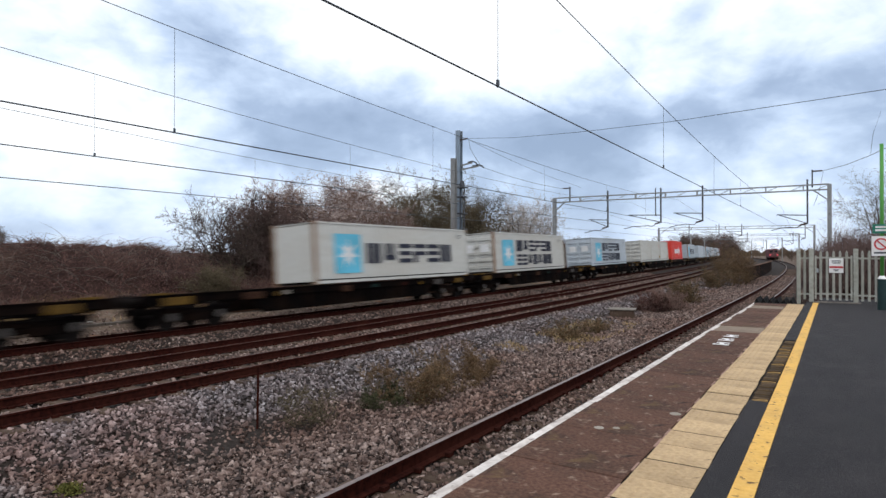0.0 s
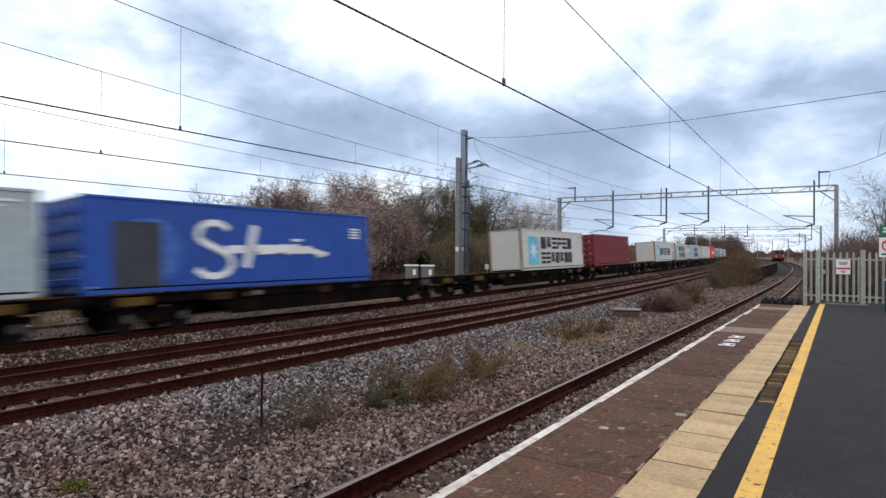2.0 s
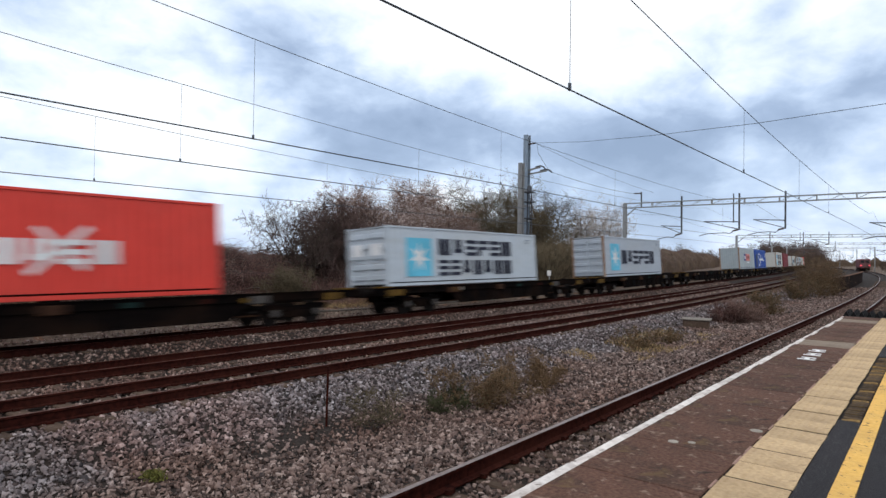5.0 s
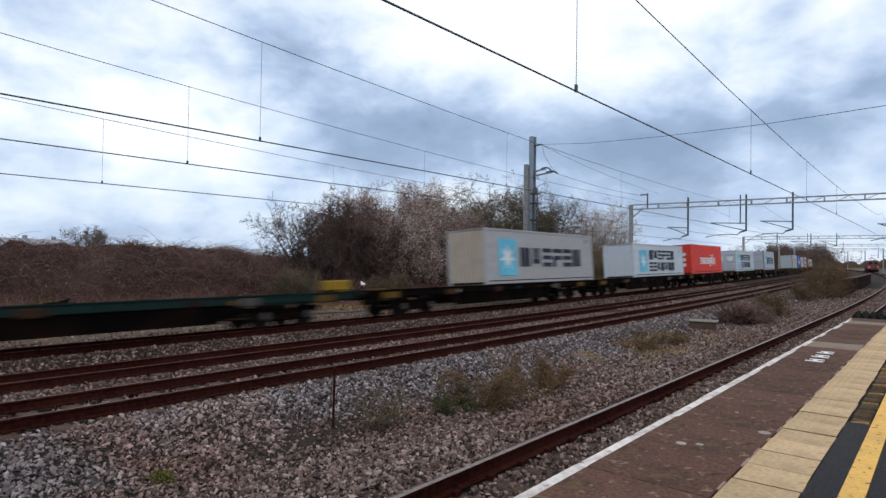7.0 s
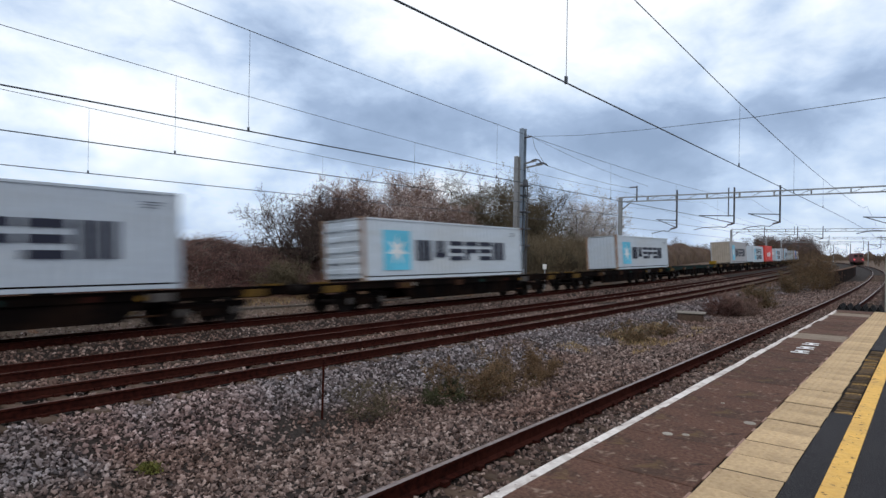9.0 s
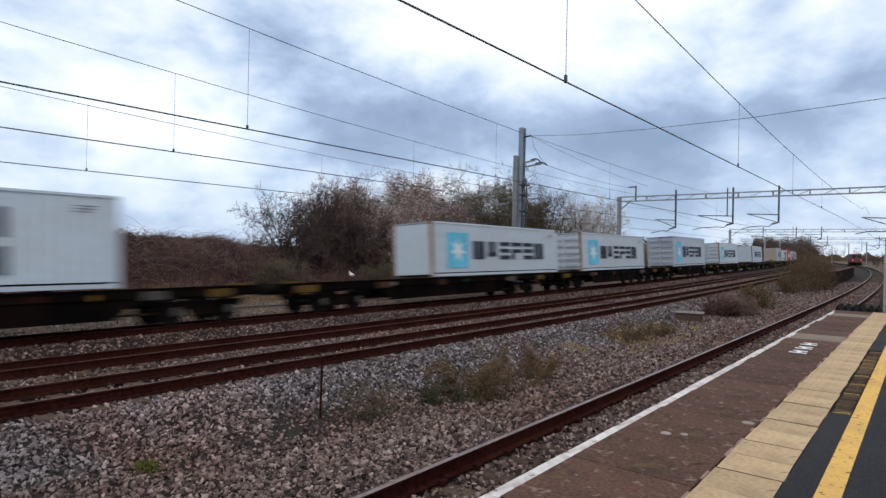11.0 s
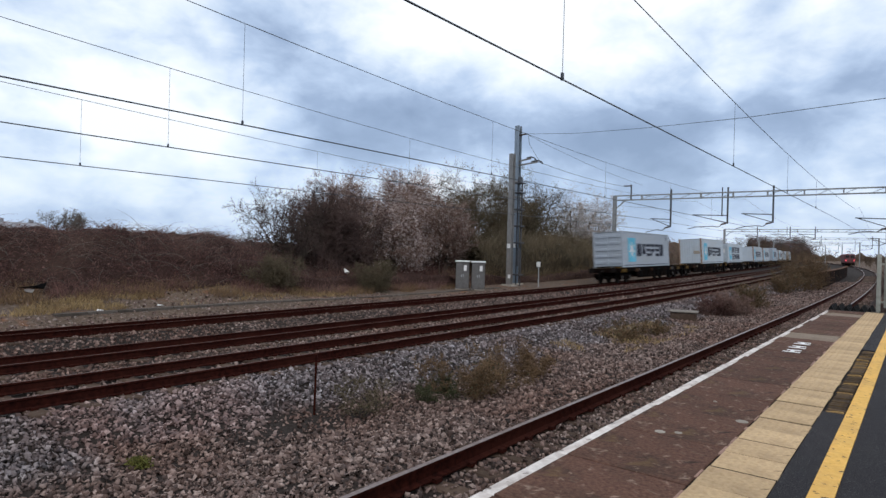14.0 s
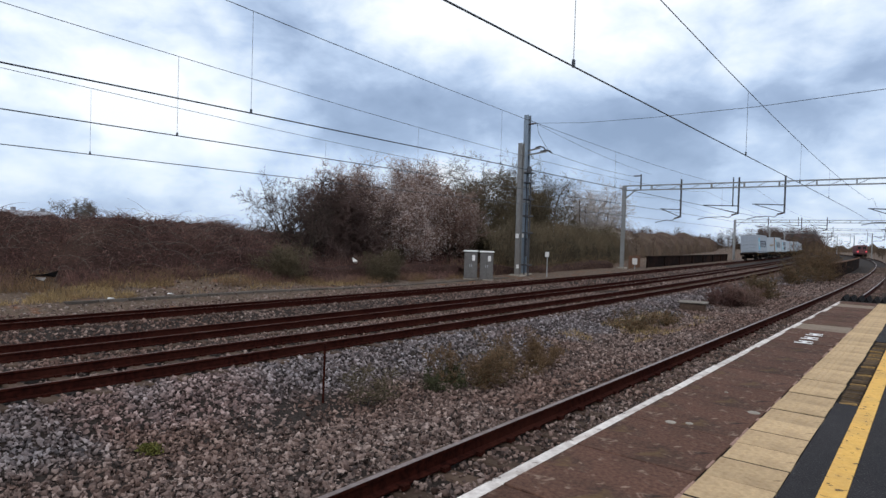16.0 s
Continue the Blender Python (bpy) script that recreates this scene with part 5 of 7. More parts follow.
def make_container(colour, label, length=12.19, height=2.59, logo="", doors=True, rust=False, stained=False, end=None):
    """An ISO container: local y along the train from its rear end, z from its floor."""
    c = thing("shipping_container", label, "container", "containers on the freight train")
    paint = M[colour]
    edge = M["c_rust"] if rust else paint
    rear_paint = M[end] if end else paint
    X, L, H = 1.219, length, height
    for s in (-1, 1):
        part("side_wall", corrugated(s * (X - 0.012), 0.10, L - 0.10, 0.14, H - 0.08, 0.31, 0.036, "y", s), paint, c)
        part("top_rail", Geo().box(s * X - (0.05 if s > 0 else 0), s * X + (0 if s > 0 else 0.05), 0.12, L - 0.12, H - 0.09, H - 0.005, ch=0.01), paint, c)
        part("bottom_rail", Geo().box(s * X - (0.06 if s > 0 else 0), s * X + (0 if s > 0 else 0.06), 0.12, L - 0.12, 0.02, 0.15, ch=0.01), paint, c)
        # black strip drawn as the shadow between corrugated wall and bottom rail
        part("seam", Geo().box(s * (X - 0.004) - 0.006, s * (X - 0.004) + 0.006, 0.15, L - 0.15, 0.152, 0.20), M["frame_black"], c, "dark strip standing for the shadow above the bottom rail")
        for y in (0.0, L - 0.14):
            part("corner_post", Geo().box(s * X - (0.14 if s > 0 else 0), s * X + (0 if s > 0 else 0.14), y, y + 0.14, 0.10, H - 0.10, ch=0.012), edge if y == 0 else paint, c)
            for z in (0.0, H - 0.118):
                part("corner_casting", Geo().box(s * (X + 0.002) - (0.165 if s > 0 else 0), s * (X + 0.002) + (0 if s > 0 else 0.165), y - (0.004 if y == 0 else 0.035), y + (0.175 if y == 0 else 0.144), z, z + 0.12, ch=0.012), edge, c)
    part("roof", Geo().box(-X + 0.04, X - 0.04, 0.05, L - 0.05, H - 0.06, H - 0.02, ch=0.01), paint, c)
    part("floor", Geo().box(-X + 0.05, X - 0.05, 0.05, L - 0.05, 0.04, 0.14), M["frame_black"], c, "dark underfloor")
    part("front_wall", corrugated(L - 0.03, -X + 0.13, X - 0.13, 0.12, H - 0.1, 0.26, 0.04, "x", 1), paint, c)
    if doors:
        for s in (-1, 1):
            d = part("door", Geo().box(s * 0.54 - 0.53, s * 0.54 + 0.53, 0.03, 0.08, 0.13, H - 0.11, ch=0.01), rear_paint, c)
            for k, q in enumerate((0.25, 0.78)):
                part("lock_rod", Geo().cyl((s * q, 0.012, 0.08), (s * q, 0.012, H - 0.06), 0.018, 0.018, 6), M["galv"], d, "dull steel lock rod")
                part("rod_handle", Geo().box(s * q - 0.02, s * q + 0.3 * s + 0.02, -0.012, 0.012, 1.0 + 0.1 * k, 1.05 + 0.1 * k), M["galv"], d)
            for z in (0.5, 1.0, 1.6, 2.1):
                part("hinge", Geo().box(s * 1.06 - 0.06, s * 1.06 + 0.06, 0.0, 0.03, z - 0.05, z + 0.05), paint, d)
            for z in np.linspace(0.42, H - 0.40, 5):
                part("door_rib", Geo().box(s * 0.54 - 0.46, s * 0.54 + 0.46, -0.035, 0.034, z - 0.13, z + 0.13, ch=0.045), rear_paint, d)
            if stained:
                part("placard", Geo().box(s * 0.55 - 0.3, s * 0.55 + 0.3, -0.046, -0.036, 1.35, 1.85), M["mark_white"], d, "pale placard")
    else:
        part("rear_wall", corrugated(0.03, -X + 0.13, X - 0.13, 0.12, H - 0.1, 0.26, 0.04, "x", -1), rear_paint, c)
        if stained:
            part("stained_patch", Geo().box(0.35, 1.0, 0.020, 0.029, 1.15, 1.5), M["c_tan"], c, "faded tan patch")
    x = X + 0.002
    if logo:
        m = thing_part("marking_panel", c)
    if logo in ("star", "star2"):
        s = (H - 0.5) / 2.1
        zc = H * 0.487
        part("emblem_panel", Geo().box(x, x + 0.003, 1.15, 2.85, zc - 0.85 * s, zc + 0.85 * s), M["logo_blue"], m, "sky blue emblem panel")
        part("emblem", star(2.0, zc, 0.68 * s, x + 0.006), M["mark_white"], m, "white seven-pointed star shape")
        if logo == "star":
            words = [(3.15, 10.5, zc - 0.45 * s, zc + 0.47 * s, "uthphu")]
        else:
            words = [(3.3, 9.6, zc + 0.10 * s, zc + 0.86 * s, "uthphu"), (3.3, 9.6, zc - 0.84 * s, zc - 0.12 * s, "hhtutuu")]
        part("lettering", letter_blocks(words, x), M["mark_grey"], m, "row of slate lettering blocks")
        g = Geo()
        for k in range(3):
            g.box(x, x + 0.003, 11.1, 11.6 - 0.1 * k, H - 0.35 - 0.08 * k, H - 0.325 - 0.08 * k)
        part("code_block", g, M["mark_grey"], m, "small dark code lines")
    elif logo == "swoosh":
        # one bold curled stroke, a slash and a low ragged run of strokes
        pts = [(4.25 + 0.62 * math.cos(a), 1.82 + 0.42 * math.sin(a)) for a in np.linspace(0.5, 3.6, 9)]
        pts += [(4.2 + 0.72 * math.cos(a), 0.88 + 0.45 * math.sin(a)) for a in np.linspace(1.0, -2.7, 11)]
        g = Geo()
        for a, b in zip(pts[:-1], pts[1:]):
            g.bar((x, a[0], a[1]), (x, b[0], b[1]), 0.006, 0.22)
        run = Geo()
        for k in range(7):
            y = 4.7 + 0.66 * k
            run.bar((x, y, 1.32), (x, y + 0.7, (1.36, 1.42, 1.36, 1.42, 1.40, 1.36, 1.15)[k]), 0.006, (0.28, 0.24, 0.34, 0.3, 0.36, 0.3, 0.24)[k])
        slash = Geo().bar((x, 5.5, 0.7), (x, 5.95, 2.2), 0.006, 0.3)
        over = Geo().bar((x, 7.7, 1.7), (x, 8.2, 1.72), 0.006, 0.1)
        under = Geo().bar((x, 9.0, 1.08), (x, 9.6, 1.2), 0.006, 0.14)
        for stroke in (g, run, slash, over, under):
            part("script_stroke", stroke, M["mark_white"], m, "white brush-like stroke")
        part("pale_disc", Geo().cyl((x - 0.002, 1.95, 1.25), (x + 0.002, 1.95, 1.25), 1.05, 1.05, 32), M["disc_blue"], m, "faded blue disc")
        part("grey_patch", Geo().box(x, x + 0.005, 0.82, 2.36, 0.2, 2.15), M["mark_slate"], m, "dark slate patch")
        g = Geo()
        for k in range(4):
            g.box(x, x + 0.003, 11.0, 11.6, 2.2 - 0.12 * k, 2.27 - 0.12 * k)
        part("code_block", g, M["mark_white"], m, "small white code lines")
    elif logo == "panels":
        part("navy_panel", Geo().box(x, x + 0.003, 3.52, 4.95, 1.12, 2.06), M["mark_navy"], m, "navy panel")
        part("pink_panel", Geo().box(x, x + 0.003, 4.95, 8.08, 1.12, 2.06), M["mark_pink"], m, "faded pink panel")
        part("lettering", letter_blocks([(5.3, 7.7, 1.40, 1.78, "uhuhuhu")], x + 0.004), M["c_maroon"], m, "dull red lettering blocks")
        part("lettering", letter_blocks([(3.75, 4.75, 1.40, 1.78, "uhu")], x + 0.004), M["mark_white"], m, "white lettering blocks")
        part("white_bar", Geo().box(x, x + 0.003, 5.48, 7.37, 0.84, 0.94), M["mark_white"], m, "white painted line")
        g = Geo()
        for k in range(2):
            g.box(x, x + 0.003, 10.7, 11.7 - 0.4 * k, H - 0.36 - 0.14 * k, H - 0.29 - 0.14 * k)
        part("code_block", g, M["mark_white"], m, "small white code lines")
    elif logo == "white":
        part("lettering", letter_blocks([(3.0, 9.2, 0.95, 1.6, "huuhuthu")], x), M["mark_white"], m, "white lettering blocks")
        part("emblem", Geo().bar((x, 7.0, 0.7), (x, 8.4, 1.95), 0.005, 0.16).bar((x, 7.2, 1.9), (x, 8.3, 0.8), 0.005, 0.14), M["mark_white"], m, "white crossed strokes")
        g = Geo()
        for z in (0.75, 1.25, 1.75):
            g.box(-0.7, 0.7, -0.02, 0.005, z, z + 0.3)
        part("end_block", g, M["mark_white"], m, "white lettering bars")
    elif logo == "codes":
        g = Geo()
        for k in range(4):
            g.box(x, x + 0.003, 11.25, 11.75, H - 0.4 - 0.13 * k, H - 0.355 - 0.13 * k)
        part("code_block", g, M["mark_pink"], m, "small faded code lines")
        part("yellow_plate", Geo().box(x, x + 0.003, 11.3, 11.75, 0.35, 0.65), M["yellow"], m, "yellow plate")
    return c


def thing_part(name, parent):
    """An empty part that gathers markings on a thing."""
    g = Geo().box(1.2165, 1.2195, 0.16, 0.3, 0.2, 0.26)
    return part(name, g, M["galv"], parent, "small identity plate")


def train_pose(y, along=0.0):
    """A vehicle's pose on the far main line with its middle at y."""
    a, b = track_frame(3, y - 6.9), track_frame(3, y + 6.9)
    fwd = (b[0] - a[0]).normalized()
    right = (a[1] + b[1])
    right = (right - fwd * right.dot(fwd)).normalized()
    m = Matrix((right, fwd, right.cross(fwd))).transposed().to_4x4()
    m.translation = (a[0] + b[0]) / 2
    return m


# seconds, and how far the train is ahead of its even pace
PACE = [(0.0, 0.23), (0.5, 0.34), (1.0, 0.11), (1.5, -0.13), (2.0, 0.0), (2.5, -0.5), (3.0, 1.16), (3.5, -1.04), (4.0, 0.0), (4.2, 0.3), (5.2, 0.0), (6.3, -0.7), (6.5, -1.0),
        (7.0, 0.8), (7.5, 0.09), (8.0, -0.26), (8.5, -0.2), (9.0, -0.37), (9.2, -0.3), (10.2, -0.25), (11.3, -0.2), (11.5, -0.17), (12.0, -0.2), (12.5, -0.46), (13.0, 1.24), (13.5, -1.2),
        (14.0, 0.4), (14.5, -0.1), (15.0, -0.3), (15.5, -0.8), (16.0, -1.2)]
MOVING = []   # thing, place of its middle along the line at 0 s, its offset on the wagon


def build_train():
    close, wide = wagon_mesh_parts("plain", 7.95), wagon_mesh_parts("plain", 6.9)
    green, tail = wagon_mesh_parts("green", 6.9), wagon_mesh_parts("plain", 6.9, 8.7)
    n_wagons = 33
    for k in range(n_wagons):
        mid = TAIL + PITCH * (k + 0.5)
        if k == 0:   # the last wagon is shorter
            mid += 1.05
        if k in (0, 1, 3, 8):
            w = {0: tail, 1: close, 3: wide, 8: green}[k]
        else:
            w = copy_thing(wide if 3 < k < 14 else close, Matrix())
        MOVING.append((w, mid, Matrix()))
    grey = "pale grey shipping container with blue star panel"
    old = "weathered cream container with blue star panel"
    kinds = {
        "A": lambda: make_container("c_grey", grey + " and ribbed doors", logo="star", rust=True),
        "Ah": lambda: make_container("c_slate", "tall blue-grey shipping container with blue star panel", height=2.88, logo="star", rust=True),
        "A9": lambda: make_container("c_slate", "tall blue-grey shipping container with ribbed doors", height=2.88, logo="star", doors=True),
        "B": lambda: make_container("c_cream", old + " and rusty edges", logo="star", rust=True, doors=False),
        "S": lambda: make_container("c_cream", "tall weathered cream container with star panel, two rows of lettering", height=2.88, logo="star2", rust=True, doors=False),
        "Sl": lambda: make_container("c_cream", "weathered cream container with star panel, two rows of lettering", logo="star2", rust=True, stained=True),
        "S2": lambda: make_container("c_grey", "pale grey container with blue star panel, two rows of lettering", logo="star2", doors=False),
        "B2": lambda: make_container("c_grey", grey + ", rusty edges", logo="star", rust=True, doors=False),
        "B2h": lambda: make_container("c_grey", "tall pale grey container with star panel and a stained end", height=2.88, logo="star", rust=True, doors=False, stained=True),
        "D": lambda: make_container("c_dull", "tall dull grey shipping container with tan end and star panel", height=2.88, logo="star", doors=False, end="c_tan"),
        "S3": lambda: make_container("c_grey", "pale grey container with star panel and white door placards", logo="star2", stained=True),
        "R": lambda: make_container("c_maroon", "tall dull maroon shipping container with yellow plates", height=2.88, logo="codes"),
        "O": lambda: make_container("c_red", "tall bright red shipping container with white lettering", height=2.88, logo="white", doors=False),
        "U": lambda: make_container("c_blue", "tall deep blue shipping container with white brush strokes", height=2.88, logo="swoosh"),
        "G": lambda: make_container("c_green_grey", "tall green-grey shipping container with navy and pink panels", height=2.88, logo="panels", rust=True, doors=False),
        "P": lambda: make_container("c_cream", "plain weathered cream short container", length=6.06, logo="codes"),
        "Q": lambda: make_container("c_grey", "plain pale grey shipping container", logo="codes"),
    }
    # rear end along the line at 0 s, kind
    loads = [(-377.24, "A9"), (-351.84, "B2h"), (-336.28, "S3"), (-310.43, "B2"), (-294.76, "A"), (-274.11, "A9"), (-254.4, "A"), (-228.2, "B2"),
             (-187.46, "D"), (-167.84, "S2"), (-152.86, "O"), (-133.09, "S3"), (-111.35, "Ah"), (-65.16, "G"), (-51.94, "U"), (-23.82, "S"), (-8.4, "R"),
             (17.28, "B"), (32.88, "Sl"), (52.4, "S3"), (72.0, "P"), (78.3, "P"), (84.6, "P"), (94.0, "O"), (114.5, "A"), (135.0, "Q"), (156.0, "A"),
             (176.0, "Q"), (197.0, "S2"), (217.0, "Q"), (238.0, "A"), (258.5, "R")]
    made = {}
    for rear, kind in loads:
        c = copy_thing(made[kind], Matrix()) if kind in made else kinds[kind]()
        made.setdefault(kind, c)
        length = 6.06 if kind == "P" else 12.19
        k = math.floor((rear + length / 2 - TAIL) / PITCH)
        mid = TAIL + PITCH * (k + 0.5)
        MOVING.append((c, mid, pose(0, rear - mid, DECK + 0.008)))


def build_far_train():
    """A red train standing far along the platform loop."""
    o, r, u, fw = track_frame(0, 222.0)
    mt = Matrix((r, fw, u)).transposed().to_4x4()
    mt.translation = o
    t = thing("standing_train", "distant red-fronted train with lit red lamps", "train", m=mt)
    part("body", Geo().box(-1.4, 1.4, 0.0, 20.0, 0.9, 3.7, ch=0.25), M["loco_red"], t)
    part("underframe", Geo().box(-1.25, 1.25, 0.3, 19.5, 0.15, 0.9), M["frame_black"], t, "dark underframe")
    for s in (-1, 1):
        part("windscreen", Geo().box(s * 0.62 - 0.45, s * 0.62 + 0.45, -0.03, 0.02, 2.5, 3.3, ch=0.01), M["glass"], t, "dark windscreen")
        part("lamp", Geo().cyl((s * 1.05, -0.02, 1.75), (s * 1.05, -0.12, 1.75), 0.22, 0.22, 12), M["tail_lamp"], t, "glowing red lamp")


# ---- growth ----
def grow(rng, base, height, spread, stems=4, density=1.0, lean=(0, 0), thick=0.09, first=0.12):
    """A bare tree: arrays of thick segments, of twig segments and of end shoots, and the twig tips."""
    wood, twigs, ends, tips = [], [], [], []

    def shoot(p, d, length, r, level):
        if level == 3:
            d = d + rng.normal(size=3) * 0.2
            q = p + d * (length / np.linalg.norm(d))
            ends.append((*p, *q, max(0.004, r)))
            tips.append(q)
            return
        steps = (7, 5, 4)[level]
        begin, r_begin = p, r
        for k in range(steps):
            d = d + rng.normal(size=3) * (0.09, 0.13, 0.15)[level]
            d = d + np.array([0, 0, (0.06, 0.05, 0.03)[level]])
            d = d / np.linalg.norm(d)
            q = p + d * (length / steps)
            r1 = max(0.004, r * (1 - 0.72 * (k + 1) / steps))
            r0 = max(0.004, r * (1 - 0.72 * k / steps))
            if level < 2:
                wood.append((*p, *q, r0, r1))
            elif k == 1:
                twigs.append((*begin, *q, r_begin, r1))
                begin, r_begin = q, r1
            elif k == 3:
                ends.append((*begin, *q, r_begin))
            p = q
            if k / steps >= (first if level == 0 else 0.0):
                n = (2.4, 2.4, 2.6)[level] * density
                n = int(n) + (rng.random() < n % 1)
                for _ in range(n):
                    side = rng.normal(size=3)
                    side -= d * side.dot(d)
                    side /= np.linalg.norm(side)
                    nd = d * rng.uniform(0.35, 0.8) + side * rng.uniform(0.6, 1.0)
                    shoot(p, nd / np.linalg.norm(nd), length * rng.uniform(0.34, 0.58) * (1 - 0.35 * k / steps), r1 * 0.62, level + 1)
        if level >= 2:
            tips.append(p)

    for s in range(stems):
        a = rng.uniform(0, 2 * math.pi)
        d = np.array([math.cos(a) * spread * rng.uniform(0.3, 1) + lean[0], math.sin(a) * spread * rng.uniform(0.3, 1) + lean[1], 1.0])
        d /= np.linalg.norm(d)
        off = np.array([math.cos(a), math.sin(a), 0]) * 0.25 * (stems > 1)
        shoot(np.array(base) + off - np.array([0, 0, 0.15]), d, height * rng.uniform(0.72, 0.95), thick * rng.uniform(0.7, 1.1), 0)
    return np.array(wood), np.array(twigs), np.array(ends), np.array(tips)


def segs_mesh(name, s, mat, n=3, swell=1.0):
    v, f = tubes(s[:, 0:3], s[:, 3:6], s[:, 6] * swell, s[:, 7] * swell, n)
    return array_mesh(name, v, f, mat)


def tree(name, label, seed, x, y, height, spread, stems, density=1.0, twig="twig_brown", leaf=None, leaf_n=0, leaf_size=0.05, lean=(0, 0), thick=0.09, z=None, group="", twig_swell=1.6, first=0.12):
    rng = np.random.default_rng(seed)
    zb = ground_z(x, y) if z is None else z
    w, t, e, tips = grow(rng, (0, 0, 0), height, spread, stems, density, lean, thick, first=first)
    ob = thing(name, label, "tree" if height > 2.6 else "bush", group, m=pose(x, y, zb))
    if height > 3.2:
        part("trunk", segs_mesh("trunk", w, M["bark"], 5), None, ob)
    else:   # a bush has stems no thicker than its twigs
        t = np.concatenate([w, t])
    vt, ft = tubes(t[:, 0:3], t[:, 3:6], t[:, 6] * twig_swell, t[:, 7] * twig_swell, 3)
    ve, fe = cones(e[:, 0:3], e[:, 3:6], e[:, 6] * twig_swell * 1.8)
    mats, vs, fs = [M[twig]], [vt, ve], [split(ft), fe + len(vt)]
    mi = [np.zeros(len(fs[0]) + len(fe), dtype=np.int32)]
    if leaf:
        k = rng.integers(0, len(tips), leaf_n)
        c = tips[k] + rng.normal(size=(leaf_n, 3)) * 0.16
        c[:, 2] = np.maximum(c[:, 2], 0.03)
        v, f = cards(rng, c, np.full(leaf_n, leaf_size))
        fs.append(split(f) + len(vt) + len(ve))
        vs.append(v)
        mats.append(M[leaf])
        mi.append(np.ones(2 * len(f), dtype=np.int32))
    me = array_mesh("crown", np.concatenate(vs), np.concatenate(fs), mats, np.concatenate(mi))
    part("crown", me, None, ob)
    return ob


def bramble_bank():
    """The long bramble thicket on the bank, its heart and its canes."""
    rng = np.random.default_rng(11)
    ys = np.arange(-14, 25, 0.45)
    xs = np.linspace(0, 1, 18)
    v, f = [], []

    def top(u, y):
        """Place on the thicket's skin: u runs from its foot to behind its crest."""
        far = smooth01((y - 14) / 10)
        foot = -24.7 - 1.6 * far - 0.5 * noise.noise((y * 0.25, 1.7, 0))
        crest = -27.2 - 3.0 * far
        x = foot + (crest - 4.0 - foot) * u
        h = 1.62 - 0.45 * far + 0.3 * noise.noise((y * 0.22, 4.1, 0)) + 0.1 * noise.noise((y * 0.9, 2.2, 0))
        s = smooth01(u / 0.55)
        g = ground_z(x, y)
        z = g + 0.05 + (h - (-1.25)) * s * 0.99 - (g + 1.25) * s
        z += (0.6 - 0.3 * smooth01(u * 2.0 - 0.4)) * noise.noise((x * 0.8, y * 0.8, 0.5)) * s + 0.2 * noise.noise((x * 2.3, y * 2.3, 3.5)) * s
        return x, z

    for y in ys:
        for u in xs:
            x, z = top(u, y)
            v.append((x, y, z))
    n = len(xs)
    for j in range(len(ys) - 1):
        for i in range(n - 1):
            a = j * n + i
            f.append((a, a + n, a + n + 1, a + 1))
    b = thing("bramble_thicket", "long reddish-brown winter bramble thicket on the bank", "brambles", kind="stuff")
    # dark skin stands for the shaded depth behind the canes
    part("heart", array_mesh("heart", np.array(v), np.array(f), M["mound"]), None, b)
    segs = []
    for _ in range(11500):
        y = rng.uniform(-13, 24)
        u = rng.uniform(0.0, 0.8) ** 1.0
        x, z = top(u, y)
        p = np.array([x, y, z - 0.1])
        a = rng.uniform(0, 2 * math.pi)
        d = np.array([math.cos(a) * 0.8 + 0.35, math.sin(a) * 0.8, rng.uniform(0.3, 1.3)])
        d /= np.linalg.norm(d)
        L = rng.uniform(0.3, 1.0) * (1.0 + 0.7 * noise.noise((x * 0.9, y * 0.9, 8.0)))
        r = rng.uniform(0.006, 0.015)
        for k in range(3):
            q = p + d * L / 3
            segs.append((*p, *q, r * (1 - 0.27 * k), r * (0.73 - 0.27 * k)))
            p = q
            d = d + np.array([0, 0, -0.45]) + rng.normal(size=3) * 0.12
            d /= np.linalg.norm(d)
    part("canes", segs_mesh("canes", np.array(segs), M["twig_red"]), None, b)
    segs = []
    for _ in range(750):
        y, u = rng.uniform(-13, 24), rng.uniform(0.0, 0.75)
        x, z = top(u, y)
        p = np.array([x, y, z - 0.05])
        a = rng.uniform(0, 2 * math.pi)
        d = np.array([math.cos(a) + 0.5, math.sin(a), rng.uniform(0.2, 1.0)])
        d /= np.linalg.norm(d)
        L, r = rng.uniform(0.9, 2.2), rng.uniform(0.007, 0.014)
        for k in range(6):
            q = p + d * L / 6
            segs.append((*p, *q, r * (1 - 0.12 * k), r * (0.88 - 0.12 * k)))
            p = q
            d = d + np.array([0.03, 0, -0.26]) + rng.normal(size=3) * 0.1
            d /= np.linalg.norm(d)
    part("dead_canes", segs_mesh("dead_canes", np.array(segs), M["twig_grey"]), None, b, "pale dead canes")
    c = []
    for _ in range(14000):
        y, u = rng.uniform(-13, 24), rng.uniform(0.02, 0.75)
        x, z = top(u, y)
        if noise.noise((x * 0.8, y * 0.8, 5.5)) < -0.1:
            continue
        c.append((x + rng.normal() * 0.1, y, z + rng.uniform(-0.02, 0.22)))
    lv, lf = cards(rng, np.array(c), np.full(len(c), 0.05))
    part("leaves", array_mesh("leaves", lv, lf, M["twig_red"]), None, b)


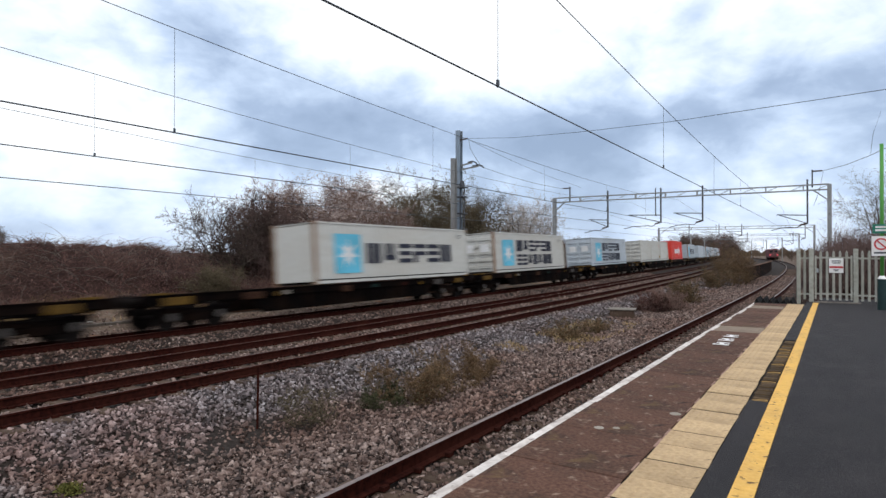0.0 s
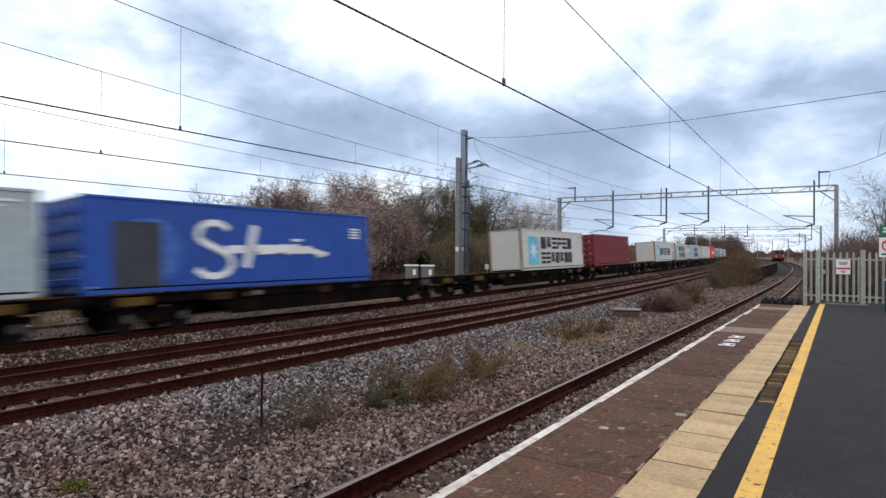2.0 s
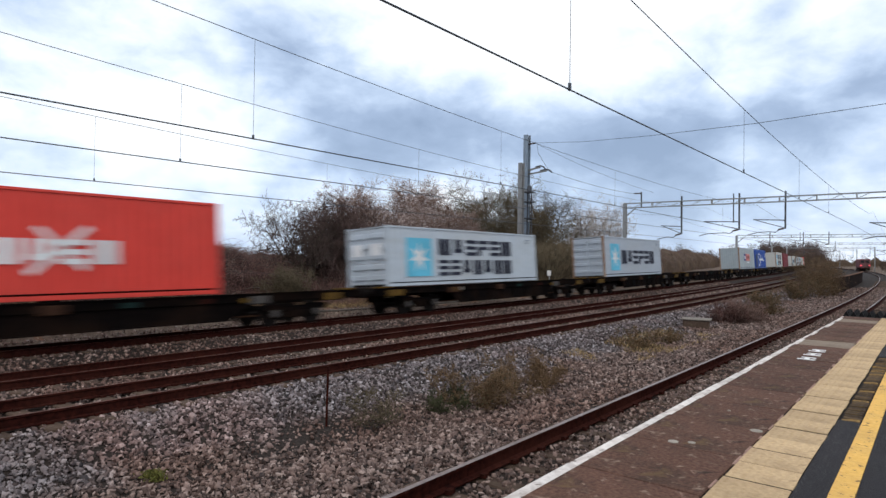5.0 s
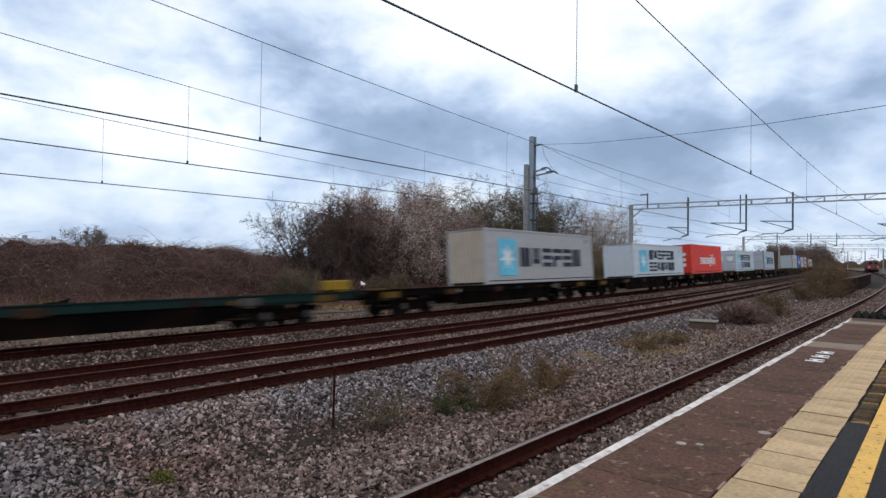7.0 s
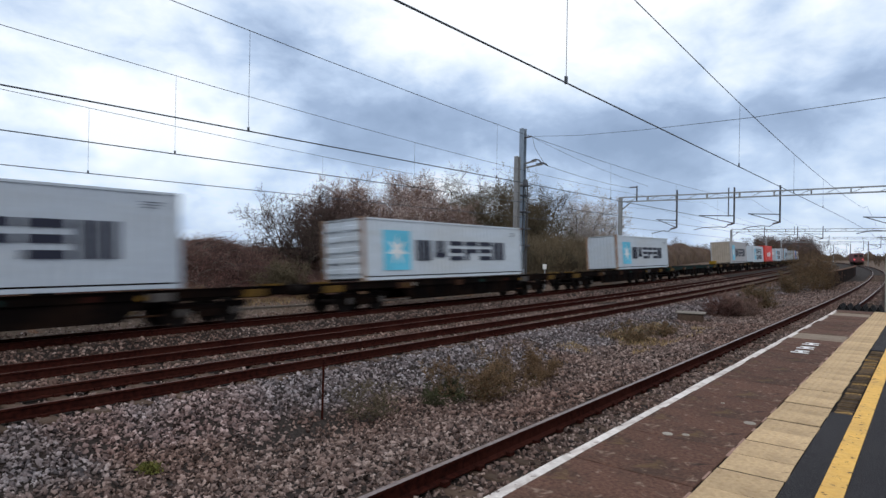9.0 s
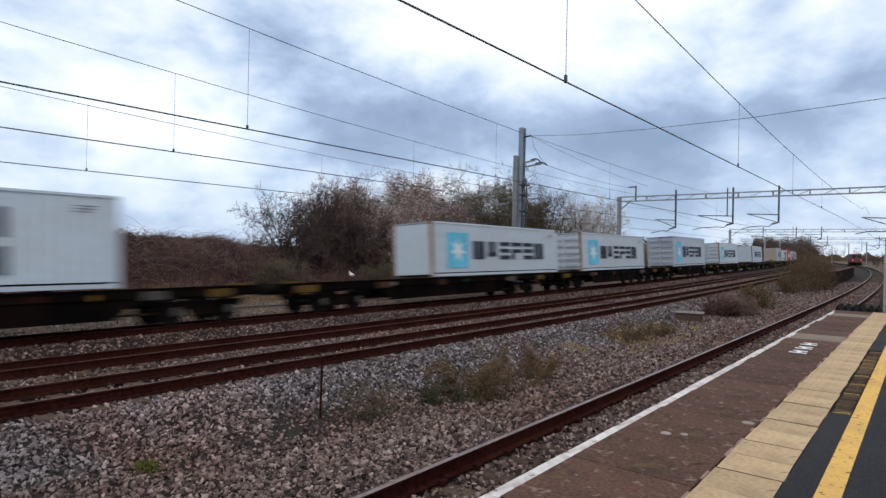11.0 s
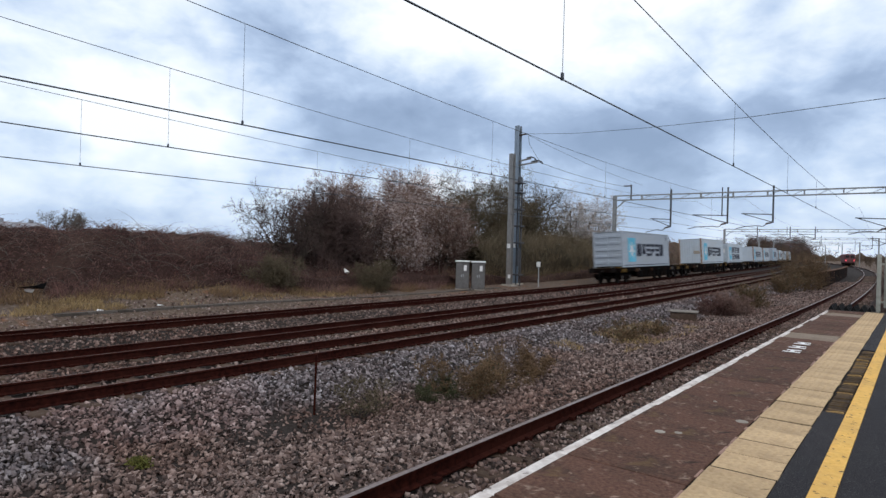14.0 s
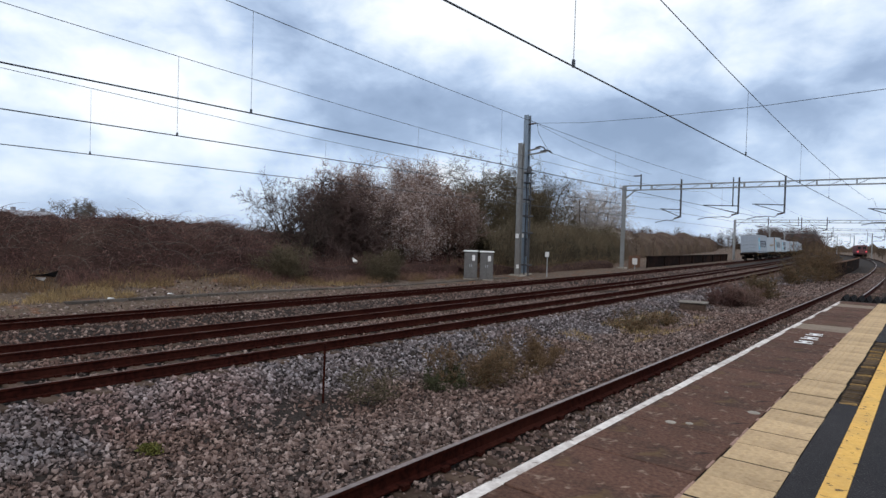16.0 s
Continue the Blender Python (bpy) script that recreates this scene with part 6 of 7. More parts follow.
def blades(name, label, seed, areas, mat, category, size=(0.1, 0.25)):
    """Grass blades as thin crossing slivers: areas of (x0, x1, y0, y1, count)."""
    rng = np.random.default_rng(seed)
    P0, P1, R = [], [], []
    for x0, x1, y0, y1, n in areas:
        for _ in range(n):
            x, y = rng.uniform(x0, x1), rng.uniform(y0, y1)
            if noise.noise((x * 0.8, y * 0.5, seed)) < 0.0:
                continue
            z = ground_z(x, y) - 0.01
            h = rng.uniform(*size)
            P0.append((x, y, z))
            P1.append((x + rng.normal() * h * 0.45, y + rng.normal() * h * 0.45, z + h))
            R.append(rng.uniform(0.006, 0.014))
    P0, P1, R = np.array(P0), np.array(P1), np.array(R)
    v, f = cones(P0, P1, R * 1.1)
    return tagged(new(name, array_mesh(name, v, f, M[mat])), label, category, kind="stuff")


def far_wood(name, label, seed, rows, mat="far_wood"):
    """A belt of distant bare trees: rows of (x0, y0, x1, y1, count, height, width, base)."""
    rng = np.random.default_rng(seed)
    P0, P1, R0 = [], [], []
    for x0, y0, x1, y1, n, h, wd, zb in rows:
        for k in range(n):
            t = rng.random()
            x, y = x0 + (x1 - x0) * t + rng.normal() * wd, y0 + (y1 - y0) * t + rng.normal() * wd
            hh = h * rng.uniform(0.55, 1.05) * (0.8 + 0.35 * noise.noise((t * 6.0, seed, 0)))
            top = np.array([x, y, zb + hh])
            for _ in range(75):
                a = rng.uniform(0, 2 * math.pi)
                lo = rng.uniform(0.0, 0.85)
                p = np.array([x + rng.normal() * hh * 0.09, y + rng.normal() * hh * 0.09, zb + hh * lo])
                q = p + np.array([math.cos(a) * hh * 0.15, math.sin(a) * hh * 0.15, hh * rng.uniform(0.05, 0.17)])
                q[2] = min(q[2], top[2])
                P0.append(p)
                P1.append(q)
                R0.append(hh * rng.uniform(0.003, 0.008))
            P0.append((x, y, zb - 0.3))
            P1.append((x, y, zb + hh * 0.8))
            R0.append(hh * 0.014)
    P0, P1, R0 = np.array(P0), np.array(P1), np.array(R0)
    v, f = cones(P0, P1, R0 * 1.25)
    return tagged(new(name, array_mesh(name, v, f, M[mat])), label, "trees", kind="stuff")


def hedge_mass(name, label, line, height, width, mat, seed, twig, twigs=2500, base=None):
    """A tangled hedge along a line: a rough heart and twigs over it."""
    rng = np.random.default_rng(seed)
    v, f = [], []
    n = 9
    pts = []
    for k in range(len(line) - 1):
        a, b = np.array(line[k]), np.array(line[k + 1])
        m = max(2, int(np.linalg.norm(b - a) / 1.2))
        pts += [a + (b - a) * j / m for j in range(m)]
    pts.append(np.array(line[-1]))
    for j, p in enumerate(pts):
        d = pts[min(j + 1, len(pts) - 1)] - pts[max(j - 1, 0)]
        side = np.array([d[1], -d[0]]) / np.linalg.norm(d)
        zb = ground_z(*p) if base is None else base
        hh = height * (0.8 + 0.5 * noise.noise((p[0] * 0.3, p[1] * 0.3, seed)))
        for i in range(n):
            a = math.pi * i / (n - 1)
            q = p + side * math.cos(a) * width * (0.9 + 0.4 * noise.noise((p[0], p[1], i * 0.7)))
            v.append((q[0], q[1], zb - 0.1 + hh * 0.8 * math.sin(a) ** 0.6 + 0.25 * noise.noise((q[0] * 1.4, q[1] * 1.4, i))))
    for j in range(len(pts) - 1):
        for i in range(n - 1):
            a = j * n + i
            f.append((a, a + n, a + n + 1, a + 1))
    b = thing(name, label, "hedge", kind="stuff")
    vv = np.array(v)
    # dark surface painted as the shaded inside of the hedge
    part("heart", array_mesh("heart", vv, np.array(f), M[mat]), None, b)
    k = rng.integers(0, len(vv), twigs)
    p0 = vv[k] + rng.normal(size=(twigs, 3)) * 0.3
    d = rng.normal(size=(twigs, 3)) * 0.45 + np.array([0, 0, 0.8])
    p1 = p0 + d * height * 0.18
    r = np.full(twigs, 0.004 + 0.0018 * height)
    tv, tf = cones(p0, p1, r * 1.25)
    part("twigs", array_mesh("twigs", tv, tf, M[twig]), None, b)
    return b


def build_growth():
    bramble_bank()
    g = "trees behind the far track"
    bl = "bare brown tree dusted with pale blossom"
    # name, label, seed, x, y, height, spread, stems
    tree("bare_tree", "bare dark hedgerow tree with spreading twigs", 1, -28.6, 22.3, 5.1, 0.75, 5, 0.9, "twig_dark", lean=(0.0, -0.12), group=g, twig_swell=1.5, first=0.25)
    tree("bare_tree", "bare dark brown tree, dense with twigs", 2, -29.3, 24.4, 5.4, 0.5, 8, 1.12, "twig_brown", group=g, twig_swell=1.6)
    tree("bare_tree", "bare dark brown tree, dense with twigs", 14, -29.0, 26.6, 5.0, 0.5, 8, 1.12, "twig_brown", group=g, twig_swell=1.6)
    tree("blossom_tree", bl, 3, -30.2, 27.6, 6.5, 0.34, 8, 1.1, "twig_pink", "blossom", 17000, 0.046, group=g, twig_swell=1.55)
    tree("blossom_tree", bl, 4, -28.4, 30.2, 5.0, 0.42, 8, 1.1, "twig_pink", "blossom", 18000, 0.052, group=g, twig_swell=1.55)
    tree("blossom_tree", bl, 5, -30.0, 33.0, 7.2, 0.36, 9, 1.12, "twig_pink", "blossom", 24000, 0.05, group=g, twig_swell=1.55)
    tree("bare_tree", "bare reddish-brown tree with a dense skirt of twigs", 6, -28.6, 35.6, 5.4, 0.45, 9, 1.12, "twig_pink", "blossom", 13000, 0.038, group=g, twig_swell=1.4)
    for seed, x, y, h in ((7, -31.2, 45.3, 8.0), (8, -30.8, 48.3, 8.2), (15, -30.3, 53.0, 7.8)):
        tree("ivy_tree", "tall tree clothed in dark olive ivy", seed, x, y, h, 0.42, 7, 1.08, "twig_olive", "ivy", 4200, 0.06, group=g, twig_swell=1.4)
    tree("ivy_tree", "tall bare tree with ivied limbs and pale buds", 16, -32.6, 43.0, 8.3, 0.4, 7, 1.0, "twig_olive", "blossom", 2600, 0.04, group=g, twig_swell=1.5)
    for seed, x, y in ((9, -31.4, 63.0), (10, -32.0, 70.0)):
        tree("pale_tree", "slender pale bare tree", seed, x, y, 8.2, 0.4, 6, 0.95, "twig_pale", group=g, twig_swell=1.6)
    tree("bare_tree", "bare grey tree beyond the platform fence", 12, 3.5, 52.0, 8.0, 0.36, 5, 0.85, "twig_grey", group="trees beyond the platform", thick=0.08, twig_swell=1.2)
    tree("bare_tree", "bare grey tree beyond the platform fence", 13, 6.5, 46.0, 7.6, 0.38, 5, 0.85, "twig_grey", group="trees beyond the platform", thick=0.08, twig_swell=1.2)
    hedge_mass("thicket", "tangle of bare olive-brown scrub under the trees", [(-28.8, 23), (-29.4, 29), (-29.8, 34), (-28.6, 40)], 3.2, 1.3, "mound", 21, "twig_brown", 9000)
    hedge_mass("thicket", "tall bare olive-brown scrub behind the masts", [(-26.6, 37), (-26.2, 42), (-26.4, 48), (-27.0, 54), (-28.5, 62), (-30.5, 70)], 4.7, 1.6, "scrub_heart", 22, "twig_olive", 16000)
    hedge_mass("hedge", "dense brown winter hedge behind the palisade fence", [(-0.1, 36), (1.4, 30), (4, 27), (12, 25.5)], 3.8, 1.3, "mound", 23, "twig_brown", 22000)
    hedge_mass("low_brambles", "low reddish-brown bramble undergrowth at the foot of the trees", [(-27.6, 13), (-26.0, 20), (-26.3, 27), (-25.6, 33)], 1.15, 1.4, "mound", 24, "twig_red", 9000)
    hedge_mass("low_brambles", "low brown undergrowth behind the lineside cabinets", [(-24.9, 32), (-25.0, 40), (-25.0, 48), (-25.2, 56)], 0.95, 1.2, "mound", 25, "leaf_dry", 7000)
    # shrubs on the stones between the tracks
    s = "shrubs between the tracks"
    tree("shrub", "low straggling shrub with brown and green leaves on the ballast", 31, -6.85, 9.5, 1.0, 1.6, 10, 0.72, "leaf_dry", "leaf_green", 620, 0.022, thick=0.010, group=s, first=0, twig_swell=0.8)
    tree("shrub", "low straggling shrub with brown and green leaves on the ballast", 32, -6.75, 11.2, 0.85, 1.6, 10, 0.72, "leaf_dry", "leaf_dry", 420, 0.022, thick=0.010, group=s, first=0, twig_swell=0.8)
    tree("shrub", "small leafy green weed on the ballast", 33, -7.0, 8.65, 0.5, 0.9, 7, 0.72, "weed_green", "weed_green", 460, 0.02, thick=0.008, group=s, first=0, twig_swell=0.8)
    tree("shrub", "small leafy green weed on the ballast", 34, -7.25, 7.05, 0.85, 0.32, 5, 0.6, "twig_olive", "weed_green", 130, 0.017, thick=0.006, group=s, first=0, twig_swell=0.8)
    tree("shrub", "straggling yellow-green weeds on the ballast", 35, -7.3, 18.4, 0.8, 1.3, 7, 0.7, "leaf_dry", "leaf_green", 620, 0.03, thick=0.008, group=s, first=0, twig_swell=0.8)
    tree("shrub", "straggling yellow-green weeds on the ballast", 36, -7.1, 21.0, 0.7, 1.3, 6, 0.7, "leaf_dry", "leaf_green", 320, 0.03, thick=0.008, group=s, first=0, twig_swell=0.8)
    tree("shrub", "low pale reddish-brown bramble bush", 37, -7.4, 29.6, 1.05, 1.1, 10, 0.8, "twig_red", "twig_pink", 260, 0.025, thick=0.012, group=s, first=0, twig_swell=1.0)
    tree("shrub", "low pale reddish-brown bramble bush", 38, -6.8, 30.2, 1.2, 1.1, 11, 0.8, "twig_pink", "twig_pink", 400, 0.03, thick=0.012, group=s, first=0, twig_swell=1.0)
    tree("shrub", "dark olive scrub bush beside the track", 39, -7.0, 36.0, 1.3, 0.9, 10, 0.8, "leaf_dry", "leaf_green", 1500, 0.04, thick=0.016, group=s, first=0, twig_swell=1.0)
    tree("shrub", "dark olive scrub bush beside the track", 40, -8.1, 52.0, 1.7, 0.8, 8, 0.75, "leaf_dry", "leaf_green", 600, 0.05, thick=0.02, group=s, first=0, twig_swell=1.0)
    tree("shrub", "dark olive scrub bush beside the track", 41, -7.6, 56.0, 3.1, 0.5, 7, 0.75, "leaf_dry", "leaf_green", 700, 0.05, thick=0.02, group=s, first=0, twig_swell=1.0)
    tree("shrub", "dark olive scrub bush beside the track", 42, -7.0, 59.0, 2.5, 0.7, 7, 0.75, "leaf_dry", "leaf_dry", 1800, 0.05, thick=0.02, group=s, first=0, twig_swell=1.0)
    v = "bushes on the far verge"
    tree("shrub", "olive-green bush on the far verge", 43, -24.4, 18.0, 1.8, 0.75, 12, 0.8, "twig_olive", "leaf_green", 1300, 0.035, thick=0.014, group=v, first=0, twig_swell=1.0)
    tree("shrub", "olive-green bush on the far verge", 44, -24.2, 24.2, 1.7, 0.7, 12, 0.8, "twig_olive", "leaf_green", 1500, 0.035, thick=0.014, group=v, first=0, twig_swell=1.0)
    blades("verge_grass", "dry yellow winter grass along the far verge", 51, [(-25.6, -22.2, -4, 12.0, 17000), (-25.0, -22.4, 12.0, 18, 900), (-25.0, -22.9, 18.0, 22, 1300)], "grass", "grass", (0.06, 0.26))
    blades("dead_stems", "tangle of dead brown stems at the foot of the brambles", 53, [(-25.9, -23.6, -6, 14, 9000), (-26.4, -23.2, 14, 34, 9000)], "leaf_dry", "dead stems", (0.1, 0.5))
    blades("red_stems", "low reddish bramble stems creeping over the verge", 54, [(-25.9, -24.0, -6, 16, 8000), (-26.4, -23.6, 16, 34, 7000)], "twig_red", "bramble stems", (0.12, 0.6))
    blades("track_weeds", "sparse straw-coloured weeds on the ballast", 52, [(-2.9, -2.05, 2, 20, 1600), (-8.4, -6.2, 15.5, 24, 4200)], "grass", "weeds", (0.05, 0.2))
    rng = np.random.default_rng(9)
    n = 5200
    y = rng.uniform(0.5, 16.0, n)
    c = np.stack([rng.uniform(-2.62, -2.0, n), y, np.array([ground_z(-2.3, q) for q in y]) + rng.uniform(0.01, 0.05, n)], 1)
    lv, lf = cards(rng, c, np.full(n, 0.03))
    tagged(new("fallen_leaves", array_mesh("fallen_leaves", lv, lf, M["leaf_dry"])), "brown fallen leaves between rail and platform wall", "leaves", kind="stuff")
    rng = np.random.default_rng(8)
    c = np.stack([-7.45 + rng.normal(size=700) * 0.07, 3.5 + rng.normal(size=700) * 0.06, np.full(700, ground_z(-7.45, 3.5) + 0.03) + rng.uniform(0, 0.09, 700)], 1)
    mv, mf = cards(rng, c, np.full(700, 0.018))
    tagged(new("moss_clump", array_mesh("moss_clump", mv, mf, M["moss"])), "bright yellow-green moss clump on the ballast", "moss", kind="stuff")
    # distance
    far_wood("far_trees", "brown bare woodland beyond the railway bridge", 61, [(-34, 66, -60, 150, 190, 5.4, 3.0, 0.0), (-60, 120, -90, 330, 130, 8.0, 8.0, 0.0), (-48, 240, -75, 330, 60, 11.0, 8.0, 0.5)])
    far_wood("far_trees", "low brown scrub beyond the platform end", 62, [(3.0, 60, 1.0, 160, 90, 3.6, 2.5, -0.8), (5, 34, 10, 80, 60, 3.2, 2.0, -0.8), (-6, 170, -24, 420, 60, 5.0, 4.0, -0.6)])
    far_wood("far_trees", "low brown scrub between the tracks", 63, [(-9.0, 58, -13, 110, 40, 2.4, 0.9, -1.1), (-40, 330, -90, 520, 60, 10.0, 10.0, 0.0)])
    hedge_mass("far_wood_edge", "soft brown edge of distant winter woodland", [(-33, 70), (-40, 105), (-52, 160), (-68, 240), (-92, 340)], 5.8, 4.0, "far_wood", 71, "twig_brown", 12000, base=-0.8)
    hedge_mass("far_wood_edge", "soft brown edge of distant winter woodland", [(-92, 400), (-60, 440), (-20, 450), (30, 430), (90, 380)], 6.5, 5.0, "far_wood", 72, "twig_brown", 7000, base=-0.8)
    hedge_mass("far_wood_edge", "wooded brown hillock far along the line", [(-54, 268), (-44, 272), (-36, 278)], 12.5, 7.0, "far_wood", 73, "twig_brown", 5000, base=-0.8)
    far_wood("far_hedge", "thin line of distant hedgerow trees", 64, [(-190, -40, -150, 150, 110, 3.2, 4.0, 1.0)])
    tree("lone_tree", "distant round-headed bare tree on the skyline", 65, -118.0, 42.4, 6.3, 0.6, 6, 0.9, "twig_grey", thick=0.16, z=-0.4, twig_swell=2.4, first=0.4)


def build_houses():
    for k, (x, y, w, turn) in enumerate(((-205, 54, 9, 20), (-212, 63, 11, 14), (-200, 44, 8, 30))):
        h = thing("house", "distant pale house with a brown pitched roof", "house", "distant houses", m=pose(x, y, -1.0, 0, 0, turn))
        e, r = 4.4, 6.6
        part("walls", Geo().box(-4, 4, -w / 2, w / 2, -1.0, e), M["render"], h)
        g = Geo().add([(-4.4, -w / 2 - 0.3, e - 0.1), (4.4, -w / 2 - 0.3, e - 0.1), (0, -w / 2 - 0.3, r), (-4.4, w / 2 + 0.3, e - 0.1), (4.4, w / 2 + 0.3, e - 0.1), (0, w / 2 + 0.3, r)],
                      [(0, 1, 2), (3, 5, 4), (0, 2, 5, 3), (1, 4, 5, 2), (0, 3, 4, 1)])
        part("roof", g, M["roof"], h)
        part("chimney", Geo().box(-0.4, 0.4, w / 4 - 0.5, w / 4 + 0.5, r - 0.8, r + 0.9), M["roof"], h)
        for yy in (-w / 4, w / 4):
            part("window", Geo().box(3.98, 4.03, yy - 0.6, yy + 0.6, 2.6, 3.7), M["glass"], h, "dark window")


# ---- lineside things ----
def build_lineside():
    for k, (x, y) in enumerate(((-22.95, 31.0), (-22.25, 31.75))):
        zb = ground_z(x, y)
        c = thing("equipment_cabinet", "grey steel lineside equipment cabinet with a pale lid", "cabinet", "lineside cabinets", m=pose(x, y, zb, 0, 0, 36))
        part("body", Geo().box(-0.42, 0.42, -0.4, 0.4, 0.05, 1.75, ch=0.015), M["cabinet"], c)
        part("plinth", Geo().box(-0.45, 0.45, -0.45, 0.45, -0.3, 0.06), M["concrete"], c, "concrete plinth")
        part("lid", Geo().box(-0.47, 0.47, -0.47, 0.47, 1.75, 1.84, ch=0.02), M["white"], c, "pale lid")
        for s in (-1, 1):
            d = part("door", Geo().box(s * 0.2 - 0.19, s * 0.2 + 0.19, -0.425, -0.40, 0.12, 1.68, ch=0.008), M["cabinet"], c)
            part("handle", Geo().box(s * 0.06 - 0.02, s * 0.06 + 0.02, -0.45, -0.425, 0.8, 0.98), M["galv"], d, "dull steel handle")
        part("label_plate", Geo().box(0.08, 0.26, -0.432, -0.425, 1.2, 1.55), M["white"], c, "white plate")
    x, y = -21.7, 38.6
    zb = ground_z(x, y)
    s = thing("marker_post", "slim post with a small white board", "marker post")
    part("pole", Geo().cyl((x, y, zb - 0.2), (x, y, zb + 1.6), 0.035, 0.035, 8), M["galv"], s)
    part("board", Geo().box(x - 0.16, x + 0.16, y - 0.05, y - 0.035, zb + 1.46, zb + 1.83, ch=0.004), M["white"], s, "white board")
    x, y = -22.6, 57.5
    zb = ground_z(x, y)
    s = thing("marker_post", "slim post with a small white board", "marker post")
    part("pole", Geo().cyl((x, y, zb - 0.2), (x, y, zb + 0.7), 0.04, 0.04, 8), M["galv"], s)
    part("board", Geo().box(x - 0.25, x + 0.25, y - 0.06, y - 0.04, zb + 0.45, zb + 1.05, ch=0.004), M["white"], s, "white board")
    # concrete block on the stones
    zb = ground_z(-7.8, 26.3) + 0.1
    b = thing("concrete_block", "weathered concrete chamber with a slab lid", "concrete block", m=pose(-7.8, 26.3, zb - 0.04, 0, 0, 12))
    part("body", Geo().box(-0.5, 0.5, -0.4, 0.4, -0.2, 0.26, ch=0.03), M["sleeper"], b, "dark stained body")
    part("lid", Geo().box(-0.58, 0.58, -0.46, 0.46, 0.26, 0.32, ch=0.025), M["old_concrete"], b, "weathered slab lid")
    # rusty stake
    zb = ground_z(-7.72, 6.42)
    s = thing("rusty_stake", "thin rusty iron stake in the ballast", "stake")
    part("rod", Geo().bar((-7.72, 6.42, zb - 0.15), (-7.71, 6.43, zb + 0.98), 0.035, 0.035), M["rust"], s)
    # bridge parapets
    p = thing("bridge_parapet", "dark plate girder bridge parapet beside the far track", "bridge parapet", "bridge parapets")
    y = 61.5
    while y < 103:
        a, c = Vector((-22.7 - bend_main(y) + bend_main(56), y, ground_z(-22.7, y))), Vector((-22.7 - bend_main(y + 5.8) + bend_main(56), y + 5.8, ground_z(-22.7, y)))
        part("plate", Geo().bar((a.x, a.y, -0.62), (c.x, c.y, -0.62), 0.08, 1.3), M["girder"], p)
        part("stiffener", Geo().box(a.x - 0.02, a.x + 0.14, a.y - 0.06, a.y + 0.06, -1.25, 0.02), M["girder"], p)
        part("flange", Geo().bar((a.x, a.y, 0.05), (c.x, c.y, 0.05), 0.34, 0.06), M["girder"], p)
        y += 6.0
    f = thing("board_fence", "short brown timber board fence by the bridge", "fence")
    for k in range(27):
        yy = 57.0 + 0.16 * k
        xx = -23.0 - 0.02 * k
        part("board", Geo().box(xx - 0.015, xx + 0.015, yy - 0.07, yy + 0.07, -1.2, 0.12 + 0.05 * math.sin(k * 2.1), ch=0.004), M["timber"], f)
    p = thing("bridge_parapet", "dark plate girder bridge parapet beside the platform loop", "bridge parapet", "bridge parapets")
    y = 60.0
    while y < 112:
        xa, xb = -6.4 - bend_loop(y), -6.4 - bend_loop(y + 5.8)
        part("plate", Geo().bar((xa, y, -0.62), (xb, y + 5.8, -0.62), 0.08, 1.5), M["girder"], p)
        part("flange", Geo().bar((xa, y, 0.15), (xb, y + 5.8, 0.15), 0.3, 0.06), M["timber"], p, "rusty top flange")
        y += 6.0
    # cable trough along the far verge
    t = thing("cable_trough", "grey concrete cable trough beside the far track", "cable trough")
    y = 7.5
    while y < 34:
        xa, xb = -22.1 - bend_main(y), -22.1 - bend_main(y + 0.96)
        part("trough_lid", Geo().bar((xa, y, ground_z(xa, y) + 0.0), (xb, y + 0.96, ground_z(xb, y + 0.96) + 0.0), 0.26, 0.1), M["sleeper_pale"], t)
        y += 1.0
    # torn sheet snagged on the lowest canes
    x, y, z = -23.75, 7.35, -0.456
    r = thing("torn_sheet", "torn black and white plastic sheet snagged on bramble canes", "litter")
    part("white_scrap", Geo().add([(x, y - 0.2, z + 0.07), (x + 0.08, y - 0.08, z + 0.1), (x + 0.02, y + 0.12, z + 0.06), (x - 0.03, y + 0.06, z - 0.05), (x - 0.08, y - 0.1, z - 0.02)],
                                  [(0, 1, 4), (1, 2, 4), (2, 3, 4), (4, 3, 0), (0, 3, 2, 1)]), M["white"], r, "white plastic scrap")
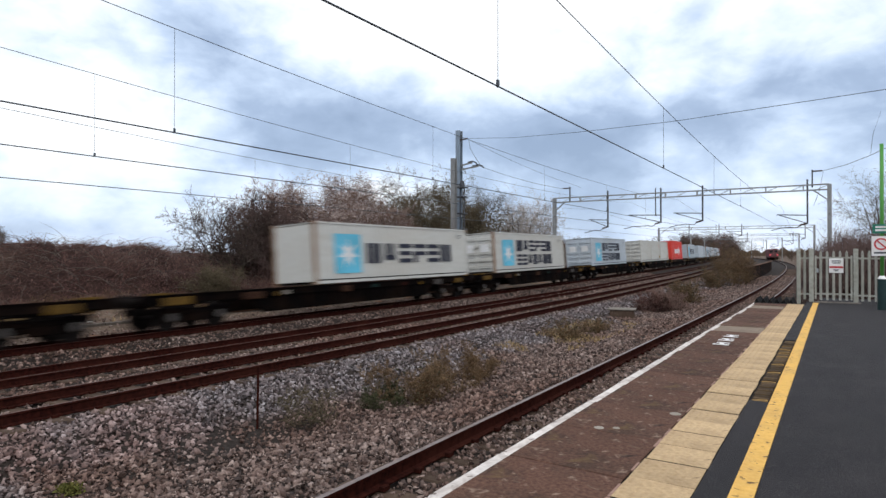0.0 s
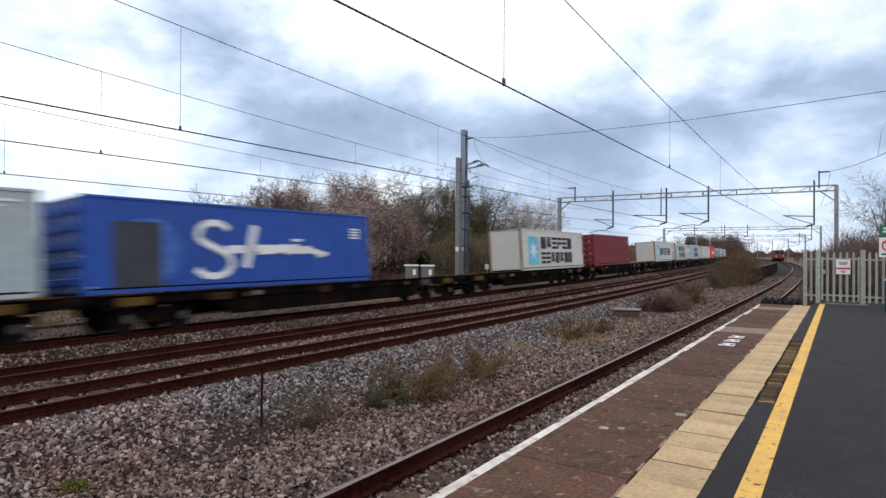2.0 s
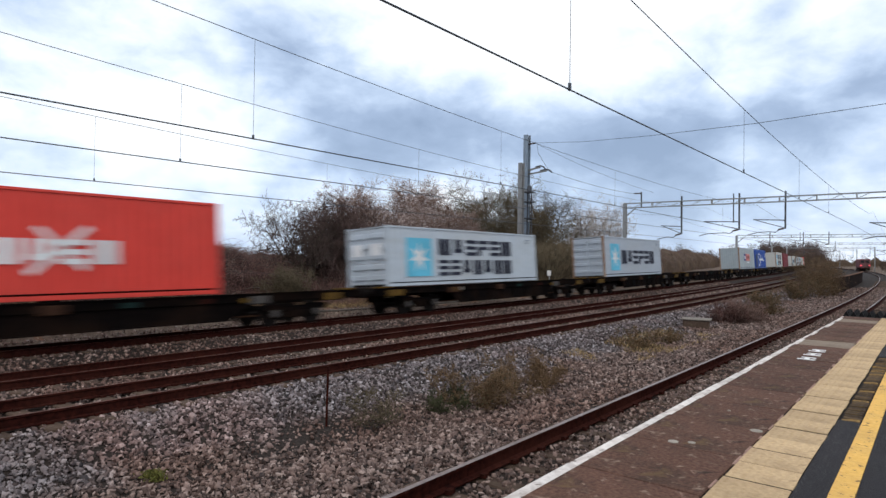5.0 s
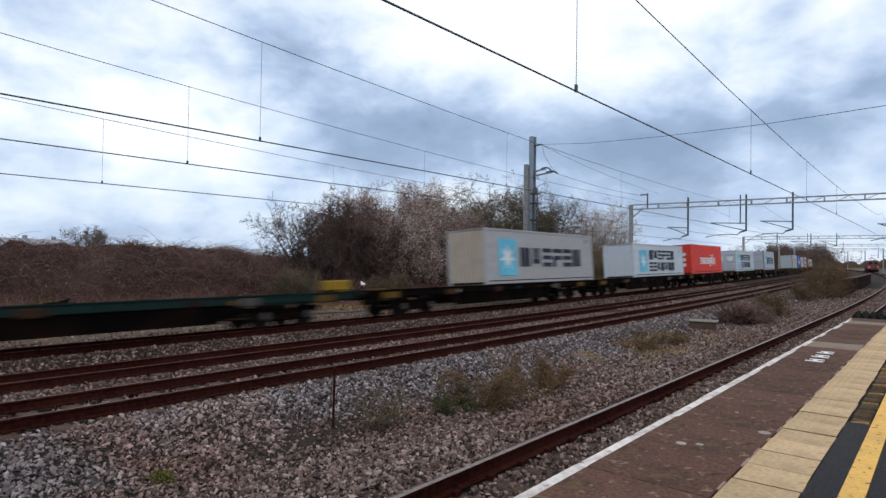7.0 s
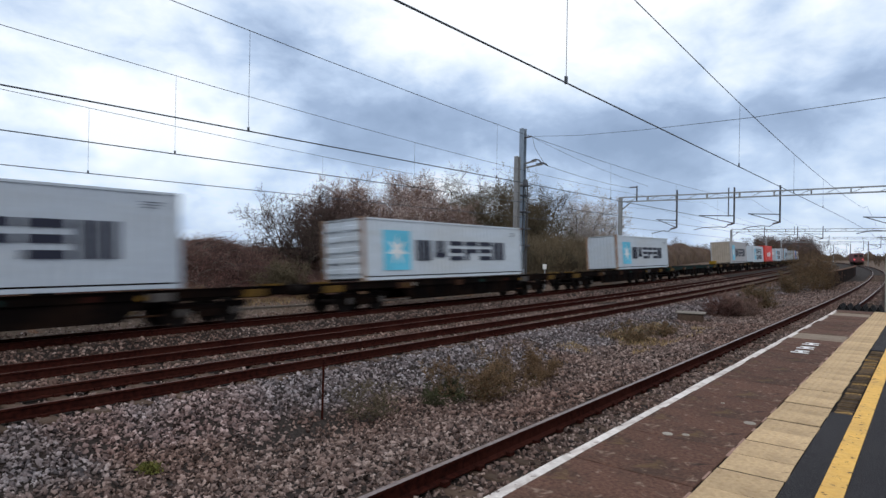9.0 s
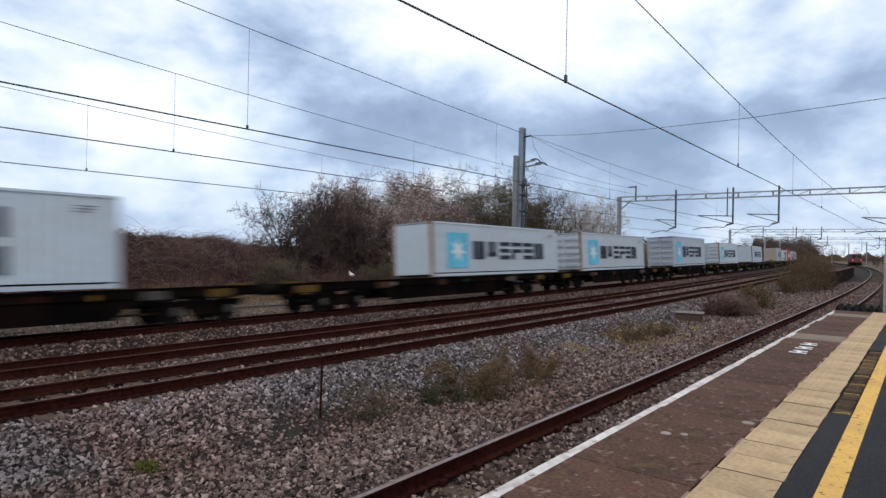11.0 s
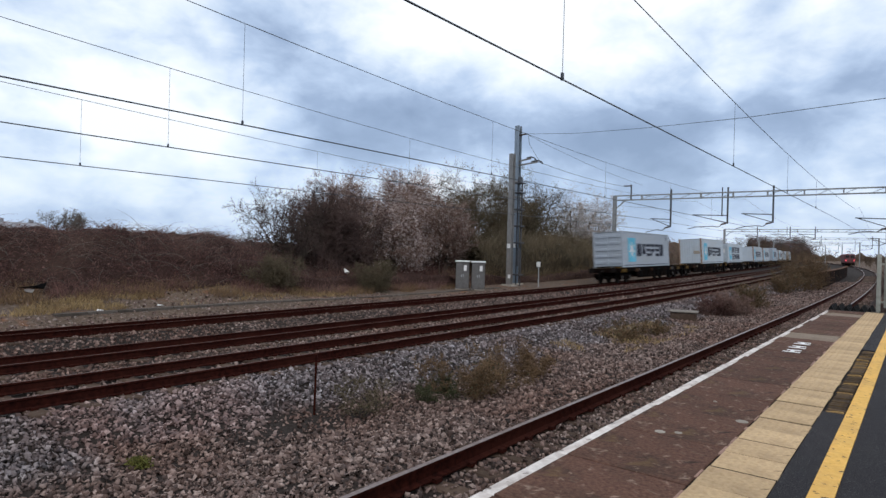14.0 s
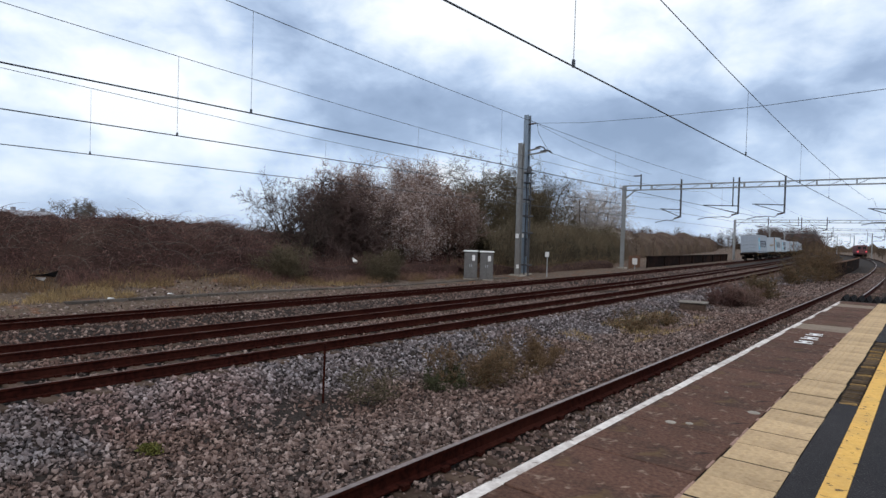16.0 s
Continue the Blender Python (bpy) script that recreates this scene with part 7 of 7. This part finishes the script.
    part("black_scrap", Geo().add([(x - 0.02, y - 0.4, z + 0.14), (x + 0.1, y + 0.1, z + 0.2), (x, y + 0.5, z + 0.3), (x - 0.05, y + 0.42, z + 0.06), (x - 0.06, y + 0.05, z + 0.1)],
                                  [(0, 1, 4), (1, 2, 4), (2, 3, 4), (0, 4, 3), (0, 3, 2, 1)]), M["black"], r, "black plastic scrap")
    part("snag", Geo().path([(x - 0.25, y + 0.2, ground_z(x, y) - 0.1), (x - 0.1, y + 0.1, z - 0.1), (x, y + 0.05, z + 0.12), (x + 0.05, y + 0.3, z + 0.3)], 0.012, 5), M["bark"], r, "bent cane")
    # litter caught in the growth
    for x, y, z, s, up in ((-25.2, 23.1, -0.1, 0.2, 1.1), (-22.4, 11.2, None, 0.08, 0.3), (-22.2, 9.0, None, 0.11, 0.3)):
        z = ground_z(x, y) + 0.06 if z is None else z
        g = Geo().add([(x - s, y, z), (x - 0.5 * s, y - 0.1, z + up * s), (x + s, y + 0.05, z + 0.1 * s), (x, y + 0.1, z - 0.7 * s), (x + 0.1 * s, y - 0.16, z - 0.1 * s)],
                      [(0, 1, 4), (1, 2, 4), (2, 3, 4), (3, 0, 4), (0, 3, 2, 1)])
        part_ob = part("litter", g, M["white"])
        tagged(part_ob, "scrap of white plastic litter caught in the growth", "litter", "scraps of litter")


def motions():
    for ob, mid, local in MOVING:
        walk(ob, [(t, train_pose(mid + SPEED * t + ahead) @ local) for t, ahead in PACE])


build_ground()
build_tracks()
platform = build_platform()
build_edge_guard()
build_fence()
build_sign_post()
build_gantry(GANTRY_Y, -23.3, -0.35, 6.85, -1.1, -1.3)
for gy, gt in ((112.0, 5.9), (170.0, 6.2), (232.0, 6.6), (290.0, 7.0), (346.0, 7.4)):
    gl, gr = track_frame(3, gy)[0].x - 3.6, track_frame(0, gy)[0].x + 3.1
    build_gantry(gy, gl, gr, gt, -1.2, -1.3, main=False)
build_wires()
build_masts()
build_train()
build_far_train()
build_growth()
build_houses()
build_lineside()
build_stones()
build_platform_pieces(platform)
motions()
